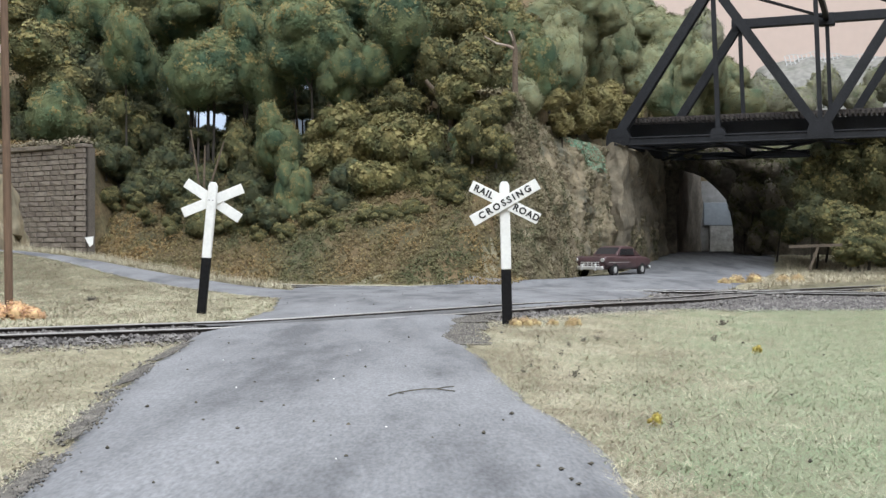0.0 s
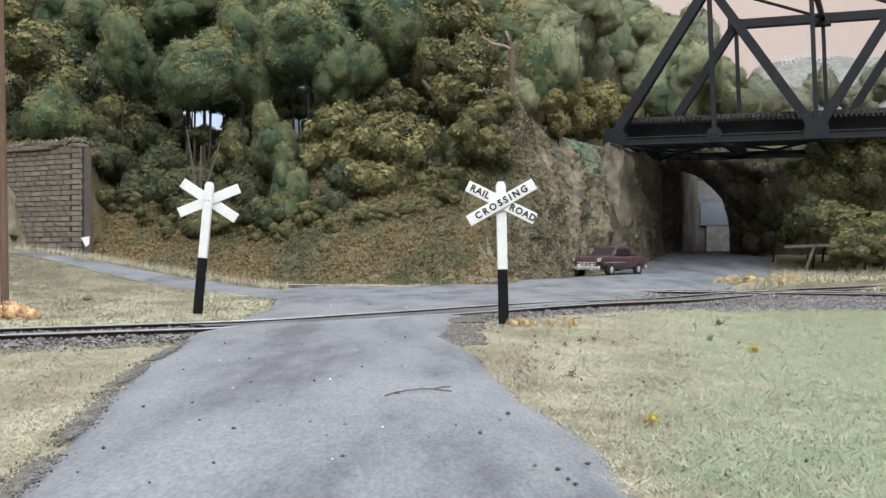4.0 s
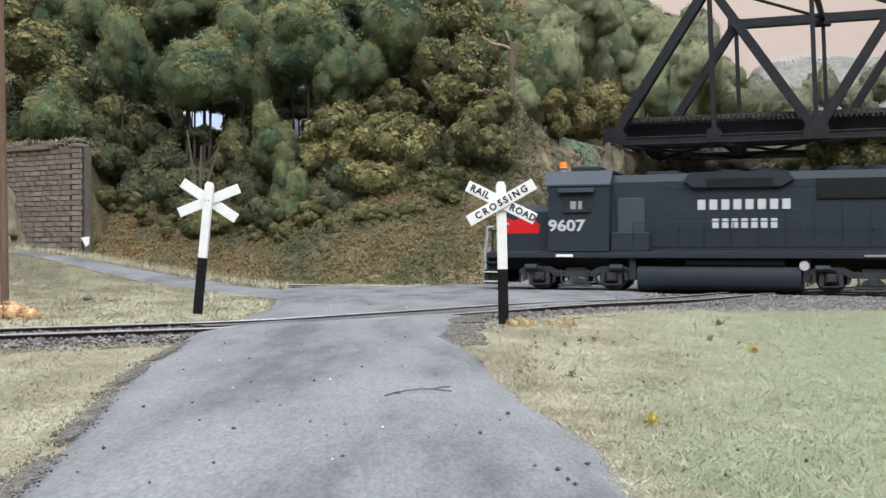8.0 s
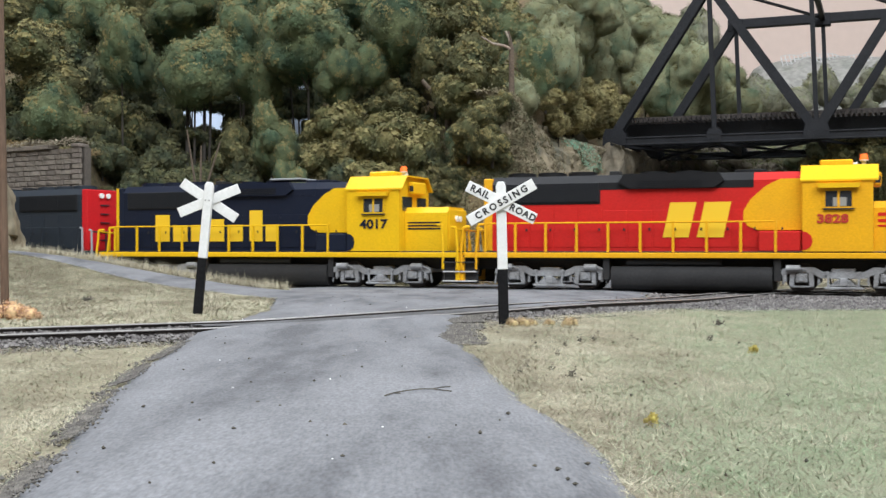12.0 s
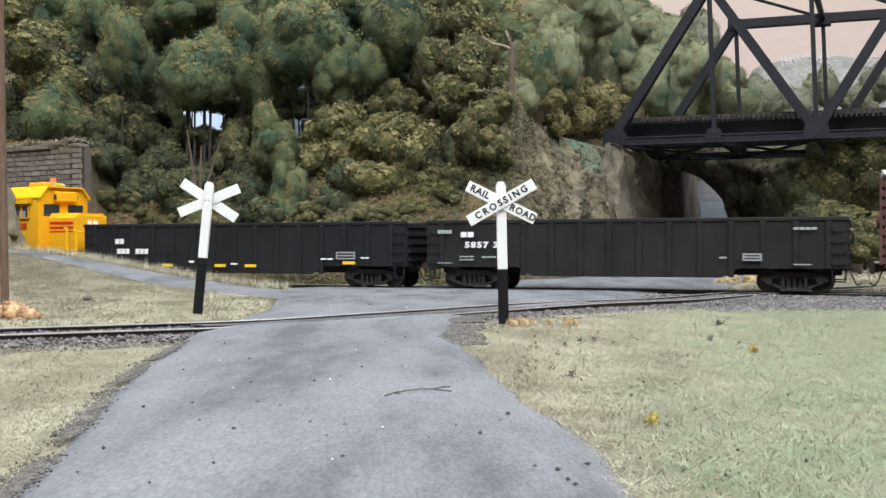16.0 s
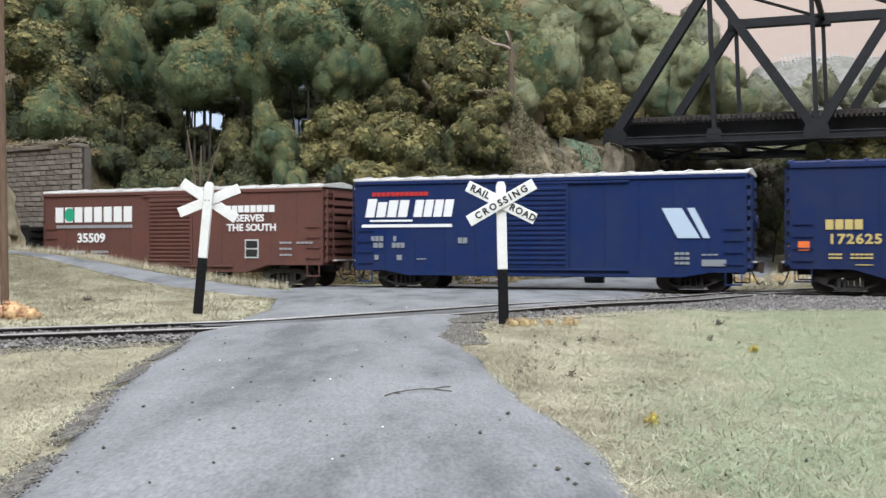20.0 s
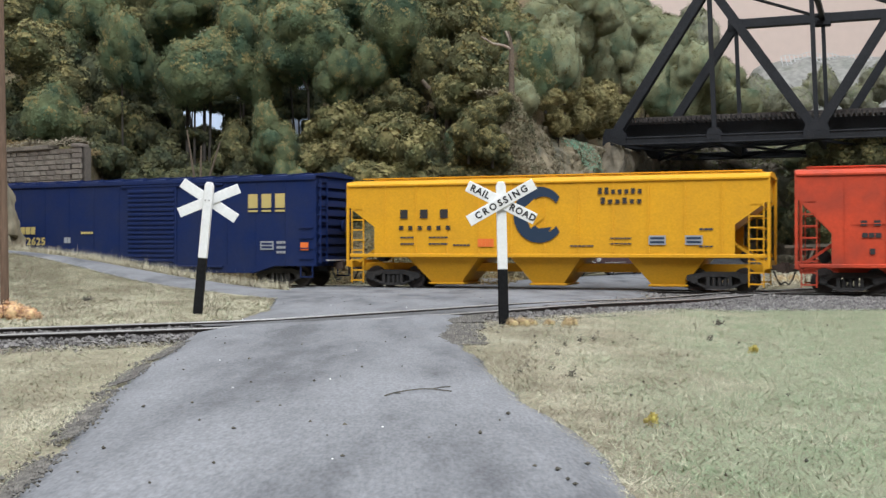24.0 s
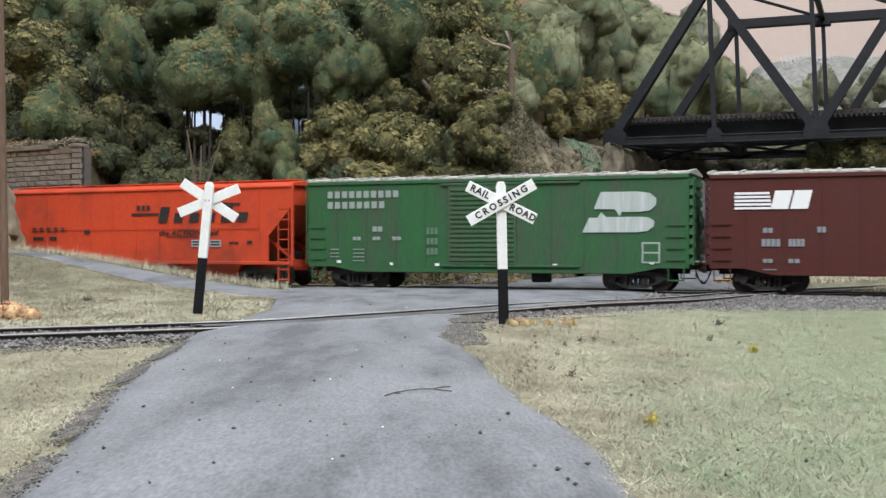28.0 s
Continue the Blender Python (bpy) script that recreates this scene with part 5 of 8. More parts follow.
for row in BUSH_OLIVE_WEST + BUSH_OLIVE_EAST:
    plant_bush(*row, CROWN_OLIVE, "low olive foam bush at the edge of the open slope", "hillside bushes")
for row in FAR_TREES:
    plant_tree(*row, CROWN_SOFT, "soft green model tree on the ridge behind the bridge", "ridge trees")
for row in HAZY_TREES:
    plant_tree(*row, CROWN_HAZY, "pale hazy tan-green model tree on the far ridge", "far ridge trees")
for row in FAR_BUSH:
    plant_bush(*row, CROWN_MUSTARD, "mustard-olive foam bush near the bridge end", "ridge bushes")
# some crowns here are coloured pale for haze, two dark for shade
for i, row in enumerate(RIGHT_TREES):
    plant_tree(*row, CROWN_OLIVE if i in (0, 1, 2, 6) else CROWN_SOFT if i in (3, 4, 8) else CROWN_HAZY if i > 8 else CROWN_SHADE, "dark olive model tree beside the back road", "roadside trees")
# growth added over the arch's lit face to keep the recess gloomy
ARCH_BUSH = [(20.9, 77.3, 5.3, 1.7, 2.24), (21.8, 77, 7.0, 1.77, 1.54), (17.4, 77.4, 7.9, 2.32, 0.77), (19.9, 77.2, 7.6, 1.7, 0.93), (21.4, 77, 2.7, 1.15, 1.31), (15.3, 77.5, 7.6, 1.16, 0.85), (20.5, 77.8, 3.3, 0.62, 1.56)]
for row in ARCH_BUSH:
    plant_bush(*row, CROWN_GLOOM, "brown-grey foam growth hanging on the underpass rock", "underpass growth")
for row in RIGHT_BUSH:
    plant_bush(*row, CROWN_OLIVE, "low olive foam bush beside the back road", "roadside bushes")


# ---- grass, ballast and grit ----
cover = np.random.default_rng(17)
BX_ARR = np.array([p[0] for p in BRANCH])
BY_ARR = np.array([p[1] for p in BRANCH])


def rail_distance(x, y):
    """Distance from the branch centre line."""
    out = np.full(len(x), 1e9)
    for bx, by in zip(BX_ARR[::2], BY_ARR[::2]):
        out = np.minimum(out, (x - bx) ** 2 + (y - by) ** 2)
    return np.sqrt(out)


def main_distance(x, y):
    return np.abs((np.interp(x, MX, MY) - y) * 0.93)


def road_left(y):
    return np.interp(y, [1.5, 6.4, 7.9, 11.7, 14, 18, 23, 26, 31], [-2.3, -2.45, -2.67, -3.34, -3.6, -3.95, -4.1, -4.0, -4.6])


def road_right(y):
    return np.interp(y, [1.5, 6.4, 7.6, 11.7, 14.2, 18, 22.5, 25.4, 30, 36], [1.2, 1.09, 1.09, 0.62, 0.47, 0.14, 0.4, 1.6, 4.2, 6.2])


def heights(x, y):
    return np.array([height(float(a), float(b)) for a, b in zip(x, y)])


def scatter(n, x0, x1, y0, y1, keep, near=1.6):
    """Random places, denser near the road's end."""
    u = cover.random(n)
    y = y0 + (y1 - y0) * u ** near
    x = x0 + (x1 - x0) * cover.random(n)
    ok = keep(x, y)
    return x[ok], y[ok]


def blades(name, x, y, mt, label, tall, wide, rise=0.15):
    """Short fibres lying every way, joined as one covering."""
    n = len(x)
    z = heights(x, y) - 0.068 + cover.uniform(-0.012, 0.012, n)
    a = cover.random(n) * 6.283
    long = tall * cover.uniform(0.5, 1.6, n)
    h = tall * np.abs(cover.normal(rise, 0.7 * rise, n)) + 0.002
    w = wide * cover.uniform(0.6, 1.4, n)
    dx, dy = np.cos(a), np.sin(a)
    b0 = np.stack([x - dy * w, y + dx * w, z], 1)
    b1 = np.stack([x + dy * w, y - dx * w, z], 1)
    tip = np.stack([x + dx * long, y + dy * long, z + h], 1)
    verts = np.stack([b0, b1, tip], 1).reshape(-1, 3)
    faces = (3 * np.arange(n)[:, None] + np.arange(3)).tolist()
    return tagged(sheet(name, verts, faces, mt), label, "grass", kind="stuff")


def pebbles(name, x, y, z, size, mt, label, category):
    """Small rough stones, joined as one covering."""
    n = len(x)
    base = np.array([(1, 0, 0), (0.2, 1, 0.1), (-1, 0.1, 0), (0, -1, 0.1), (0.1, 0, 0.8), (0, 0.1, -0.7)])
    v = base[None] * cover.uniform(0.6, 1.3, (n, 6, 3))
    a = cover.random(n) * 6.283
    c, s = np.cos(a)[:, None], np.sin(a)[:, None]
    vx, vy = v[:, :, 0] * c - v[:, :, 1] * s, v[:, :, 0] * s + v[:, :, 1] * c
    sz = size * cover.uniform(0.5, 1.5, n)[:, None]
    verts = np.stack([vx * sz + x[:, None], vy * sz + y[:, None], v[:, :, 2] * sz + z[:, None]], 2).reshape(-1, 3)
    tri = np.array([(0, 1, 4), (1, 2, 4), (2, 3, 4), (3, 0, 4), (1, 0, 5), (2, 1, 5), (3, 2, 5), (0, 3, 5)])
    faces = (6 * np.arange(n)[:, None, None] + tri[None]).reshape(-1, 3)
    return tagged(sheet(name, verts, faces, mt), label, category, kind="stuff")


def right_lawn(x, y):
    return (x > road_right(y) - 0.10 + 0.22 * cover.random(len(x)) ** 2) & (x < 0.42 * y + 1.2) & (rail_distance(x, y) > 1.65 + 0.4 * cover.random(len(x))) & (y < np.interp(x, BX_ARR, BY_ARR)) & (main_distance(x, y) > 2.6) & ((x < 1.5) | (y < 29.3 + 0.08 * np.maximum(x - 6, 0) + 0.5 * cover.normal(size=len(x))))


def left_lawn(x, y):
    return (x < road_left(y) - 0.10 + 0.2 * cover.random(len(x))) & (x > -0.42 * y - 1.2) & (rail_distance(x, y) > 1.9 + 0.5 * cover.random(len(x))) & (y < np.interp(x, BX_ARR, BY_ARR))


def middle_bank(x, y):
    side = np.interp(x, [-28, -26, -17, -14.2, -10.6, -7.2, -4.7], [48, 47, 43.5, 41.4, 38, 35, 31.6])
    return (x < road_left(np.minimum(y, 31)) - 0.05) & (x > -0.42 * y - 1.2) & (rail_distance(x, y) > 1.7) & (y > np.interp(x, BX_ARR, BY_ARR)) & (y < side + 0.1)


x, y = scatter(900000, -1, 14, 4.5, 31.5, right_lawn, 1.6)
green = cover.random(len(x)) < np.clip((x / np.maximum(y, 1) - 0.10) * 4.4 + 0.25 * np.sin(x * 1.7 + y) * np.sin(y * 0.9 - x), 0.06, 0.88)
patch = np.array([noise.noise((float(a) * 0.9, float(b) * 0.55, 11.0)) + 0.5 * noise.noise((float(a) * 2.6, float(b) * 1.8, 5.0)) for a, b in zip(x, y)])
brown = ~green & (patch + 0.30 * cover.normal(size=len(x)) - 0.10 * (x - road_right(y)) > -0.05)
dry = ~green & ~brown
blades("dry_grass", x[dry], y[dry], GRASS_DRY, "short straw-coloured static grass beside the road", 0.105, 0.0026, 0.22)
blades("brown_grass", x[brown], y[brown], GRASS_BROWN, "short dull brown static grass in patches", 0.095, 0.0028, 0.22)
blades("green_grass", x[green], y[green], GRASS_GREEN, "short pale green static grass on the lawn", 0.105, 0.0026, 0.22)
# sparse longer fibres: pale ones paint highlights, brown ones the shaded gaps
x, y = scatter(46000, -1, 14, 4.5, 31, right_lawn, 1.5)
pale = cover.random(len(x)) < 0.62
blades("dry_grass", x[pale], y[pale], GRASS_GLINT, "longer static grass fibres coloured pale as highlights on the lawn", 0.12, 0.0026, 0.3)
blades("brown_grass", x[~pale], y[~pale], GRASS_BROWN, "longer brown static grass fibres standing for dark gaps in the lawn", 0.11, 0.0030, 0.25)
x, y = scatter(200000, -9, -2, 4.5, 19, left_lawn)
green = cover.random(len(x)) < 0.12
patch = np.array([noise.noise((float(a) * 1.1, float(b) * 0.7, 51.0)) + 0.5 * noise.noise((float(a) * 3.1, float(b) * 2.0, 15.0)) for a, b in zip(x, y)])
brown = ~green & (patch + 0.25 * cover.normal(size=len(x)) > 0.0)
blades("brown_grass", x[brown], y[brown], GRASS_BROWN, "dull brown static grass in patches at the road edge", 0.085, 0.0032, 0.2)
dry = ~green & ~brown
blades("dry_grass", x[dry], y[dry], GRASS_DRY, "straw-coloured static grass at the road edge", 0.085, 0.0032, 0.2)
blades("green_grass", x[green], y[green], GRASS_GREEN, "pale green static grass tufts at the road edge", 0.085, 0.0032, 0.2)
x, y = scatter(400000, -21, -3.5, 17, 47, middle_bank, 1.0)
green = cover.random(len(x)) < 0.14
patch = np.array([noise.noise((float(a) * 0.7, float(b) * 0.4, 31.0)) + 0.5 * noise.noise((float(a) * 2.2, float(b) * 1.2, 25.0)) for a, b in zip(x, y)])
brown = ~green & (patch + 0.25 * cover.normal(size=len(x)) - 0.05 * (x + 9) > 0.05)
dry = ~green & ~brown
blades("dry_grass", x[dry], y[dry], GRASS_DRY, "dry straw grass on the bank between track and side road", 0.13, 0.0065, 0.25)
blades("brown_grass", x[brown], y[brown], GRASS_BROWN, "dull brown grass in patches on the bank", 0.13, 0.0065, 0.25)
blades("green_grass", x[green], y[green], GRASS_GREEN, "pale green grass on the bank between track and side road", 0.13, 0.0065, 0.25)
# fringe of grass along the crest of the side road
u = cover.random(16000)
x = -5.6 - 16 * u
y = np.interp(x, [-19.5, -15.7, -12, -8, -5.45], [48.2, 45.6, 43.2, 41.4, 40.2]) + cover.uniform(0.0, 1.2, len(u))
blades("dry_grass", x, y, GRASS_DRY, "straggling dry grass along the side road's crest", 0.20, 0.009, 0.9)
# dry verge past the crossing
x, y = scatter(150000, 8.5, 32, 40, 77, lambda x, y: (main_distance(x, y) > 1.9) & (y > np.interp(x, MX, MY)) & (rail_distance(x, y) > 1.7) & (x > np.interp(y, [42, 44, 49, 56, 64, 74], [8.6, 11, 13.2, 15.6, 18.5, 21.5]) + 0.3 + 0.7 * cover.random(len(x))), 1.2)
brown = cover.random(len(x)) < 0.6
blades("dry_grass", x[~brown], y[~brown], GRASS_DRY, "tan dry grass beside the back road", 0.25, 0.013, 0.5)
blades("brown_grass", x[brown], y[brown], GRASS_BROWN, "brown scruffy grass beside the back road", 0.25, 0.012, 0.3)

# scrub on the open hillside
def hillside(x, y):
    g = (np.interp(x, MX, MY) - y) * 0.92
    return (g < -3.0) & (g > -13) & (x < 3.2 + (y - 50) * 0.25)


def tufts_on(centres, normals, size, per, rng):
    """Flake places clustered in little mounds about the centres."""
    n = len(centres)
    r = size * rng.uniform(0.4, 1.3, n) ** 1.3
    d = rng.normal(size=(n, per, 3))
    d /= np.linalg.norm(d, axis=2)[:, :, None]
    up = np.sum(d * normals[:, None], axis=2)
    d = d + np.maximum(-up, 0)[:, :, None] * 2 * normals[:, None]
    p = centres[:, None] + d * r[:, None, None] * (1.0, 0.8, 0.75)
    return p.reshape(-1, 3), d.reshape(-1, 3)


x, y = scatter(26000, -27, 7, 45, 72, hillside, 1.3)
z = heights(x, y)
p, nrm = tufts_on(np.stack([x, y, z - 0.14], 1), np.tile((0.0, -0.5, 0.86), (len(x), 1)), 0.27, 26, cover)
drift = np.repeat(np.array([noise.noise((float(a) * 0.22, float(b) * 0.30, 41.0)) for a, b in zip(x, y)]) - 0.035 * (x + 9) - 0.05 * (z - 1.5), 26)
warm = drift + 0.12 * cover.normal(size=len(p)) > 0.05
flakes("hillside_scrub", p[~warm], nrm[~warm], 0.046, SCRUB, "olive and brown ground foam scrub on the hillside", "scrub", cover)
flakes("hillside_scrub", p[warm], nrm[warm], 0.046, OCHRE, "ochre ground foam and soil on the lower slope", "scrub", cover)

# ballast
n = 42000
k = cover.integers(106, 180, n)
off = cover.normal(0, 1.15, n)
nx, ny = np.gradient(BX_ARR), np.gradient(BY_ARR)
ln = np.hypot(nx, ny)
x = BX_ARR[k] - ny[k] / ln[k] * off + cover.uniform(-0.3, 0.3, n)
y = BY_ARR[k] + nx[k] / ln[k] * off + cover.uniform(-0.3, 0.3, n)
ok = ~((x > road_left(y) + 0.2) & (x < road_right(y) - 0.2) & (y < 34)) & (np.abs(off) < 2.7)
x, y, off = x[ok], y[ok], off[ok]
z = np.array([branch_z(a) for a in x]) - np.where(np.abs(off) < 0.7, 0.10, 0.085) - 0.03 * np.abs(off) + cover.uniform(-0.03, 0.03, len(x))
pebbles("ballast", x, y, z, 0.040, BALLAST, "grey and brown ballast stones along the branch", "ballast")
n = 22000
s = cover.uniform(4.5, 26, n)
off = cover.normal(0, 1.3, n)
k = np.clip(((s + 215) / 0.5).astype(int), 0, len(MX) - 2)
th = np.array([rail_heading(q) for q in s])
cx, cy = np.interp(s, np.arange(-430, 600) * 0.5, MX), np.interp(s, np.arange(-430, 600) * 0.5, MY)
x, y = cx - np.sin(th) * off, cy + np.cos(th) * off
ok = (np.abs(off) < 3.2) & ~((off > 1.0) & (s < 9))
x, y, off = x[ok], y[ok], off[ok]
pebbles("ballast", x, y, -0.19 + 0.10 * np.clip((np.abs(off) - 1.5) / 0.8, 0, 1) + cover.uniform(-0.03, 0.03, len(x)), 0.066, BALLAST, "grey ballast stones along the main line", "ballast")

x, y = scatter(60000, 1.6, 24, 25.5, 44, lambda x, y: np.array([gravel(float(a), float(b)) for a, b in zip(x, y)]), 1.2)
x, y = x[:26000], y[:26000]
near_rail = np.minimum(rail_distance(x, y), main_distance(x, y))
ok = near_rail > 1.2
x, y, near_rail = x[ok], y[ok], near_rail[ok]
pebbles("gravel", x, y, heights(x, y) - 0.09 - 0.2 * (1 - np.clip((near_rail - 1.5) / 0.8, 0, 1)) + cover.uniform(-0.02, 0.03, len(x)), 0.055, BALLAST, "grey gravel spread between the two tracks", "gravel")

# grit on the asphalt
n = 150
x, y = cover.uniform(-4, 1.2, n), 5 + 40 * cover.random(n) ** 1.8
ok = (x > road_left(y) + 0.1) & (x < road_right(y) - 0.1)
x, y = x[ok], y[ok]
pebbles("road_grit", x, y, heights(x, y) + 0.004, 0.016, EARTH, "dark grit lying on the asphalt", "grit")
x, y = cover.uniform(-4, 1.0, 16), 5 + 22 * cover.random(16)
ok = (x > road_left(y) + 0.1) & (x < road_right(y) - 0.1)
pebbles("road_grit", x[ok], y[ok], heights(x[ok], y[ok]) + 0.004, 0.012, WHITE, "pale specks of grit on the asphalt", "grit")
# dark crumbs in the grass
x, y = scatter(700, 0, 12, 6, 28, right_lawn, 1.0)
lump = np.array([noise.noise((float(a) * 0.6, float(b) * 0.4, 3.0)) for a, b in zip(x, y)])
ok = lump > 0.1
x, y = x[ok][:70], y[ok][:70]
pebbles("grass_crumbs", x, y, heights(x, y) - 0.03, 0.017, EARTH, "dark earth crumbs lying in the grass", "crumbs")

# small dead sprigs in the grass
for x, y, r in ((1.39, 12.3, 0.045), (0.86, 12.65, 0.035), (2.05, 17.0, 0.05), (2.3, 17.3, 0.04), (5.49, 22.5, 0.10), (4.2, 17.8, 0.05), (1.5, 14.8, 0.035), (1.74, 8.8, 0.022), (1.75, 16.2, 0.04), (1.0, 13.4, 0.03), (-9.3, 29.6, 0.11), (1.25, 13.0, 0.03)):
    p = cover.normal(size=(60, 3)) * (0.5, 0.5, 0.35)
    p[:, 2] = np.abs(p[:, 2])
    flakes("dead_sprig", p * r + (x, y, height(x, y) - 0.06), np.tile((0.0, -0.4, 0.9), (60, 1)), r * 0.28, EARTH, "dark dead sprig standing in the grass", "sprig", cover)

# crumbling earth edge along the road, also drawing the shadow under its lip
n = 9000
y = 4.8 + 12 * cover.random(n)
x = road_left(y) - 0.04 + 0.07 * cover.normal(size=n)
ok = np.sin(y * 2.1 + 0.6) + 0.6 * np.sin(y * 5.3 + 1) + 0.35 * cover.normal(size=n) > -0.25
x, y = x[ok], y[ok]
pebbles("verge_earth", x, y, heights(x, y) - 0.035 + 0.25 * (x - road_left(y)), 0.013, SHOULDER, "grey-brown crumbled earth and painted shadow line along the road edge", "earth")
n = 260
y = 5.5 + 11 * cover.random(n)
x = road_left(y) - 0.02 - 0.10 * np.abs(cover.normal(size=n))
ok = np.sin(y * 2.3) + np.sin(y * 5.1 + 1) + 0.8 * cover.normal(size=n) > 0.3
x, y = x[ok], y[ok]
pebbles("verge_crumbs", x, y, heights(x, y) - 0.05, 0.020, SHOULDER, "grey-brown earth crumbs along the road edge", "crumbs")

n = 5200
y = 16.5 + 9.5 * cover.random(n)
x = road_right(y) + 0.05 + 0.16 * cover.normal(size=n)
pebbles("verge_earth", x, y, heights(x, y) - 0.05 + np.where(y > 21, 0.03, 0.0), 0.030, SHOULDER, "tan crumbled earth beside the crossing", "earth")

# twig on the road
twig = thing("twig", "thin bent dark twig lying on the asphalt", "twig", at(-0.22, 10.40, height(-0.22, 10.40) + 0.008))
bm = B()
pipe(bm, [(-0.31, -0.10, 0), (-0.24, 0.06, 0.004), (-0.12, 0.22, 0.006), (0.0, 0.32, 0.008), (0.12, 0.34, 0.006), (0.30, 0.22, 0.0)], 0.006, 5)
pipe(bm, [(0.12, 0.34, 0.006), (0.20, 0.36, 0.02), (0.29, 0.33, 0.03)], 0.006, 5)
pipe(bm, [(-0.24, 0.06, 0.004), (-0.17, 0.03, 0.004)], 0.005, 5)
part("stem", bm, EARTH, twig)

# coloured tufts
TUFT_ORANGE = material("orange_foam", (0.64, 0.39, 0.22), 0.95, second=(0.52, 0.34, 0.20), mix_scale=0.3, spread=0.25, grain=6, bump=0, island=0.3)
TUFT_TAN = material("tan_foam", (0.48, 0.35, 0.18), 0.95, second=(0.36, 0.27, 0.15), mix_scale=0.3, spread=0.25, grain=6, bump=0, island=0.3)
TUFT_GOLD = material("gold_foam", (0.42, 0.34, 0.10), 0.95, second=(0.38, 0.30, 0.06), mix_scale=0.3, spread=0.25, grain=6, bump=0, island=0.3)
tufts = {}
for nm, mt in (("orange", TUFT_ORANGE), ("tan", TUFT_TAN), ("gold", TUFT_GOLD)):
    me = foam("tuft", 40 + len(tufts), 9, 0.09, 1500, swell=0.5, shag=0.4, cuts=2)
    me.materials.append(mt)
    tufts[nm] = me


def tuft(kind, x, y, r, label):
    ob = new("tuft", tufts[kind])
    ob.matrix_basis = at(x, y, height(x, y) + 0.2 * r - 0.06, 0, 0, x * 90) @ Matrix.Diagonal((r * 1.2, r * 1.2, r, 1))
    tagged(ob, label, "tuft", "coloured tufts")


for x, y, r in ((-8.55, 22.6, 0.30), (-8.25, 22.5, 0.22), (-8.95, 22.5, 0.28), (-9.2, 22.7, 0.3)):
    tuft("orange", x, y, r, "orange foam tuft at the foot of the pole")
for x, y, r in ((1.28, 20.7, 0.12), (1.45, 20.75, 0.14), (1.62, 20.9, 0.10), (2.3, 20.8, 0.13), (1.95, 21.0, 0.09)):
    tuft("tan", x, y, r, "tan foam tuft near the sign post")
for x, y, r in ((12.2, 47.2, 0.3), (13.0, 47.6, 0.35), (14.2, 48.0, 0.28), (15.0, 48.5, 0.3), (11.5, 46.8, 0.22)):
    tuft("tan", x, y, r, "tan foam tuft beside the main line")
tuft("gold", 1.69, 9.15, 0.055, "mustard yellow foam tuft in the lawn")
tuft("gold", 4.45, 16.2, 0.07, "mustard yellow foam tuft in the lawn")


# ---- rolling stock ----
def paint(name, color, rough=0.45, grime=0.18, mix=1.6):
    dirt = tuple(c * (1 - grime) + 0.05 * grime for c in color)
    return material(name, color, rough, second=dirt, mix_scale=mix, spread=0.10, grain=16, bump=0.04, spec=0.14)


TRUCKBLACK = material("dark_truck_frame", (0.035, 0.032, 0.030), 0.7, spread=0.4, grain=14, bump=0.2)
TRUCKGREY = material("silver_truck_frame", (0.40, 0.41, 0.42), 0.45, 0.15, second=(0.24, 0.235, 0.23), mix_scale=0.8, spread=0.2, grain=14, bump=0.1)
TRUCKSLATE = material("slate_truck_frame", (0.036, 0.040, 0.044), 0.6, spread=0.3, grain=14, bump=0.1)
WHEEL = material("brown_wheel_steel", (0.06, 0.05, 0.045), 0.55, 0.4, spread=0.3, grain=10, bump=0.1)
COUPLER = material("rusty_coupler", (0.09, 0.06, 0.045), 0.7, 0.2, spread=0.4, grain=12, bump=0.2)
UNDER = material("black_underframe", (0.022, 0.021, 0.021), 0.75, spread=0.4, grain=12, bump=0.15)
# galvanised grey, made paler to hold the overhead light on the roofs
GALV = material("lit_galvanised_metal", (0.66, 0.65, 0.64), 0.5, 0.2, second=(0.5, 0.48, 0.46), mix_scale=1.0, spread=0.12, grain=9, bump=0.1)
LETTER_WHITE = plain("white_lettering", (0.78, 0.78, 0.77), 0.6)
LETTER_PALE = plain("pale_lettering", (0.50, 0.51, 0.51), 0.6)
LETTER_GREY = plain("grey_lettering", (0.30, 0.31, 0.32), 0.6)
LETTER_FAINT = plain("faint_lettering", (0.22, 0.235, 0.25), 0.6)
ROOFDIRTY = material("dirty_roof", (0.50, 0.49, 0.45), 0.7, second=(0.16, 0.15, 0.13), mix_scale=0.35, spread=0.3, grain=6, bump=0.2)
LETTER_DULL = plain("faded_lettering", (0.34, 0.37, 0.35), 0.65)
LETTER_BLACK = plain("black_lettering", (0.02, 0.018, 0.018), 0.6)
LETTER_GOLD = plain("gold_lettering", (0.50, 0.39, 0.14), 0.6)
LETTER_YELLOW = plain("yellow_lettering", (0.83, 0.52, 0.02), 0.5)
DARKGLASS = plain("dark_cab_glass", (0.03, 0.035, 0.04), 0.1)
CABSHADE = plain("grey_cab_blind", (0.30, 0.29, 0.26), 0.7)
AMBER = plain("amber_beacon", (0.85, 0.16, 0.03), 0.25, emit=0.6)
LAMPWHITE = plain("lamp_glass", (0.85, 0.85, 0.8), 0.15)

TRUCKS, WHEELSETS, TRAIN = [], [], []


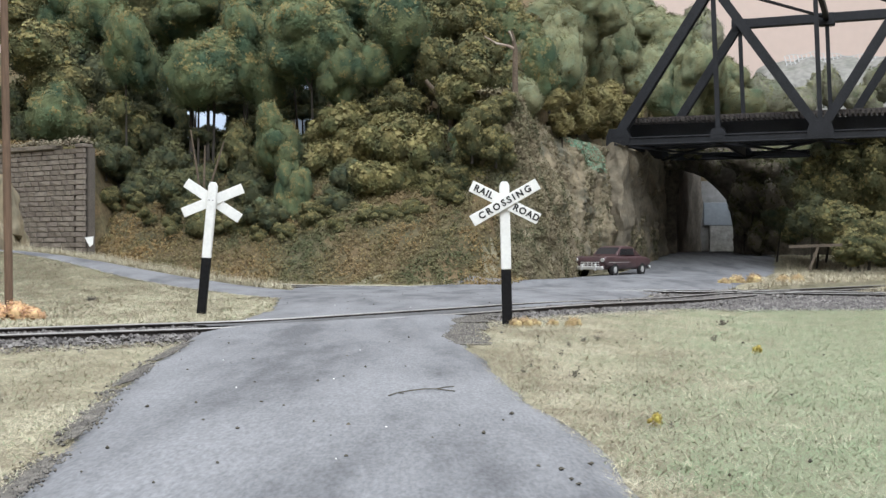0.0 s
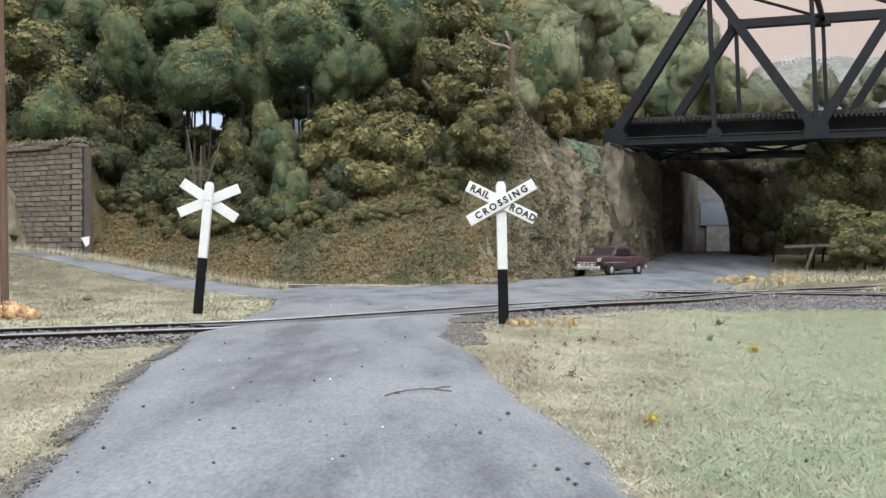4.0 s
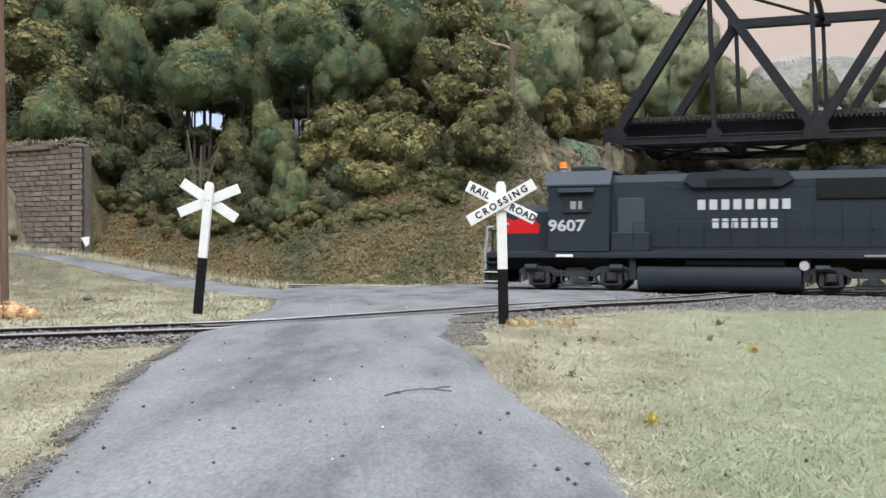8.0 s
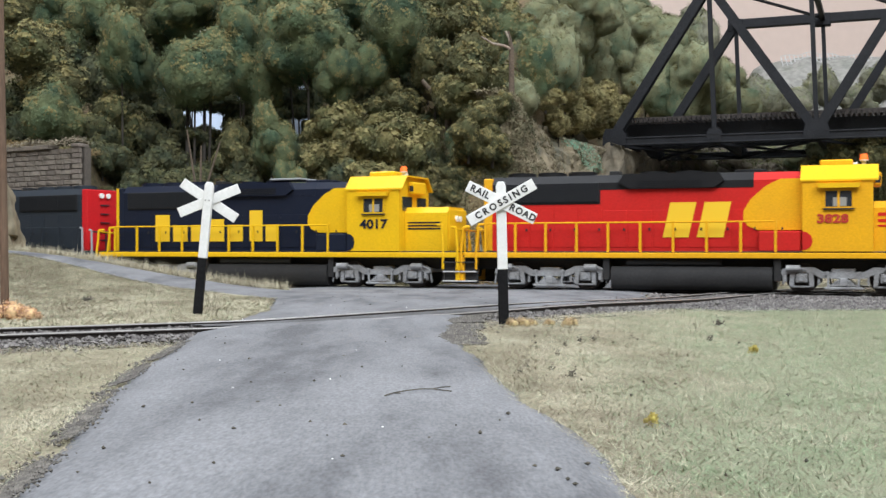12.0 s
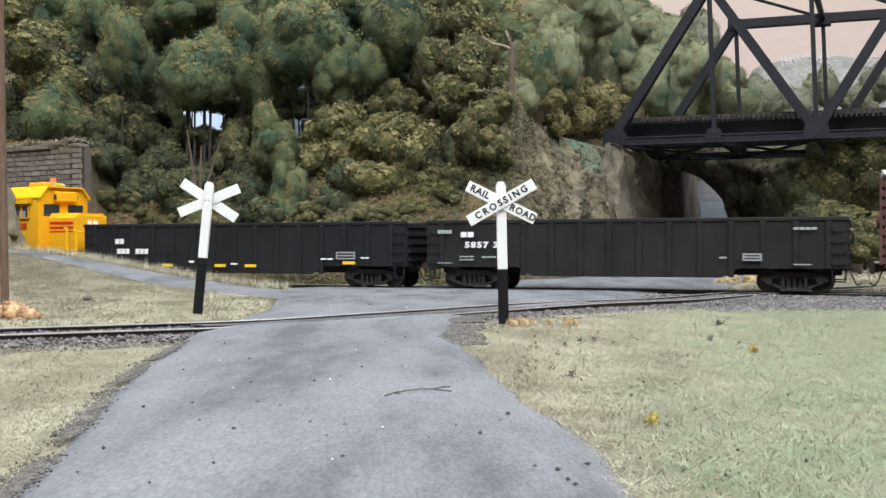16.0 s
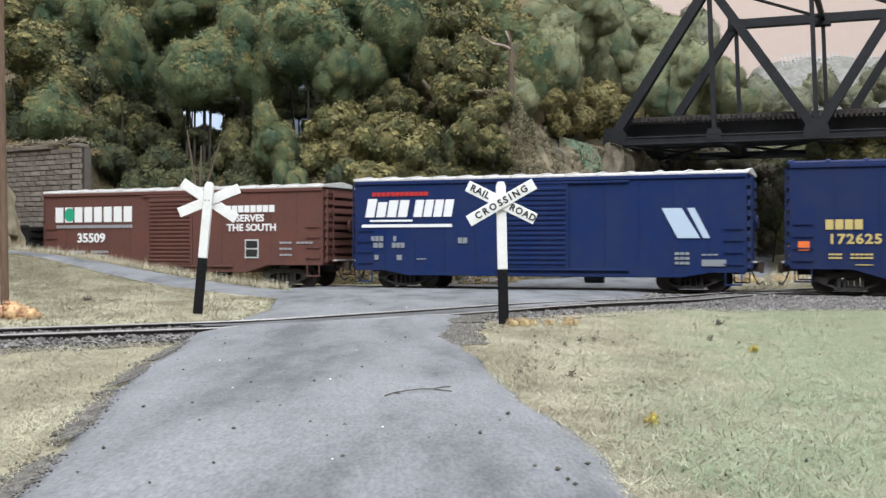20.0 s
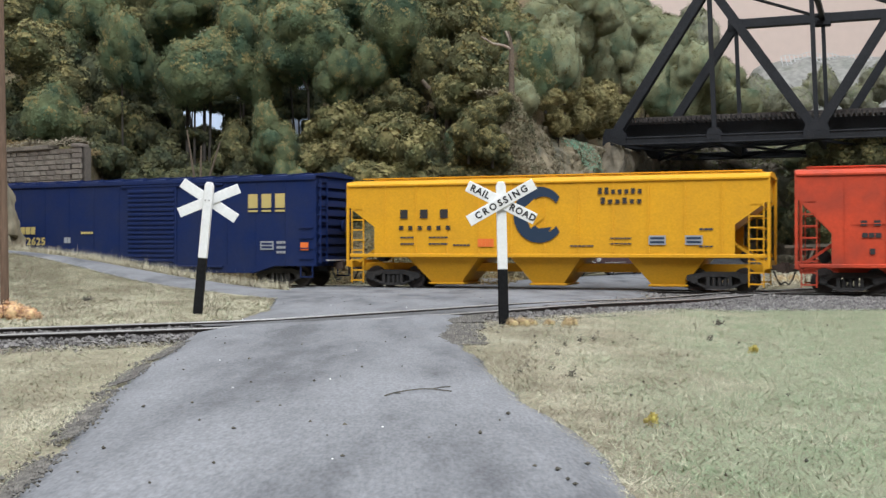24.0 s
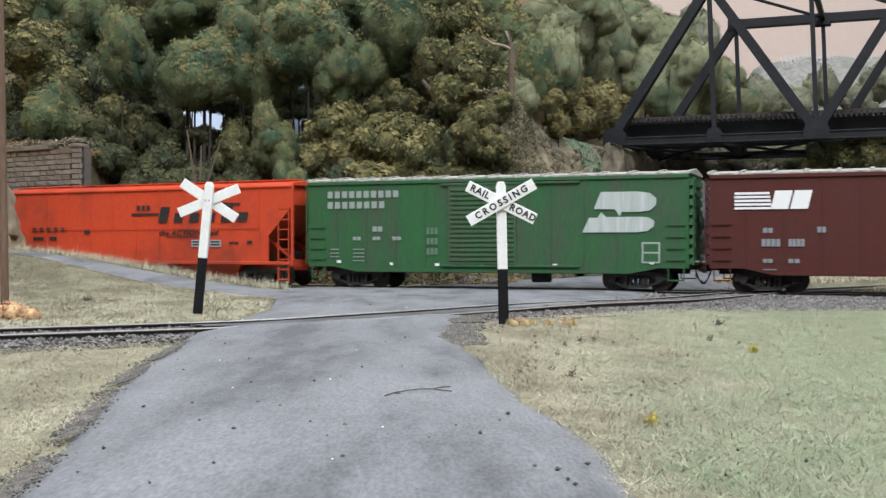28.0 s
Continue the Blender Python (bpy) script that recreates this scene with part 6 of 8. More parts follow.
def wheel_mesh(r, name):
    bm = B()
    rod(bm, (0, -1.0, 0), (0, 1.0, 0), 0.08, seg=10)
    for y in (-0.76, 0.76):
        s = 1 if y > 0 else -1
        rod(bm, (0, y - 0.06, 0), (0, y + 0.07, 0), r, seg=24)
        rod(bm, (0, y - s * 0.09, 0), (0, y - s * 0.06, 0), r + 0.03, seg=24)
        for a in range(3):
            c, q = math.cos(a * 2.1), math.sin(a * 2.1)
            rod(bm, (0.5 * r * c, y + s * 0.07, 0.5 * r * q), (0.5 * r * c, y + s * 0.085, 0.5 * r * q), 0.12 * r, seg=8)
    bmesh.ops.scale(bm, vec=(K, K, K), verts=bm.verts)
    me = bpy.data.meshes.new(name)
    bm.to_mesh(me)
    bm.free()
    me.materials.append(WHEEL)
    me.shade_smooth()
    me.set_sharp_from_angle(angle=radians(40))
    return me


WHEEL_FREIGHT = wheel_mesh(0.42, "wheelset")
WHEEL_LOCO = wheel_mesh(0.51, "wheelset")


def freight_frame():
    bm = B()
    for y in (-1.0, 1.0):
        a, b = (y - 0.10, y + 0.10)
        prism(bm, [(-1.18, 0.44), (-1.12, 0.60), (-0.5, 0.72), (0.5, 0.72), (1.12, 0.60), (1.18, 0.44), (1.05, 0.36), (0.5, 0.54), (-0.5, 0.54), (-1.05, 0.36)], a, b)
        prism(bm, [(-0.95, 0.40), (-0.42, 0.20), (0.42, 0.20), (0.95, 0.40), (0.85, 0.30), (0.40, 0.10), (-0.40, 0.10), (-0.85, 0.30)], a, b)
        for x in (-0.38, 0.38):
            box(bm, x - 0.06, x + 0.06, a, b, 0.15, 0.58)
        for x in (-0.2, 0.0, 0.2):
            rod(bm, (x, y, 0.18), (x, y, 0.50), 0.075, seg=8)
        for x in (-0.865, 0.865):
            rod(bm, (x, y - 0.14, 0.42), (x, y + 0.14, 0.42), 0.13, seg=10)
    box(bm, -0.2, 0.2, -0.95, 0.95, 0.42, 0.66, 0.03)
    bmesh.ops.scale(bm, vec=(K, K, K), verts=bm.verts)
    me = bpy.data.meshes.new("truck")
    bm.to_mesh(me)
    bm.free()
    me.materials.append(TRUCKBLACK)
    return me


def loco_frame(mt):
    """Side frames of a two-axle road truck: dropped beam, pedestals with journal boxes, springs, swing hangers and brake gear."""
    bm = B()
    for y in (-1.12, 1.12):
        s = 1 if y > 0 else -1
        a, b = y - 0.08, y + 0.08

        def out(d0, d1):
            return (y + d0, y + d1) if s > 0 else (y - d1, y - d0)

        # beam, high over the axles and low between them
        prism(bm, [(-2.15, 0.62), (-2.12, 0.78), (-1.85, 0.90), (-0.95, 0.90), (-0.62, 0.72), (0.62, 0.72), (0.95, 0.90), (1.85, 0.90), (2.12, 0.78), (2.15, 0.62), (1.95, 0.60), (1.72, 0.70),
                   (1.05, 0.70), (0.72, 0.52), (-0.72, 0.52), (-1.05, 0.70), (-1.72, 0.70), (-1.95, 0.60)], a, b)
        for x in (-1.37, 1.37):
            for q in (-0.30, 0.30):
                prism(bm, [(x + q - 0.09, 0.72), (x + q + 0.09, 0.72), (x + q * 1.12 + 0.07, 0.24), (x + q * 1.12 - 0.07, 0.24)], a, b)
            c0, c1 = out(-0.06, 0.14)
            box(bm, x - 0.19, x + 0.19, c0, c1, 0.36, 0.68, 0.03)
            rod(bm, (x, c1 if s > 0 else c0, 0.51), (x, (c1 + 0.06) if s > 0 else (c0 - 0.06), 0.51), 0.13, 0.10, seg=12)
            box(bm, x - 0.40, x + 0.40, *out(-0.04, 0.04), 0.19, 0.26, 0.015)
            # brake cylinder over the beam's end, with its rod
            u = x * 1.18
            rod(bm, (u - 0.26, y + s * 0.17, 0.86), (u + 0.20, y + s * 0.17, 0.86), 0.115, seg=12)
            rod(bm, (u + 0.20, y + s * 0.17, 0.86), (u + 0.42, y + s * 0.17, 0.80), 0.035, seg=6)
            # brake hanger and shoe outside the wheel
            e = 1 if x > 0 else -1
            bar(bm, (x + e * 0.62, y, 0.74), (x + e * 0.60, y, 0.32), 0.07, 0.08)
            box(bm, x + e * 0.55 - 0.06, x + e * 0.55 + 0.06, y - 0.12, y + 0.06, 0.38, 0.62, 0.02)
            bar(bm, (x - e * 0.58, y, 0.62), (x - e * 0.56, y, 0.30), 0.07, 0.08)
        # swing hangers, elliptic spring and spring plank
        for x in (-0.52, 0.52):
            bar(bm, (x, y + s * 0.11, 0.74), (x * 0.92, y + s * 0.11, 0.22), 0.09, 0.06)
            rod(bm, (x, y + s * 0.07, 0.70), (x, y + s * 0.17, 0.70), 0.07, seg=8)
        box(bm, -0.62, 0.62, *out(-0.02, 0.15), 0.14, 0.23, 0.02)
        for i in range(5):
            w = 0.44 - 0.055 * i
            box(bm, -w, w, *out(0.04, 0.13), 0.255 + i * 0.045, 0.288 + i * 0.045, 0.008)
        box(bm, -0.13, 0.13, *out(0.0, 0.16), 0.25, 0.52, 0.02)
        bar(bm, (-2.1, y - s * 0.02, 0.70), (-2.16, y - s * 0.02, 0.22), 0.05, 0.05)
        bar(bm, (2.1, y - s * 0.02, 0.70), (2.16, y - s * 0.02, 0.22), 0.05, 0.05)
    box(bm, -0.4, 0.4, -1.05, 1.05, 0.5, 0.85, 0.03)
    for x in (-2.0, 2.0):
        box(bm, x - 0.09, x + 0.09, -1.08, 1.08, 0.62, 0.78)
    bmesh.ops.scale(bm, vec=(K, K, K), verts=bm.verts)
    me = bpy.data.meshes.new("truck")
    bm.to_mesh(me)
    bm.free()
    me.materials.append(mt)
    return me


FRAME_FREIGHT = freight_frame()
FRAMES_LOCO = {m.name: loco_frame(m) for m in (TRUCKGREY, TRUCKSLATE)}


def add_trucks(car, half, frame_mesh, wheel, r, axle):
    for x in (-half, half):
        tr = new("truck", frame_mesh)
        tr.parent, tr.matrix_basis = car, at(x, 0, 0)
        TRUCKS.append((tr, car, x))
        for a in (-axle, axle):
            ws = new("wheelset", wheel)
            ws.parent, ws.matrix_basis = tr, at(a, 0, r)
            WHEELSETS.append((ws, car, a, r))


def add_couplers(car, end, z=0.86):
    for s in (-1, 1):
        bm = B()
        box(bm, s * (end - 0.6), s * (end + 0.12), -0.1, 0.1, z - 0.09, z + 0.09, 0.02)
        prism(bm, [(s * (end + 0.10), z - 0.15), (s * (end + 0.42), z - 0.15), (s * (end + 0.42), z + 0.15), (s * (end + 0.10), z + 0.15)], -0.17 if s > 0 else -0.02, 0.02 if s > 0 else 0.17)
        rod(bm, (s * (end + 0.32), 0.08 * s, z - 0.2), (s * (end + 0.32), 0.08 * s, z + 0.2), 0.07, seg=8)
        part("coupler", bm, COUPLER, car, "rusty knuckle coupler")
        bm = B()
        pts = [(s * (end + 0.02), -0.35, z - 0.1), (s * (end + 0.14), -0.36, z - 0.42), (s * (end + 0.26), -0.3, z - 0.6), (s * (end + 0.40), -0.2, z - 0.5)]
        pipe(bm, pts, 0.028, 6)
        part("air_hose", bm, RUBBER, car, "drooping black air hose")


def bars(parent, mt, x0, x1, z0, z1, n, y, name="lettering_block", gap=0.16, label="", shear=0.0, heights=None, th=0.006):
    """A row of n plain blocks that stands for a word."""
    step = (x1 - x0) / n
    bm = B()
    for i in range(n):
        a, b = x0 + i * step, x0 + (i + 1 - gap) * step
        top = z0 + (z1 - z0) * (heights[i] if heights else 1.0)
        k = shear * (top - z0)
        prism(bm, [(a, z0), (b, z0), (b + k, top), (a + k, top)], y - th, y + th)
    return part(name, bm, mt, parent, label)


def words(parent, text, mt, x, z, size, y=-1.5, spacing=1.0, label="", sx=1.0, bold=0.015, shear=0.0):
    bm = letters(text, size, 0.006, spacing=spacing, bold=bold, shear=shear)
    for v in bm.verts:
        v.co.x *= sx
    return part("lettering", bm, mt, parent, label, at(x, y, z))


def side_plate(parent, name, poly, y, mt, th=0.012, label=""):
    bm = B()
    prism(bm, poly, y - th, y + th)
    return part(name, bm, mt, parent, label)


def ladder(parent, x, y, z0, z1, w, n, mt, along="x"):
    bm = B()
    for i in range(n):
        z = z0 + (z1 - z0) * i / (n - 1)
        if along == "x":
            box(bm, x - w / 2, x + w / 2, y - 0.03, y + 0.03, z - 0.025, z + 0.025)
        else:
            box(bm, x - 0.03, x + 0.03, y - w / 2, y + w / 2, z - 0.025, z + 0.025)
    for s in (-1, 1):
        if along == "x":
            box(bm, x + s * w / 2 - 0.02, x + s * w / 2 + 0.02, y - 0.035, y + 0.02, z0 - 0.1, z1 + 0.1)
        else:
            box(bm, x - 0.02, x + 0.035, y + s * w / 2 - 0.02, y + s * w / 2 + 0.02, z0 - 0.1, z1 + 0.1)
    return part("ladder", bm, mt, parent)


def grab_irons(parent, x, y, zs, w, mt):
    for z in zs:
        bm = B()
        box(bm, x - w / 2, x + w / 2, y - 0.07, y - 0.035, z - 0.022, z + 0.022)
        for s in (-1, 1):
            box(bm, x + s * w / 2 - 0.025, x + s * w / 2 + 0.025, y - 0.06, y + 0.02, z - 0.022, z + 0.022)
        part("grab_iron", bm, mt, parent)


def corrugated_end(car, x, s, z0, z1, hw, mt, n=9):
    bm = B()
    box(bm, min(x, x - s * 0.08), max(x, x - s * 0.08), -hw, hw, z0, z1)
    step = (z1 - z0 - 0.2) / n
    end = part("car_end", bm, mt, car)
    bm = B()
    prism_x(bm, [(-hw + 0.12, 0), (hw - 0.12, 0), (hw - 0.2, step * 0.62), (-hw + 0.2, step * 0.62)], x, x + s * 0.10)
    repeat("end_rib", bm, mt, end, [at(0, 0, z0 + 0.15 + i * step) for i in range(n)])
    return end


def repeat(name, bm, mt, parent, poses):
    """Alike pieces on one mesh, each an object of its own."""
    first = part(name, bm, mt, parent, m=poses[0])
    for m in poses[1:]:
        ob = new(name, first.data)
        ob.parent, ob.matrix_basis = parent, m


def boxcar(name, label, L, z0, z1, color, door, roof_mt, dip, ribs=True, low=0.3, door_mt=None, group="freight cars"):
    """A boxcar; x runs along the track, -y faces the road. dip: half-length of the deeper middle of the side sill."""
    mt = color
    car = thing(name, label, "boxcar", at(0, 0, 0), group)
    h, W = L / 2, 1.46
    poly = [(-h, z1), (-h, z0 + low), (-dip - 1.1, z0 + low), (-dip, z0), (dip, z0), (dip + 1.1, z0 + low), (h, z0 + low), (h, z1)]
    bm = B()
    prism(bm, poly, -W, W)
    part("body", bm, mt, car)
    # side sheets' seams
    for y in (-W, W):
        s = -1 if y < 0 else 1
        n = 12
        for i in range(n + 1):
            x = -h + 0.04 + i * (L - 0.08) / n
            if door[0] - 0.1 < x < door[1] + 0.1:
                continue
            bm = B()
            box(bm, x - 0.03, x + 0.03, min(y, y + s * 0.022), max(y, y + s * 0.022), z0 + low + 0.05, z1 - 0.1)
            part("side_seam", bm, mt, car)
        bm = B()
        box(bm, -h, h, min(y, y + s * 0.07), max(y, y + s * 0.07), z1 - 0.14, z1, 0.015)
        part("eave_rail", bm, mt, car)
        bm = B()
        box(bm, -dip, dip, min(y, y + s * 0.03), max(y, y + s * 0.03), z0 + 0.02, z0 + 0.12)
        part("side_sill", bm, mt, car)
        # door with pressed ribs
        bm = B()
        d0, d1 = door[0], door[1]
        top, bot = z1 - 0.22, z0 + 0.32
        box(bm, d0, d1, min(y, y + s * 0.07), max(y, y + s * 0.07), bot, top, 0.01)
        leaf = part("sliding_door", bm, door_mt or mt, car)
        if ribs:
            k = 16
            st = (top - bot - 0.2) / k
            bm = B()
            prism_x(bm, [(y + s * 0.065, 0), (y + s * 0.12, st * 0.12), (y + s * 0.12, st * 0.5), (y + s * 0.065, st * 0.62)], d0 + 0.1, d1 - 0.1)
            repeat("door_rib", bm, door_mt or mt, leaf, [at(0, 0, bot + 0.12 + i * st) for i in range(k)])
        for zz in (z1 - 0.2, z0 + 0.28):
            bm = B()
            box(bm, d0 - 0.3, d1 + (d1 - d0) * 0.9, min(y, y + s * 0.10), max(y, y + s * 0.10), zz - 0.05, zz + 0.03, 0.01)
            part("door_track", bm, mt, car)
        for sx in (-1, 1):
            grab_irons(car, sx * (h - 0.45), y if s < 0 else y + 0.1, [z0 + low + 0.3 + i * 0.42 for i in range(4)], 0.6, mt)
            bm = B()
            xx = sx * (h - 0.45)
            for q in (-0.28, 0.28):
                box(bm, xx + q - 0.02, xx + q + 0.02, y - 0.02, y + 0.02, z0 + low - 0.42, z0 + low)
            box(bm, xx - 0.3, xx + 0.3, y - 0.05, y + 0.05, z0 + low - 0.46, z0 + low - 0.41)
            part("stirrup_step", bm, mt, car)
    for s in (-1, 1):
        corrugated_end(car, s * h, s, z0 + low, z1, W - 0.02, mt)
        ladder(car, s * (h + 0.14), -W + 0.35, z0 + low + 0.2, z1 - 0.2, 0.5, 7, mt, "y")
        bm = B()
        box(bm, min(s * (h + 0.02), s * (h + 0.3)), max(s * (h + 0.02), s * (h + 0.3)), -0.9, 0.9, 1.05, 1.1)
        part("crossover_platform", bm, GALV, car)
        bm = B()
        rod(bm, (s * (h + 0.13), 0.55, 2.5), (s * (h + 0.22), 0.55, 2.5), 0.26, seg=14)
        part("brake_wheel", bm, mt, car)
    # roof with raised seams
    bm = B()
    prism_x(bm, [(-W - 0.05, z1 + 0.003), (-W - 0.05, z1 + 0.05), (0, z1 + 0.22), (W + 0.05, z1 + 0.05), (W + 0.05, z1 + 0.003)], -h - 0.03, h + 0.03)
    n = 14
    roof = part("roof", bm, roof_mt, car)
    bm = B()
    prism_x(bm, [(-W - 0.06, z1 + 0.03), (-W - 0.04, z1 + 0.11), (0, z1 + 0.27), (W + 0.04, z1 + 0.11), (W + 0.06, z1 + 0.03)], -0.07, 0.07)
    repeat("roof_seam", bm, roof_mt, roof, [at(-h + i * L / n, 0, 0) for i in range(n + 1)])
    # underframe
    bm = B()
    box(bm, -h + 0.2, h - 0.2, -0.25, 0.25, 0.62, z0 + low + 0.02)
    for x in (-h + 2.0, h - 2.0):
        box(bm, x - 0.25, x + 0.25, -1.2, 1.2, 0.74, z0 + low + 0.02)
    part("underframe", bm, UNDER, car)
    bm = B()
    rod(bm, (1.6, -0.7, 0.45), (2.3, -0.7, 0.45), 0.19, seg=12)
    part("air_tank", bm, UNDER, car)
    add_trucks(car, h - 2.0, FRAME_FREIGHT, WHEEL_FREIGHT, 0.42, 0.865)
    add_couplers(car, h + 0.05)
    return car


def small_print(car, rows, mt, y=-1.49):
    """Rows of unreadable print as bars: x0, x1, z, height, count."""
    for x0, x1, z, hh, n in rows:
        bars(car, mt, x0, x1, z, z + hh, n, y, "small_print")


def frame_box(car, x0, x1, z0, z1, mt, dark, y=-1.49):
    """A consolidated stencil: dark panels in a pale frame."""
    bm = B()
    box(bm, x0, x1, y - 0.006, y + 0.006, z0, z1)
    p = part("stencil_frame", bm, mt, car)
    m = (z0 + z1) / 2
    for a, b in ((z0 + 0.06, m - 0.03), (m + 0.03, z1 - 0.06)):
        bm = B()
        box(bm, x0 + 0.06, x1 - 0.06, y - 0.014, y - 0.008, a, b)
        part("stencil_panel", bm, dark, p)


# maroon-brown boxcar
SOUBROWN = paint("boxcar_brown", (0.140, 0.060, 0.048), 0.55, 0.3)
sou = boxcar("boxcar", "brown boxcar with white block lettering and a green dot", 14.65, 0.55, 4.02, SOUBROWN, (-1.38, 0.93), GALV, 3.6, low=0.33)
bars(sou, LETTER_WHITE, -6.65, -2.2, 2.72, 3.40, 8, -1.495, gap=0.2, label="white block lettering")
bm = B()
rod(bm, (-5.82, -1.512, 3.06), (-5.82, -1.50, 3.06), 0.30, seg=24)
part("green_dot", bm, plain("green_dot", (0.02, 0.33, 0.19), 0.5), sou, "green dot in the lettering")
bars(sou, LETTER_GREY, -6.6, -2.25, 2.46, 2.60, 22, -1.495, "small_print")
words(sou, "35509", LETTER_WHITE, -4.6, 2.0, 0.56, -1.49, sx=1.15)
small_print(sou, [(-5.9, -4.9, 1.36, 0.1, 4), (-5.9, -4.9, 1.2, 0.07, 5), (-4.6, -3.6, 1.36, 0.1, 6), (-4.6, -3.6, 1.2, 0.07, 6), (5.3, 5.9, 1.75, 0.08, 3), (5.3, 5.9, 1.5, 0.08, 3), (5.3, 5.9, 1.25, 0.08, 3), (6.1, 6.9, 1.75, 0.08, 4)], LETTER_GREY)
bars(sou, LETTER_WHITE, 2.65, 5.1, 3.05, 3.34, 8, -1.495)
words(sou, "SERVES", LETTER_WHITE, 3.85, 2.80, 0.40, -1.49, sx=1.12, bold=0.012)
words(sou, "THE SOUTH", LETTER_WHITE, 3.92, 2.41, 0.40, -1.49, sx=1.12, bold=0.012)
frame_box(sou, 3.6, 4.28, 1.15, 1.93, LETTER_PALE, INK)

# dark blue boxcar with pale stripes
RLBLUE = paint("boxcar_blue", (0.0085, 0.024, 0.098), 0.5, 0.25)
rl = boxcar("boxcar", "bright blue boxcar with a white stripe emblem and ribbed door", 15.1, 0.50, 4.20, RLBLUE, (-1.35, 1.15), GALV, 5.2, low=0.2)
ITAL = 0.18
bars(rl, LETTER_WHITE, -7.1, -5.25, 2.78, 3.44, 4, -1.495, shear=ITAL, heights=[1.1, 0.9, 1, 1])
bars(rl, LETTER_WHITE, -5.05, -3.4, 2.78, 3.44, 4, -1.495, shear=ITAL)
bars(rl, LETTER_WHITE, -7.25, -3.45, 2.38, 2.50, 1, -1.495, gap=0)
bars(rl, LETTER_WHITE, -6.9, -3.6, 2.60, 2.68, 1, -1.495, gap=0.45)
bars(rl, plain("red_print", (0.42, 0.02, 0.02), 0.6), -6.8, -4.4, 3.60, 3.76, 12, -1.495, "small_print")
STRIPE = plain("pale_blue_stripe", (0.45, 0.55, 0.66), 0.5)
side_plate(rl, "emblem_stripe", [(4.58, 3.0), (5.30, 3.0), (5.95, 1.92), (5.15, 1.92)], -1.495, STRIPE, 0.006, "pale blue slanted stripe")
side_plate(rl, "emblem_stripe", [(5.48, 3.0), (5.75, 3.0), (6.30, 1.92), (6.05, 1.92)], -1.495, STRIPE, 0.006, "pale blue slanted stripe")
small_print(rl, [(-6.85, -6.3, 1.84, 0.2, 3), (-5.9, -5.75, 1.84, 0.2, 1), (-6.75, -6.3, 1.58, 0.2, 2), (-5.95, -5.4, 1.58, 0.2, 3), (-6.7, -6.5, 1.1, 0.2, 1), (-5.75, -5.5, 1.1, 0.2, 1), (-4.9, -4.5, 1.12, 0.05, 3), (-3.2, -2.8, 1.75, 0.22, 2),
                 (5.05, 5.6, 1.32, 0.1, 3), (5.05, 5.6, 1.15, 0.1, 3), (5.05, 5.6, 0.98, 0.1, 3), (6.0, 6.6, 1.3, 0.06, 3)], LETTER_FAINT)
bm = B()
box(bm, 6.0, 6.85, -1.50, -1.49, 0.92, 1.16)
part("stencil_frame", bm, LETTER_FAINT, rl)

# navy boxcar with gold lettering
CSXBLUE = paint("boxcar_navy", (0.009, 0.021, 0.086), 0.55, 0.25)
csx = boxcar("boxcar", "long navy boxcar with gold lettering and ribbed door", 17.45, 0.52, 4.46, CSXBLUE, (-0.95, 1.75), CSXBLUE, 5.6, low=0.32)
bars(csx, LETTER_GOLD, 5.45, 7.45, 3.22, 3.80, 3, -1.495, gap=0.3)
bars(csx, LETTER_GOLD, 5.45, 7.45, 3.06, 3.14, 3, -1.495, gap=0.3)
bars(csx, LETTER_GOLD, -7.55, -6.3, 2.2, 2.54, 4, -1.495)
words(csx, "172625", LETTER_GOLD, -6.6, 1.86, 0.46, -1.49, sx=1.15, spacing=1.12)
small_print(csx, [(-7.45, -7.0, 1.32, 0.06, 4), (-7.45, -7.0, 1.2, 0.06, 4), (-6.75, -6.0, 1.32, 0.06, 5), (-6.75, -6.0, 1.2, 0.06, 5), (-6.6, -5.9, 0.98, 0.03, 1), (-3.6, -2.9, 2.2, 0.1, 5), (-0.3, 0.5, 1.95, 0.05, 5), (0.9, 1.3, 2.3, 0.07, 2)], LETTER_GOLD)
small_print(csx, [(6.85, 7.3, 1.75, 0.1, 3), (6.85, 7.3, 1.55, 0.1, 3), (6.85, 7.3, 1.35, 0.1, 3), (-4.6, -4.2, 1.8, 0.25, 2)], LETTER_GREY)
frame_box(csx, 6.05, 6.7, 1.5, 1.85, LETTER_GREY, CSXBLUE)
ORANGE = plain("orange_label", (0.75, 0.16, 0.03), 0.5)
for x in (-8.45, 8.0):
    bars(csx, ORANGE, x, x + 0.38, 1.48, 1.8, 1, -1.495, "orange_label", 0.0)

# faded green boxcar
LETTER_FADED = plain("worn_lettering", (0.26, 0.30, 0.27), 0.65)
BNSTREAK = plain("washed_out_lettering", (0.10, 0.17, 0.11), 0.7)
BNGREEN = material("boxcar_green", (0.018, 0.105, 0.029), 0.6, second=(0.046, 0.072, 0.042), third=(0.022, 0.092, 0.03), mix_scale=1.6, spread=0.16, grain=10, bump=0.06, stretch=(1.6, 1.6, 0.35))
BNDOOR = material("door_green", (0.027, 0.102, 0.036), 0.6, second=(0.055, 0.078, 0.045), mix_scale=1.0, spread=0.16, grain=10, bump=0.06)
bn = boxcar("boxcar", "faded green boxcar with a pale double-bar emblem", 15.2, 0.62, 4.22, BNGREEN, (-1.55, 1.18), ROOFDIRTY, 5.4, low=0.22, door_mt=BNDOOR)
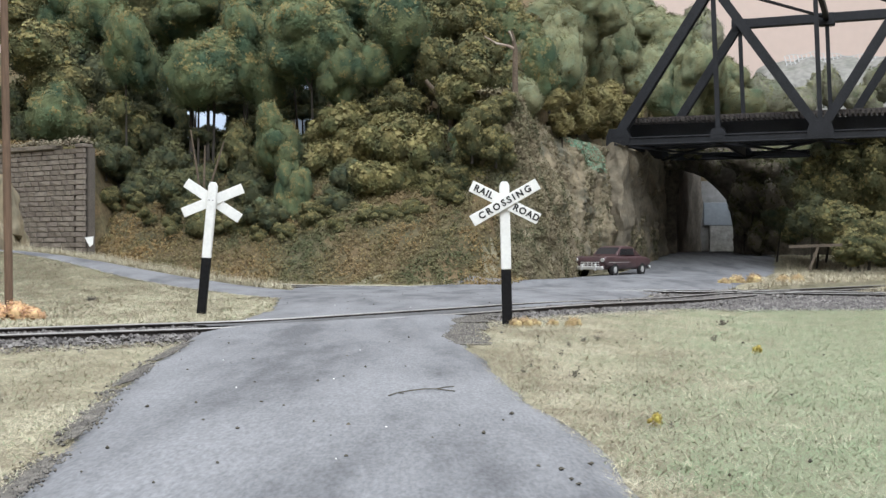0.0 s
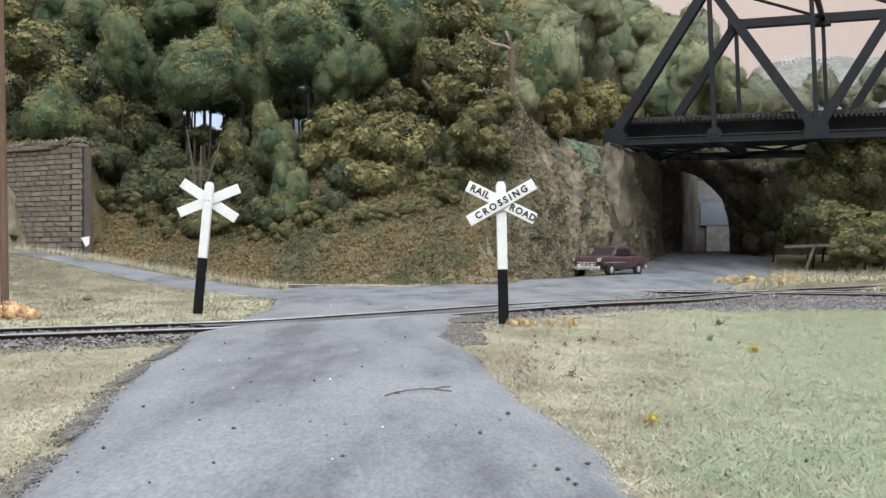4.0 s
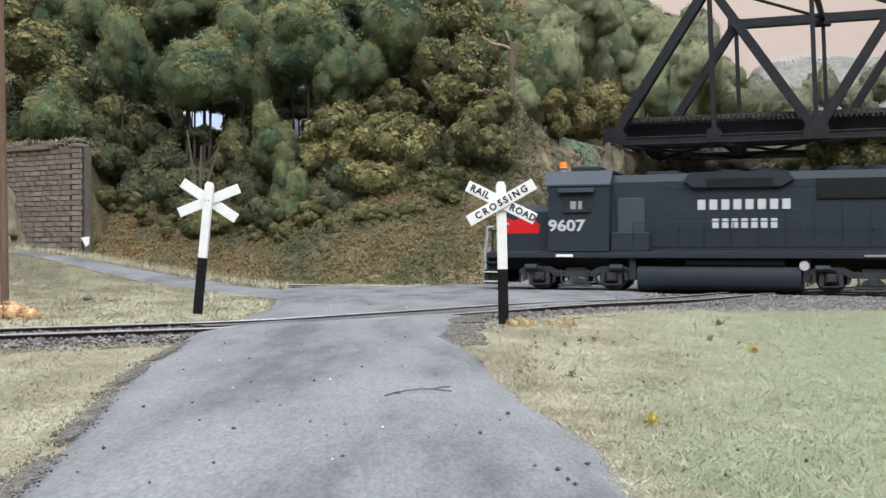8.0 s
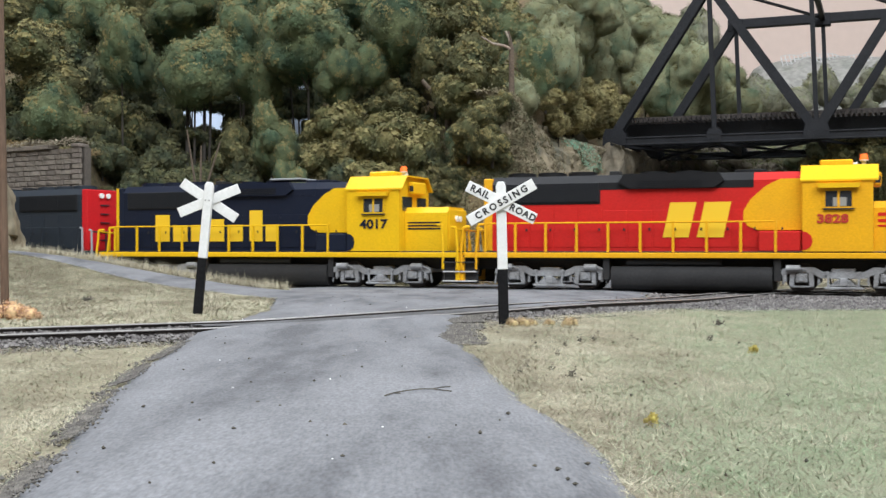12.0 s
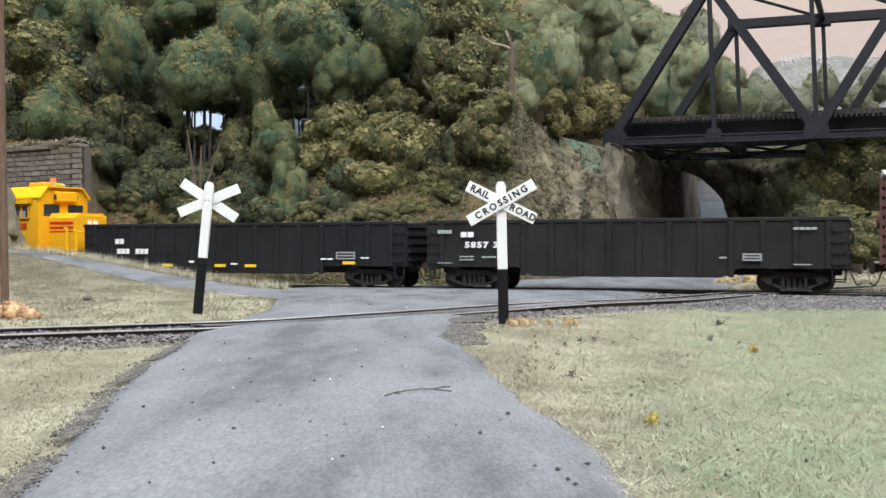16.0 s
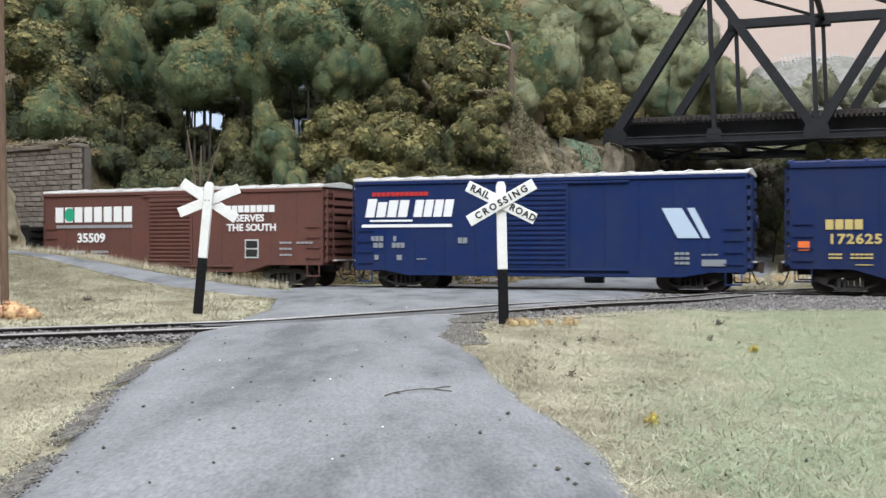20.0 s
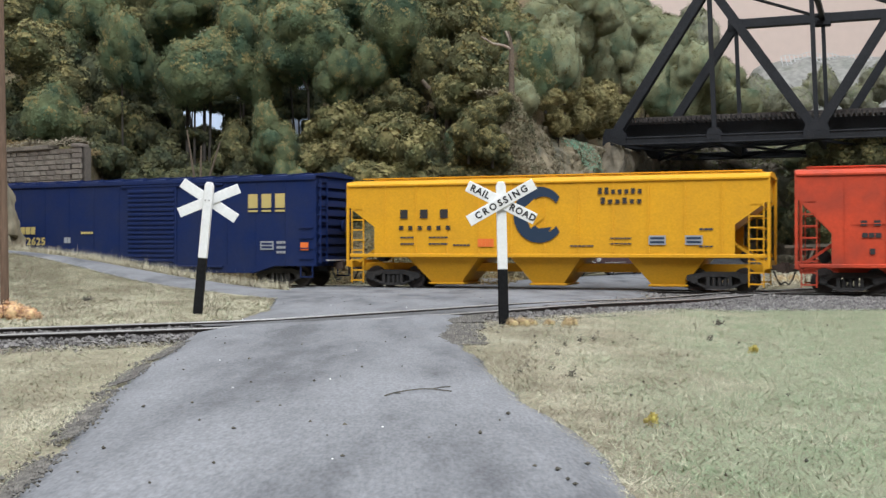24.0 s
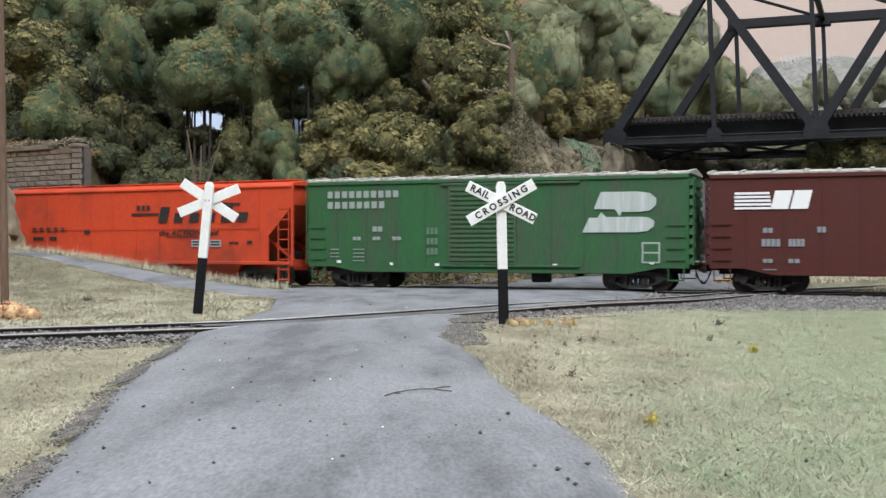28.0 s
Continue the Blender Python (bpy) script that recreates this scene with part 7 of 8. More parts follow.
for z, x1, n in ((3.56, -3.55, 5), (3.14, -4.15, 4)):
    bars(bn, LETTER_FADED, -6.72, x1, z, z + 0.27, n * 2, -1.495, gap=0.3)
BNGREY = material("emblem_grey", (0.52, 0.55, 0.53), 0.6, second=(0.33, 0.38, 0.35), mix_scale=0.8, spread=0.12, grain=8, bump=0.03, stretch=(2.5, 1, 0.2))
side_plate(bn, "emblem_bar", [(4.15, 3.0), (4.42, 3.62), (5.75, 3.62), (6.2, 3.56), (6.45, 3.36), (6.42, 3.1), (6.2, 2.92), (5.85, 2.88), (5.2, 2.88), (5.12, 2.72), (4.95, 2.98)], -1.495, BNGREY, 0.006, "pale emblem bar")
side_plate(bn, "emblem_bar", [(3.72, 2.14), (3.98, 2.68), (4.3, 2.68), (4.42, 2.88), (4.62, 2.70), (5.8, 2.70), (6.15, 2.68), (6.38, 2.55), (6.35, 2.34), (6.12, 2.18), (5.7, 2.14)], -1.495, BNGREY, 0.006, "pale emblem bar")
frame_box(bn, 5.92, 6.58, 1.02, 1.78, LETTER_DULL, BNGREEN)
small_print(bn, [(-4.75, -4.3, 2.22, 0.2, 2), (-5.6, -5.25, 1.88, 0.14, 2), (-4.75, -4.4, 1.88, 0.14, 2), (-3.9, -3.5, 1.88, 0.14, 2), (-6.6, -6.2, 1.5, 0.04, 3), (-6.6, -6.2, 1.35, 0.04, 3), (-6.6, -6.2, 1.2, 0.04, 3),
                 (-5.6, -5.1, 1.5, 0.04, 3), (-5.6, -5.1, 1.35, 0.04, 3), (-5.6, -5.1, 1.2, 0.04, 3), (-5.6, -5.1, 1.05, 0.04, 3)], LETTER_FADED)
for z, n in ((1.3, 3), (1.7, 3), (2.1, 3)):
    bars(bn, BNSTREAK, -2.45, -1.95, z, z + 0.26, n, -1.495, "worn_stencil", 0.3)
small_print(bn, [(-6.3, -6.1, 0.98, 0.1, 1), (-4.0, -3.85, 0.9, 0.1, 1), (-2.1, -1.9, 0.88, 0.1, 1), (-0.3, -0.1, 0.9, 0.1, 1), (2.6, 2.8, 0.88, 0.1, 1), (6.2, 6.4, 0.98, 0.1, 1)], LETTER_WHITE)

# dark red-brown boxcar at the end
NSBROWN = paint("boxcar_red_brown", (0.088, 0.026, 0.021), 0.5)
ns = boxcar("boxcar", "dark red-brown boxcar with white striped emblem", 15.2, 0.60, 4.15, NSBROWN, (-1.3, 1.3), ROOFDIRTY, 5.3, low=0.25)
for i in range(5):
    bars(ns, LETTER_WHITE, -6.72, -5.45 - 0.02 * i, 2.92 + i * 0.13, 3.0 + i * 0.13, 1, -1.495, gap=0)
bars(ns, LETTER_WHITE, -5.5, -4.2, 2.92, 3.56, 2, -1.495, shear=0.25, gap=0.1)
small_print(ns, [(-5.75, -5.4, 2.1, 0.17, 2), (-5.8, -5.15, 1.62, 0.26, 4), (-4.9, -4.35, 1.62, 0.26, 4), (-5.75, -5.4, 1.05, 0.14, 2), (-4.9, -4.5, 1.05, 0.14, 2), (-5.75, -5.2, 0.8, 0.03, 1), (-3.95, -3.65, 2.1, 0.2, 2)], LETTER_FAINT)


# ---- covered hoppers ----
def hopper(label, L, color, z1, sill, bays, bay_z, rim):
    car = thing("covered_hopper", label, "hopper car", at(0, 0, 0), "freight cars")
    h, W = L / 2, 1.5
    side = [(-h, z1), (-h, z1 - 0.85), (-h + 1.15, sill + 1.05), (-h + 1.15, sill), (h - 1.15, sill), (h - 1.15, sill + 1.05), (h, z1 - 0.85), (h, z1)]
    for y in (-W, W):
        s = -1 if y < 0 else 1
        bm = B()
        prism(bm, side, y - 0.03, y + 0.03)
        part("side_sheet", bm, color, car)
        for i in range(11):
            x = -h + 1.6 + i * (L - 3.2) / 10
            bm = B()
            box(bm, x - 0.035, x + 0.035, min(y, y + s * 0.06), max(y, y + s * 0.06), sill + 0.05, z1 - 0.05)
            part("side_post", bm, color, car)
        bm = B()
        box(bm, -h, h, min(y, y + s * 0.1), max(y, y + s * 0.1), z1 - 0.1, z1, 0.02)
        part("top_rail", bm, color, car)
        bm = B()
        box(bm, -h + 0.1, h - 0.1, y - 0.08, y + 0.08, sill - 0.14, sill, 0.02)
        part("side_sill", bm, color, car)
        for sx in (-1, 1):
            ladder(car, sx * (h - 0.42), y, 0.30, z1 - 1.0, 0.5, 8, color)
            bm = B()
            box(bm, sx * h - 0.05, sx * h + 0.05, y - 0.05, y + 0.05, 0.85, z1)
            part("corner_post", bm, color, car)
    # hopper body with slope sheets
    bm = B()
    prism(bm, [(-h + 0.1, z1 - 0.02), (-h + 0.1, z1 - 0.8), (-h + 2.6, sill - 0.1), (h - 2.6, sill - 0.1), (h - 0.1, z1 - 0.8), (h - 0.1, z1 - 0.02)], -W + 0.08, W - 0.08)
    part("slope_sheet", bm, color, car)
    for c, wt, wb in bays:
        bm = B()
        zt, zb = sill - 0.10, bay_z
        loft(bm, [[(c - wt, -1.35, zt), (c + wt, -1.35, zt), (c + wt, 1.35, zt), (c - wt, 1.35, zt)], [(c - wb, -0.95, zb), (c + wb, -0.95, zb), (c + wb, 0.95, zb), (c - wb, 0.95, zb)]])
        bay = part("hopper_bay", bm, color, car)
        bm = B()
        box(bm, c - wb - 0.12, c + wb + 0.12, -1.0, 1.0, zb - 0.08, zb, 0.02)
        part("outlet_gate", bm, color, bay)
    bm = B()
    prism_x(bm, [(-W - 0.06, z1), (-W, z1 + 0.09), (-0.5, z1 + 0.2), (0.5, z1 + 0.2), (W, z1 + 0.09), (W + 0.06, z1)], -h - 0.05, h + 0.05)
    part("roof", bm, rim, car)
    bm = B()
    for y in (-0.55, 0.55):
        box(bm, -h + 0.3, h - 0.3, y - 0.2, y + 0.2, z1 + 0.24, z1 + 0.28)
    part("running_board", bm, color, car)
    bm = B()
    box(bm, -0.45, 0.45, -0.3, 0.3, z1 + 0.19, z1 + 0.3, 0.03)
    repeat("roof_hatch", bm, color, car, [at(-h + 1.4 + i * (L - 2.8) / 9, 0, 0) for i in range(10)])
    bm = B()
    box(bm, -h + 0.05, h - 0.05, -0.3, 0.3, 0.66, 0.98)
    for s in (-1, 1):
        box(bm, s * (h - 0.1) - 0.1, s * (h - 0.1) + 0.1, -W, W, 0.82, 1.1)
        for y in (-0.9, 0.9):
            bar(bm, (s * (h - 0.2), y, 1.0), (s * (h - 1.9), y, 2.2), 0.1, 0.1)
    part("end_frame", bm, color, car)
    for s in (-1, 1):
        bm = B()
        rod(bm, (s * (h - 0.9), -0.3, 1.25), (s * (h - 0.9), 0.3, 1.25), 0.22, seg=12)
        part("brake_cylinder", bm, UNDER, car)
    add_trucks(car, h - 1.75, FRAME_FREIGHT, WHEEL_FREIGHT, 0.42, 0.865)
    add_couplers(car, h + 0.05)
    return car


CHYELLOW = paint("hopper_yellow", (0.70, 0.345, 0.020), 0.45, 0.12)
NAVYINK = plain("navy_emblem", (0.012, 0.03, 0.06), 0.5)
che = hopper("bright yellow three-bay covered hopper with a navy ring emblem", 16.15, CHYELLOW, 4.08, 1.35, ((-4.1, 1.5, 0.62), (0.0, 1.38, 0.6), (4.5, 1.42, 0.6)), 0.24, CHYELLOW)
# open ring emblem
outer, inner = [], []
for i in range(31):
    a = radians(38 + 284 * i / 30)
    outer.append((-0.18 + 1.0 * math.cos(a), 2.81 + 1.05 * math.sin(a)))
for i in range(31):
    a = radians(322 - 284 * i / 30)
    inner.append((-0.02 + 0.62 * math.cos(a), 2.81 + 0.68 * math.sin(a)))
side_plate(che, "ring_emblem", outer + inner, -1.575, NAVYINK, 0.006, "navy open ring emblem")
side_plate(che, "emblem_fill", [(-0.72, 3.1), (-0.35, 3.42), (-0.30, 3.1), (0.05, 2.75), (-0.5, 2.3), (-0.65, 2.6)], -1.578, CHYELLOW, 0.004)
side_plate(che, "emblem_fill", [(-0.95, 2.6), (-0.60, 2.65), (-0.2, 2.3), (0.3, 2.35), (0.1, 2.05), (-0.5, 1.95), (-0.85, 2.2)], -1.574, NAVYINK, 0.004)
bars(che, LETTER_BLACK, -5.8, -3.3, 2.72, 3.06, 3, -1.575, gap=0.62)
bars(che, LETTER_BLACK, -5.85, -3.5, 2.27, 2.43, 6, -1.575, gap=0.55)
bars(che, LETTER_BLACK, 2.05, 3.75, 3.54, 3.74, 7, -1.575, gap=0.4, heights=[1.2, 1.2, 0.8, 0.8, 0.8, 1, 0.8])
bars(che, LETTER_BLACK, 2.15, 3.75, 3.18, 3.38, 6, -1.575, gap=0.4, heights=[1.2, 0.8, 0.8, 1.1, 0.8, 0.8])
small_print(che, [(-5.8, -5.2, 1.95, 0.06, 4), (-5.8, -5.2, 1.7, 0.06, 4), (-4.6, -3.8, 1.95, 0.06, 5), (-4.6, -3.8, 1.7, 0.06, 5), (-3.6, -2.9, 1.65, 0.06, 5), (1.0, 1.9, 1.62, 0.05, 6), (2.5, 3.3, 1.9, 0.05, 5), (2.5, 3.3, 1.7, 0.05, 5), (5.7, 6.2, 2.2, 0.07, 3), (5.7, 6.2, 1.6, 0.05, 3)], NAVYINK, -1.575)
bars(che, ORANGE, -2.6, -1.95, 1.62, 1.92, 4, -1.575, "orange_label", 0.05)
for x in (3.9, 5.2):
    frame_box(che, x, x + 0.62, 1.68, 2.02, LETTER_GREY, NAVYINK, -1.575)

GRRED = material("hopper_orange_red", (0.57, 0.066, 0.025), 0.5, second=(0.30, 0.048, 0.028), third=(0.53, 0.062, 0.025), mix_scale=3.2, spread=0.12, grain=10, bump=0.04, spec=0.25)
gra = hopper("weathered orange-red covered hopper with black script lettering", 16.15, GRRED, 4.14, 1.02, ((-3.6, 1.9, 1.05), (0.4, 1.2, 0.75), (4.1, 1.3, 0.85)), 0.33, GRRED)
bars(gra, LETTER_BLACK, 1.25, 6.2, 2.66, 3.2, 6, -1.575, shear=0.25, gap=0.42, heights=[1.25, 0.75, 0.75, 0.75, 1.3, 0.75])
bars(gra, LETTER_BLACK, -0.2, 1.3, 2.98, 3.08, 1, -1.575, gap=0)
bars(gra, LETTER_BLACK, 0.1, 0.9, 3.2, 3.42, 3, -1.575, gap=0.35)
side_plate(gra, "lettering_block", [(4.2, 3.5), (5.6, 3.44), (5.5, 3.36), (4.5, 3.4)], -1.575, LETTER_BLACK, 0.006)
words(gra, "the ACTION road", LETTER_BLACK, 2.85, 2.21, 0.30, -1.57, sx=1.25, bold=0.008, shear=0.25, spacing=1.1)
bars(gra, LETTER_BLACK, 1.7, 3.4, 2.04, 2.07, 1, -1.575, gap=0)
bars(gra, LETTER_BLACK, -6.0, -3.85, 2.32, 2.5, 5, -1.575, gap=0.5)
small_print(gra, [(-5.95, -5.3, 1.92, 0.16, 3), (-4.95, -4.5, 1.92, 0.16, 2), (-5.7, -5.5, 1.35, 0.2, 1), (-4.8, -4.4, 1.2, 0.05, 3), (-4.8, -4.4, 1.4, 0.05, 3), (-2.9, -2.5, 2.2, 0.15, 1), (5.0, 5.5, 1.75, 0.08, 2), (5.9, 6.2, 1.75, 0.12, 1)], LETTER_BLACK, -1.575)
for x in (3.05, 4.0):
    frame_box(gra, x, x + 0.58, 1.62, 1.92, LETTER_GREY, INK, -1.575)
bm = B()
box(bm, -6.2, 6.6, -1.585, -1.57, 2.38, 2.41)
part("seam", bm, GRRED, gra)


# ---- gondolas ----
def gondola(label, L, color, z0, z1, n):
    car = thing("gondola", label, "gondola car", at(0, 0, 0), "freight cars")
    h, W = L / 2, 1.45
    low = 0.33
    poly = [(-h, z1), (-h, z0 + low), (-h + 3.6, z0 + low), (-h + 4.2, z0), (h - 4.2, z0), (h - 3.6, z0 + low), (h, z0 + low), (h, z1)]
    for y in (-W, W):
        s = -1 if y < 0 else 1
        bm = B()
        prism(bm, poly, y - 0.05, y + 0.05)
        part("side", bm, color, car)
        bm = B()
        box(bm, -h - 0.05, h + 0.05, y - 0.1, y + 0.1, z1 - 0.02, z1 + 0.12, 0.02)
        part("top_rail", bm, color, car)
        for i in range(n):
            x = -h + 0.6 + i * (L - 1.2) / (n - 1)
            zz = z0 + (low if abs(x) > h - 3.6 else 0.02)
            bm = B()
            a, b = (y - 0.12, y - 0.04) if s < 0 else (y + 0.04, y + 0.12)
            box(bm, x - 0.10, x + 0.10, a, b, zz, z1 - 0.02, 0.02)
            part("side_rib", bm, color, car)
        for sx in (-1, 1):
            grab_irons(car, sx * (h - 0.28), y - 0.1 if s < 0 else y + 0.2, [z0 + low + 0.2 + i * 0.38 for i in range(4)], 0.44, color)
            bm = B()
            xx = sx * (h - 0.28)
            for q in (-0.2, 0.2):
                box(bm, xx + q - 0.02, xx + q + 0.02, y - 0.02, y + 0.02, z0 + low - 0.42, z0 + low)
            box(bm, xx - 0.22, xx + 0.22, y - 0.05, y + 0.05, z0 + low - 0.46, z0 + low - 0.41)
            part("stirrup_step", bm, color, car)
    for s in (-1, 1):
        bm = B()
        box(bm, s * h - 0.05, s * h + 0.05, -W, W, z0 + low, z1)
        end = part("car_end", bm, color, car)
        bm = B()
        box(bm, min(s * h, s * (h + 0.12)), max(s * h, s * (h + 0.12)), -W + 0.1, W - 0.1, 0, 0.14)
        repeat("end_rib", bm, color, end, [at(0, 0, z0 + low + 0.2 + i * 0.33) for i in range(5)])
        bm = B()
        rod(bm, (s * (h + 0.13), 0.6, 1.9), (s * (h + 0.2), 0.6, 1.9), 0.24, seg=14)
        part("brake_wheel", bm, color, car)
    bm = B()
    box(bm, -h + 0.02, h - 0.02, -W + 0.06, W - 0.06, z0 + low, z0 + low + 0.14)
    part("floor", bm, color, car)
    bm = B()
    box(bm, -h + 0.2, h - 0.2, -0.25, 0.25, 0.60, z0 + low - 0.01)
    part("underframe", bm, UNDER, car)
    add_trucks(car, h - 1.75, FRAME_FREIGHT, WHEEL_FREIGHT, 0.42, 0.865)
    add_couplers(car, h + 0.06)
    return car


GONBLACK = paint("gondola_black", (0.014, 0.014, 0.016), 0.6, 0.2)
GONGREY = paint("gondola_charcoal", (0.017, 0.0155, 0.015), 0.65, 0.25)
gon_a = gondola("black ribbed gondola car with yellow reflector patches", 15.8, GONBLACK, 0.52, 2.5, 15)
for x in (-7.05, -3.6, 0.6, 5.2, -0.9):
    bars(gon_a, LETTER_YELLOW, x, x + 0.55, 0.92 if abs(x) > 4 else 0.78, 1.04 if abs(x) > 4 else 0.90, 1, -1.63, "reflector_patch", 0)
small_print(gon_a, [(-6.1, -5.6, 1.75, 0.22, 2), (-6.0, -5.3, 1.32, 0.22, 3), (-5.0, -4.3, 1.32, 0.22, 3), (-6.3, -5.3, 0.98, 0.05, 3), (-6.3, -5.3, 0.86, 0.05, 3), (-2.2, -1.9, 0.95, 0.09, 1), (-0.1, 0.3, 0.88, 0.06, 1), (4.2, 4.8, 1.1, 0.06, 2), (6.0, 6.4, 1.15, 0.06, 2), (-7.5, -7.2, 1.1, 0.1, 1)], LETTER_WHITE, -1.63)
frame_box(gon_a, 4.9, 5.75, 1.12, 1.42, LETTER_GREY, GONBLACK, -1.63)
gon_b = gondola("charcoal ribbed gondola car with white stencils", 15.3, GONGREY, 0.52, 2.52, 14)
bars(gon_b, LETTER_WHITE, -6.25, -5.7, 1.98, 2.18, 2, -1.63)
words(gon_b, "5857 33", LETTER_WHITE, -5.3, 1.68, 0.30, -1.63, sx=1.25, spacing=1.3)
small_print(gon_b, [(-7.2, -6.6, 2.12, 0.14, 4), (-6.3, -5.7, 1.22, 0.05, 3), (-6.3, -5.7, 1.1, 0.05, 3), (-5.4, -4.8, 1.2, 0.06, 3), (-7.2, -6.5, 0.98, 0.03, 1), (5.9, 6.7, 2.2, 0.08, 4), (3.4, 3.7, 1.2, 0.06, 1), (5.9, 6.6, 0.98, 0.04, 1)], LETTER_DULL, -1.63)
frame_box(gon_b, 4.2, 4.85, 1.12, 1.38, LETTER_GREY, GONGREY, -1.63)


# ---- diesel locomotives ----
def diesel(label, fd, hood, top, grille, cab_mt, nose_mt, sill_mt, rail_mt, truck_mt, tank_mt, end_mt, visor_mt):
    """A four-axle road switcher. u runs to its cab end; fd = 1 when that end leads to the right."""
    loco = thing("diesel_locomotive", label, "locomotive", at(0, 0, 0), "locomotives")

    def bx(name, u0, u1, y0, y1, z0, z1, mt, bevel=0.02, lab="", parent=None):
        bm = B()
        box(bm, min(fd * u0, fd * u1), max(fd * u0, fd * u1), y0, y1, z0, z1, bevel)
        return part(name, bm, mt, parent or loco, lab)

    def pr(name, poly, y0, y1, mt, lab="", parent=None):
        bm = B()
        prism(bm, [(fd * u, z) for u, z in poly], y0, y1)
        return part(name, bm, mt, parent or loco, lab)

    def across(name, poly, u0, u1, mt, lab="", parent=None):
        bm = B()
        prism_x(bm, poly, min(fd * u0, fd * u1), max(fd * u0, fd * u1))
        return part(name, bm, mt, parent or loco, lab)

    bx("frame_sill", -8.5, 8.65, -1.46, 1.46, 1.20, 1.40, sill_mt)
    bx("walkway", -8.4, 8.5, -1.42, 1.42, 1.40, 1.45, UNDER)
    # long hood
    HW = 1.02
    across("long_hood", [(-HW, 1.45), (HW, 1.45), (HW, 3.98), (HW - 0.22, 4.26), (-HW + 0.22, 4.26), (-HW, 3.98)], -7.5, 3.85, hood)
    across("hood_top", [(-HW - 0.012, 3.72), (-HW - 0.012, 3.985), (-HW + 0.215, 4.275), (HW - 0.215, 4.275), (HW + 0.012, 3.985), (HW + 0.012, 3.72), (HW - 0.05, 3.72), (HW - 0.05, 3.9), (-HW + 0.05, 3.9), (-HW + 0.05, 3.72)], -7.49, 2.2, top)
    bx("hood_end", -7.85, -7.505, -HW, HW, 1.45, 4.22, end_mt, 0.03, "painted hood end")
    for z in (1.9, 2.3, 2.7, 3.1, 3.5):
        bx("end_rung", -7.91, -7.86, -0.25, 0.25, z, z + 0.05, rail_mt, 0)
    for y in (-0.2, 0.2):
        bm = B()
        rod(bm, (fd * -7.85, y, 3.95), (fd * -7.93, y, 3.95), 0.12, seg=14)
        part("headlight", bm, LAMPWHITE, loco, "round headlight")
    for s in (-1, 1):
        y = s * HW
        g = bx("radiator_grille", -7.25, -3.35, min(y, y + s * 0.06), max(y, y + s * 0.06), 3.26, 4.0, grille, 0.02, "black radiator grille")
        bm = B()
        for i in range(3):
            for k in range(16):
                u = -7.2 + i * 1.3 + k * 0.078
                box(bm, min(fd * u, fd * (u + 0.035)), max(fd * u, fd * (u + 0.035)), min(y + s * 0.05, y + s * 0.085), max(y + s * 0.05, y + s * 0.085), 3.32, 3.94)
        part("louvres", bm, grille, g)
        # dynamic brake blister
        d = pr("brake_blister", [(-2.6, 3.98), (-2.2, 3.74), (0.85, 3.74), (1.2, 3.98), (1.0, 4.28), (-2.4, 4.28)], min(y - s * 0.1, y + s * 0.16), max(y - s * 0.1, y + s * 0.16), top)
        bm = B()
        for i in range(4):
            box(bm, min(fd * -1.9, fd * 0.4), max(fd * -1.9, fd * 0.4), min(y + s * 0.15, y + s * 0.18), max(y + s * 0.15, y + s * 0.18), 3.80 + i * 0.07, 3.83 + i * 0.07)
        part("louvres", bm, grille, d)
        # access doors along the hood
        for i in range(11):
            u = -6.9 + i * 0.93
            bx("access_door", u, u + 0.85, min(y, y + s * 0.02), max(y, y + s * 0.02), 1.60, 2.95 if i > 3 else 3.1, hood, 0.008)
            bx("door_latch", u + 0.74, u + 0.80, min(y, y + s * 0.05), max(y, y + s * 0.05), 2.2, 2.3, UNDER, 0)
        bx("battery_box", 2.4, 3.8, min(y, s * 1.4), max(y, s * 1.4), 1.45, 2.15, hood, 0.03)
        bx("inertial_grille", 2.55, 3.7, min(y, y + s * 0.05), max(y, y + s * 0.05), 2.75, 3.45, cab_mt, 0.01)
    # roof gear
    for u in (-6.6, -5.4, -4.2):
        bm = B()
        rod(bm, (fd * u, 0, 4.25), (fd * u, 0, 4.42), 0.55, seg=20)
        rod(bm, (fd * u, 0, 4.42), (fd * u, 0, 4.45), 0.48, seg=20)
        part("radiator_fan", bm, top, loco, "round roof fan", smooth_angle=40)
    for u in (-1.5, -0.2):
        bm = B()
        rod(bm, (fd * u, 0, 4.25), (fd * u, 0, 4.40), 0.5, seg=20)
        part("brake_fan", bm, top, loco, "round roof fan", smooth_angle=40)
    bx("exhaust_stack", -3.1, -2.75, -0.4, 0.4, 4.26, 4.45, UNDER)
    bx("turbo_hatch", 1.5, 2.6, -0.6, 0.6, 4.25, 4.38, top)
    # cab
    across("cab", [(-1.45, 1.45), (1.45, 1.45), (1.45, 3.9), (1.0, 4.36), (-1.0, 4.36), (-1.45, 3.9)], 3.86, 6.15, cab_mt)
    across("cab_roof", [(-1.50, 3.86), (-1.50, 3.92), (-1.03, 4.44), (1.03, 4.44), (1.50, 3.92), (1.50, 3.86), (1.46, 3.86), (1.0, 4.38), (-1.0, 4.38), (-1.46, 3.86)], 3.80, 6.32, visor_mt)
    bx("cooler_box", 4.4, 5.5, -0.55, 0.55, 4.44, 4.66, cab_mt, 0.05)
    bx("number_board", 6.16, 6.42, -0.62, 0.62, 3.72, 4.20, cab_mt, 0.05)
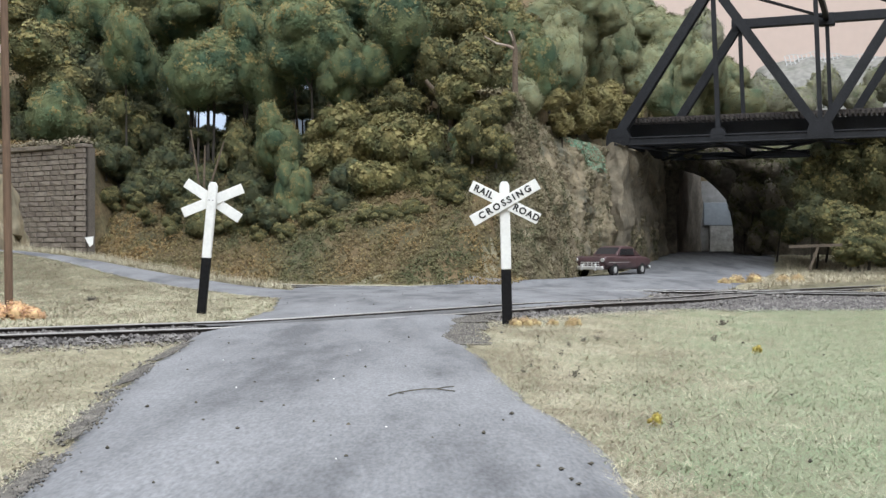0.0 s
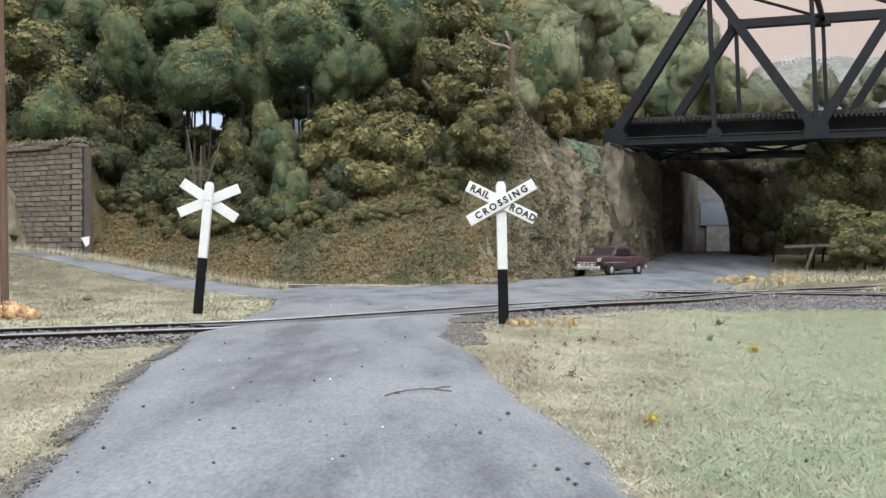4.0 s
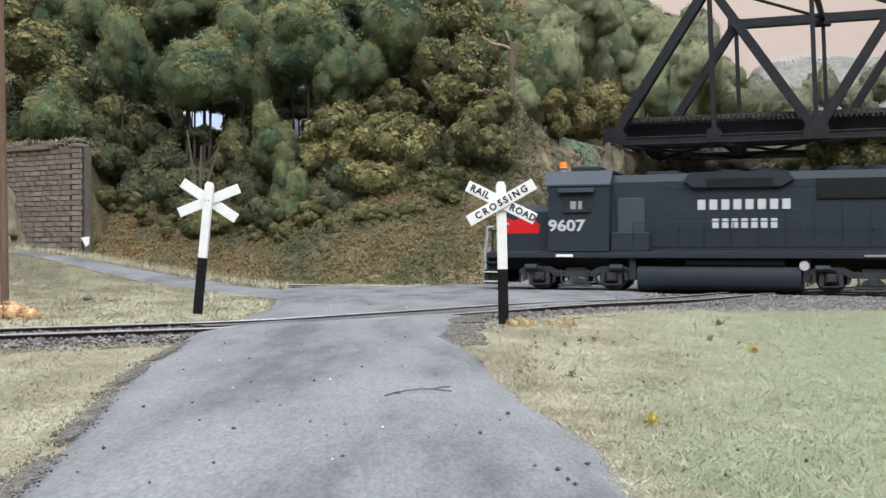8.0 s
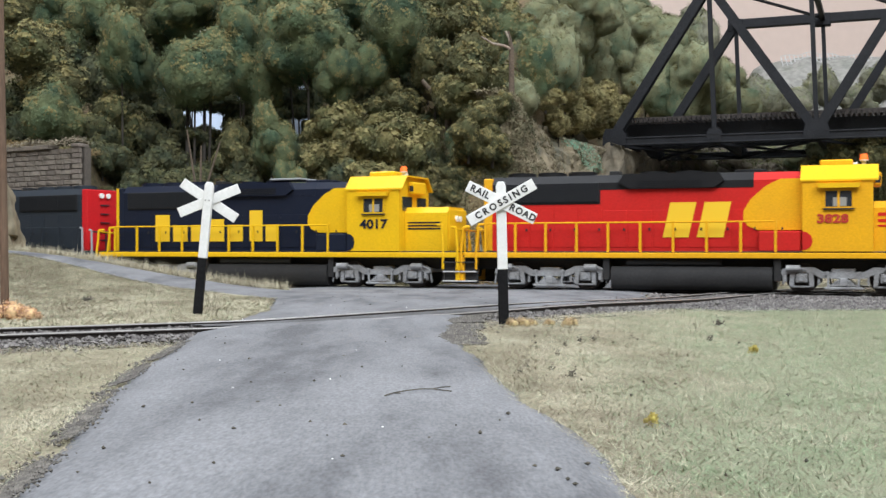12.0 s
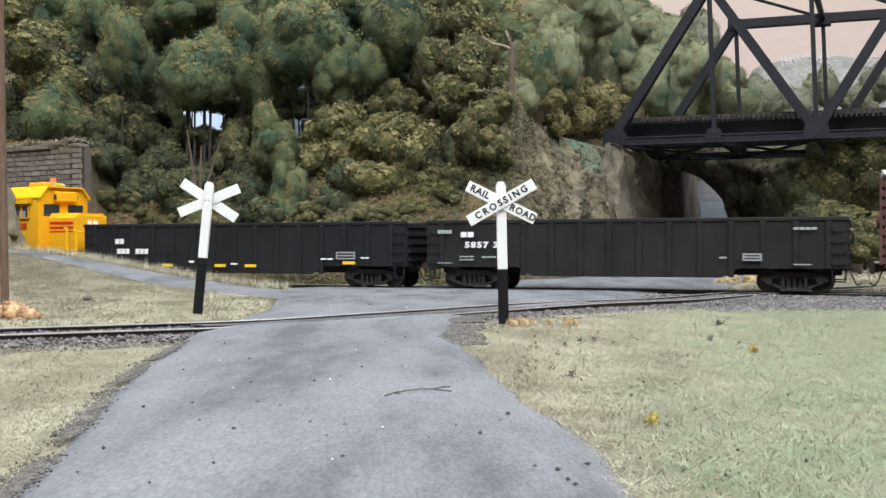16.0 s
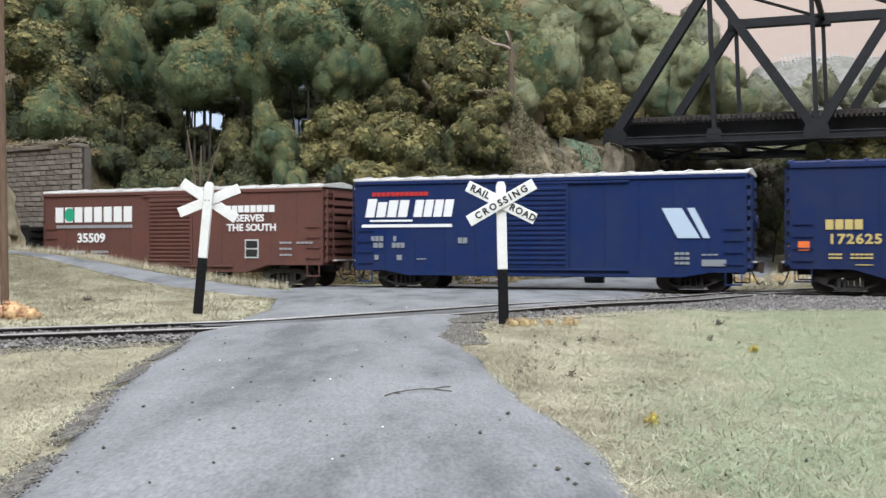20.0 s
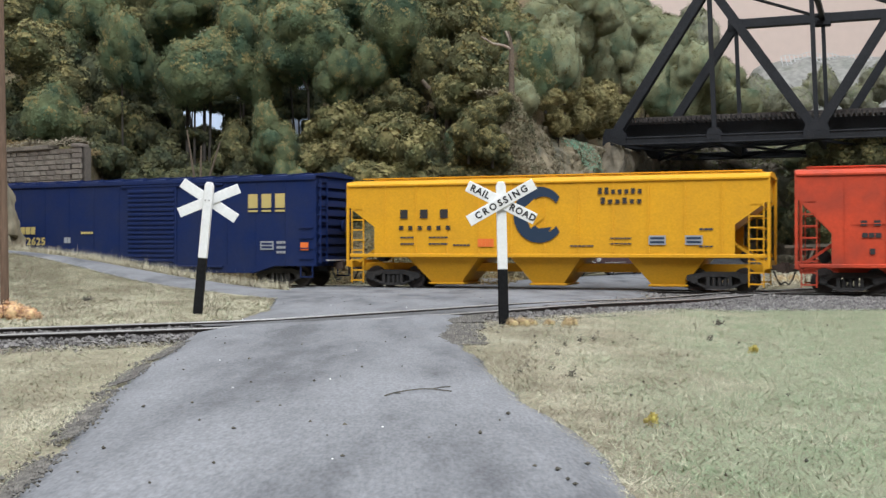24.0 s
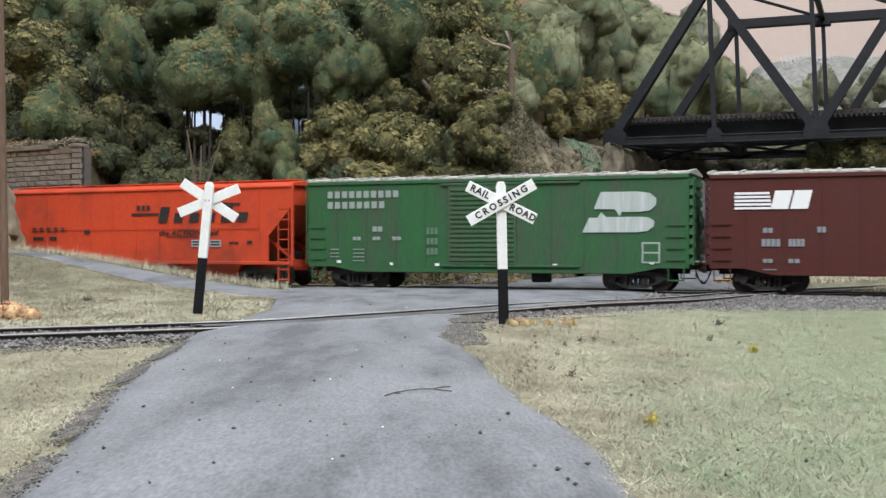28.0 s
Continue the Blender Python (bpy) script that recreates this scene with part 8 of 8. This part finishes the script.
    for s in (-1, 1):
        bx("number_panel", 6.22, 6.40, min(s * 0.622, s * 0.632), max(s * 0.622, s * 0.632), 3.82, 4.05, INK, 0)
        y = s * 1.455
        w = bx("side_window", 4.55, 5.55, min(y, y + s * 0.02), max(y, y + s * 0.02), 2.98, 3.52, DARKGLASS, 0)
        for u in (4.55, 5.02, 5.49):
            bx("window_frame", u - 0.02, u + 0.06, min(y + s * 0.015, y + s * 0.04), max(y + s * 0.015, y + s * 0.04), 2.94, 3.56, cab_mt, 0, "", w)
        for z in (2.93, 3.53):
            bx("window_frame", 4.5, 5.6, min(y + s * 0.015, y + s * 0.04), max(y + s * 0.015, y + s * 0.04), z, z + 0.05, cab_mt, 0, "", w)
        bx("window_blind", 4.86, 5.3, min(y + s * 0.021, y + s * 0.027), max(y + s * 0.021, y + s * 0.027), 3.0, 3.3, CABSHADE, 0, "pale blind behind the cab glass", w)
        pr("sun_visor", [(4.4, 3.62), (5.7, 3.62), (5.75, 3.78), (4.35, 3.78)], min(y, y + s * 0.22), max(y, y + s * 0.22), visor_mt)
        bx("arm_rest", 4.55, 5.55, min(y, y + s * 0.08), max(y, y + s * 0.08), 2.88, 2.93, UNDER, 0.01)
        bx("windscreen", 6.155, 6.17, min(s * 0.25, s * 1.15), max(s * 0.25, s * 1.15), 3.05, 3.6, DARKGLASS, 0)
    bm = B()
    rod(bm, (fd * 5.85, -0.35, 4.42), (fd * 5.85, -0.35, 4.62), 0.07, seg=8)
    rod(bm, (fd * 5.85, -0.35, 4.60), (fd * 5.85, -0.35, 4.64), 0.15, seg=12)
    mount = part("beacon_mount", bm, GALV, loco)
    bm = B()
    rod(bm, (fd * 5.85, -0.35, 4.64), (fd * 5.85, -0.35, 4.84), 0.15, 0.12, seg=14)
    part("beacon_lens", bm, AMBER, mount, "glowing orange beacon lens", smooth_angle=40)
    bm = B()
    for k, ln in enumerate((0.55, 0.42, 0.35)):
        rod(bm, (fd * 5.1, 0.45 + k * 0.09, 4.52), (fd * (5.1 + ln), 0.45 + k * 0.09, 4.56), 0.03, 0.07, seg=8)
    part("air_horn", bm, GALV, loco)
    # short nose
    across("short_nose", [(-0.92, 1.45), (0.92, 1.45), (0.92, 2.95), (0.72, 3.18), (-0.72, 3.18), (-0.92, 2.95)], 6.16, 8.0, nose_mt)
    bx("nose_front", 8.003, 8.06, -0.88, 0.88, 1.45, 3.08, end_mt if fd < 0 else nose_mt, 0.02)
    for y in (-0.17, 0.17):
        bm = B()
        rod(bm, (fd * 8.06, y, 2.72), (fd * 8.12, y, 2.72), 0.12, seg=14)
        part("headlight", bm, LAMPWHITE, loco, "round headlight")
    # steps, pilots and end rails
    for e in (-1, 1):
        u = e * 8.6
        bx("pilot", u - 0.08, u + 0.08, -1.40, 1.40, 0.30, 1.22, sill_mt if fd > 0 else UNDER, 0.02)
        for s in (-1, 1):
            st = pr("step_well", [(e * 8.05, 1.3), (e * 8.6, 1.3), (e * 8.72, 0.22), (e * 7.98, 0.22)], min(s * 1.20, s * 1.26), max(s * 1.20, s * 1.26), UNDER)
            for i in range(3):
                bx("step", min(e * 8.02, e * 8.68), max(e * 8.02, e * 8.68), min(s * 1.22, s * 1.48), max(s * 1.22, s * 1.48), 0.28 + i * 0.36, 0.33 + i * 0.36, GALV if i < 2 else UNDER, 0.005, "", st)
            for uu, top_z in ((8.02, 2.45), (8.62, 2.35)):
                bm = B()
                pipe(bm, [(fd * e * uu, s * 1.44, 0.75), (fd * e * uu, s * 1.44, 1.5), (fd * e * (uu - 0.06), s * 1.40, 2.1), (fd * e * (uu - 0.06), s * 1.40, top_z), (fd * e * (uu - 0.3), s * 1.3, top_z + 0.03)], 0.05)
                part("end_handrail", bm, LETTER_GREY if fd < 0 else rail_mt, loco, "bent handrail at the steps")
        bm = B()
        pipe(bm, [(fd * u, -1.35, 2.3), (fd * u, -0.6, 2.25), (fd * u, 0.6, 2.25), (fd * u, 1.35, 2.3)], 0.035)
        for y in (-0.6, 0.6):
            rod(bm, (fd * u, y, 1.4), (fd * u, y, 2.25), 0.035, seg=6)
        part("end_rail", bm, rail_mt, loco)
        bm = B()
        for y in (-0.55, -0.42, 0.42, 0.55):
            pipe(bm, [(fd * (u + e * 0.06), y, 1.05), (fd * (u + e * 0.25), y, 0.75), (fd * (u + e * 0.18), y * 1.1, 0.45)], 0.03)
        part("mu_hose", bm, RUBBER, loco)
    for s in (-1, 1):
        bm = B()
        rod(bm, (fd * -7.7, s * 1.40, 2.5), (fd * 3.0, s * 1.40, 2.5), 0.03 if fd > 0 else 0.018, seg=6)
        part("handrail", bm, rail_mt, loco)
        for i in range(10):
            u = -7.65 + i * 1.18
            bm = B()
            w = 0.045 if fd > 0 else 0.016
            box(bm, fd * u - w, fd * u + w, s * 1.40 - 0.03, s * 1.40 + 0.03, 1.42, 2.53)
            part("stanchion", bm, rail_mt, loco)
    # tank and gear below
    bm = B()
    loft(bm, [[(fd * u, y, z) for y, z in ((-1.15, 0.05), (-1.32, 0.25), (-1.32, 0.72), (-1.2, 0.9), (1.2, 0.9), (1.32, 0.72), (1.32, 0.25), (1.15, 0.05))] for u in (-2.85, 2.85)])
    part("fuel_tank", bm, tank_mt, loco, "rounded fuel tank", smooth_angle=50)
    bm = B()
    rod(bm, (fd * -2.3, -1.12, 1.06), (fd * 1.1, -1.12, 1.06), 0.13, seg=12)
    part("air_reservoir", bm, tank_mt, loco, smooth_angle=50)
    bx("tank_bracket", -3.15, -2.9, -1.3, 1.3, 0.4, 1.2, UNDER)
    bx("tank_bracket", 2.9, 3.15, -1.3, 1.3, 0.4, 1.2, UNDER)
    bx("underframe", -8.2, 8.2, -0.6, 0.6, 0.75, 1.2, UNDER)
    add_trucks(loco, 5.2, FRAMES_LOCO[truck_mt.name], WHEEL_LOCO, 0.51, 1.37)
    add_couplers(loco, 8.35)
    return loco


GUNMETAL = paint("dark_grey_loco", (0.027, 0.034, 0.043), 0.5, 0.15)
GUNTOP = paint("grey_visor", (0.056, 0.067, 0.080), 0.5, 0.15)
BLOODRED = paint("nose_red", (0.58, 0.018, 0.022), 0.45, 0.08)
GRILLEBLACK = paint("grille_black", (0.018, 0.019, 0.021), 0.5, 0.1)
sp = diesel("dark grey road diesel with scarlet nose and white lettering", -1, GUNMETAL, GUNMETAL, GRILLEBLACK, GUNMETAL, GUNMETAL, GUNMETAL, GUNMETAL, TRUCKSLATE, GUNMETAL, BLOODRED, GUNTOP)
bars(sp, LETTER_PALE, -0.72, 2.62, 2.94, 3.3, 8, -1.055, gap=0.34, label="pale block lettering")
bars(sp, LETTER_PALE, -0.2, 2.15, 2.28, 2.62, 7, -1.055, gap=0.34, label="pale block lettering")
words(sp, "9607", LETTER_PALE, -5.45, 2.38, 0.58, -1.475, sx=1.2)
side_plate(sp, "red_wing", [(-8.0, 2.12), (-6.65, 2.12), (-6.62, 2.45), (-6.9, 2.68), (-7.4, 2.72), (-7.6, 2.62), (-8.0, 2.72)], -0.925, BLOODRED, 0.012, "scarlet wing on the nose side")
bx_m = B()
box(bx_m, -3.62, -2.62, -1.10, -1.02, 1.7, 3.4, 0.02)
part("body_panel", bx_m, GUNTOP, sp, "lighter grey equipment door")
bars(sp, LETTER_GREY, 4.9, 5.6, 1.27, 1.33, 1, -1.47, "small_print", 0)
bars(sp, LETTER_WHITE, -5.85, -5.2, 1.24, 1.34, 1, -1.47, "small_print", 0)
bm = B()
rod(bm, (2.95, -1.36, 0.95), (2.95, -1.1, 0.95), 0.17, seg=12)
part("filler_cap", bm, GALV, sp, "bright filler fitting")

YELLOW = paint("loco_yellow", (0.80, 0.47, 0.012), 0.4, 0.08)
NAVY = paint("loco_navy", (0.010, 0.014, 0.028), 0.4, 0.1)
sf2 = diesel("navy and bright yellow road diesel with yellow handrails", 1, NAVY, NAVY, GRILLEBLACK, YELLOW, YELLOW, YELLOW, YELLOW, TRUCKGREY, UNDER, NAVY, YELLOW)
side_plate(sf2, "yellow_flash", [(3.86, 2.2), (3.86, 4.0), (3.1, 4.0), (2.6, 3.75), (2.1, 3.3), (1.86, 2.9), (1.84, 2.6), (2.0, 2.35), (2.35, 2.2)], -1.055, YELLOW, 0.014, "yellow rounded flash on the hood")
side_plate(sf2, "navy_tongue", [(3.86, 1.46), (3.86, 2.14), (4.0, 2.12), (4.15, 2.0), (4.2, 1.8), (4.15, 1.6), (4.0, 1.48)], -1.462, NAVY, 0.010, "navy tongue under the cab")
bars(sf2, LETTER_YELLOW, -5.75, -1.1, 1.85, 2.55, 5, -1.055, gap=0.2, heights=[1.65, 1.0, 1.0, 1.35, 1.0], label="large yellow block lettering")
bars(sf2, LETTER_YELLOW, -0.95, 0.62, 1.85, 2.55, 2, -1.055, gap=0.2, heights=[1.85, 1.0], label="large yellow block lettering")
for y in (-1.03, 0.99):
    bm = B()
    box(bm, -7.88, -7.74, y, y + 0.04, 1.45, 4.20, 0.005)
    part("edge_stripe", bm, YELLOW, sf2, "thin yellow stripe on the hood's corner")
words(sf2, "4017", NAVY, 5.05, 2.50, 0.50, -1.475, sx=1.2)
for z in (2.30, 2.42, 2.54):
    bars(sf2, NAVY, 6.3, 7.7, z, z + 0.06, 1, -0.93, "nose_stripe", 0)
bm = B()
box(bm, -0.2, 1.3, -0.7, 0.7, 4.40, 4.48, 0.02)
part("roof_panel", bm, LETTER_GREY, sf2, "pale roof panel")

REDHOOD = paint("loco_red", (0.56, 0.022, 0.018), 0.4, 0.08)
BLACKTOP = paint("loco_black", (0.014, 0.014, 0.015), 0.45, 0.1)
GOLDEN = paint("loco_gold", (0.80, 0.40, 0.014), 0.4, 0.08)
sf3 = diesel("red, black and golden yellow road diesel with yellow handrails", 1, REDHOOD, BLACKTOP, GRILLEBLACK, GOLDEN, GOLDEN, GOLDEN, GOLDEN, TRUCKGREY, UNDER, GOLDEN, YELLOW)
side_plate(sf3, "black_panel", [(-7.49, 3.2), (-3.3, 3.2), (-3.3, 3.74), (-7.49, 3.74)], -1.03, BLACKTOP, 0.010)
side_plate(sf3, "yellow_flash", [(3.86, 2.2), (3.86, 4.0), (3.1, 4.0), (2.6, 3.75), (2.1, 3.3), (1.86, 2.9), (1.84, 2.6), (2.0, 2.35), (2.35, 2.2)], -1.055, GOLDEN, 0.014, "golden rounded flash on the hood")
side_plate(sf3, "red_tongue", [(3.86, 1.5), (3.86, 2.14), (4.0, 2.12), (4.15, 2.0), (4.2, 1.8), (4.15, 1.62), (4.0, 1.52)], -1.462, REDHOOD, 0.010, "red tongue under the cab")
bars(sf3, LETTER_YELLOW, -1.0, 1.45, 1.95, 3.22, 2, -1.06, gap=0.24, shear=0.22, label="large slanted yellow lettering")
words(sf3, "3828", plain("red_number", (0.45, 0.03, 0.015), 0.5), 4.85, 2.56, 0.40, -1.475, sx=1.3)
for z, t in ((2.66, 0.12), (2.46, 0.10), (2.30, 0.06)):
    bars(sf3, REDHOOD, 6.3, 7.85, z, z + t, 1, -0.93, "nose_stripe", 0)

# order and places along the line, at ten seconds
TRAIN = [(sp, -6.9, 5.2), (sf2, 10.4, 5.2), (sf3, 27.7, 5.2), (gon_a, 44.55, 6.15), (gon_b, 60.95, 5.9), (sou, 77.1, 5.32), (rl, 93.3, 5.55), (csx, 111.0, 6.7), (che, 129.1, 6.32), (gra, 146.15, 6.32),
         (bn, 162.4, 5.6), (ns, 178.3, 5.6)]


# ---- motion ----
def motions():
    place = {}
    for car, c, half in TRAIN:
        rows = []
        for i in range(113):
            t = 28.0 * i / 112
            s = c - SPEED * (t - 10)
            ax, ay = main_at(s - half)
            bx, by = main_at(s + half)
            rows.append((t, at((ax + bx) / 2, (ay + by) / 2, 0, 0, 0, math.degrees(math.atan2(by - ay, bx - ax)))))
        walk(car, rows)
        place[car] = (c, half)
    # trucks follow the curve under their car
    for tr, car, x in TRUCKS:
        c, half = place[car]
        rows = []
        for i in range(57):
            t = 28.0 * i / 56
            s = c - SPEED * (t - 10)
            ax, ay = main_at(s - half)
            bx, by = main_at(s + half)
            turn = rail_heading(s + x) - math.atan2(by - ay, bx - ax)
            rows.append((t, at(x, 0, 0, 0, 0, math.degrees(turn))))
        walk(tr, rows)
    # wheels roll while they can be seen
    for ws, car, a, r in WHEELSETS:
        c, half = place[car]
        t0 = max(0.0, 10 + (c - 32) / SPEED)
        t1 = min(28.0, 10 + (c + 44) / SPEED)
        rows = []
        if t0 > 0:
            rows.append((0.0, at(a, 0, r)))
        n = max(2, int((t1 - t0) * 15))
        for i in range(n + 1):
            t = t0 + (t1 - t0) * i / n
            rows.append((t, at(a, 0, r, 0, -math.degrees(SPEED * (t - t0) / r), 0)))
        if t1 < 28:
            rows.append((28.0, rows[-1][1]))
        walk(ws, rows)


motions()
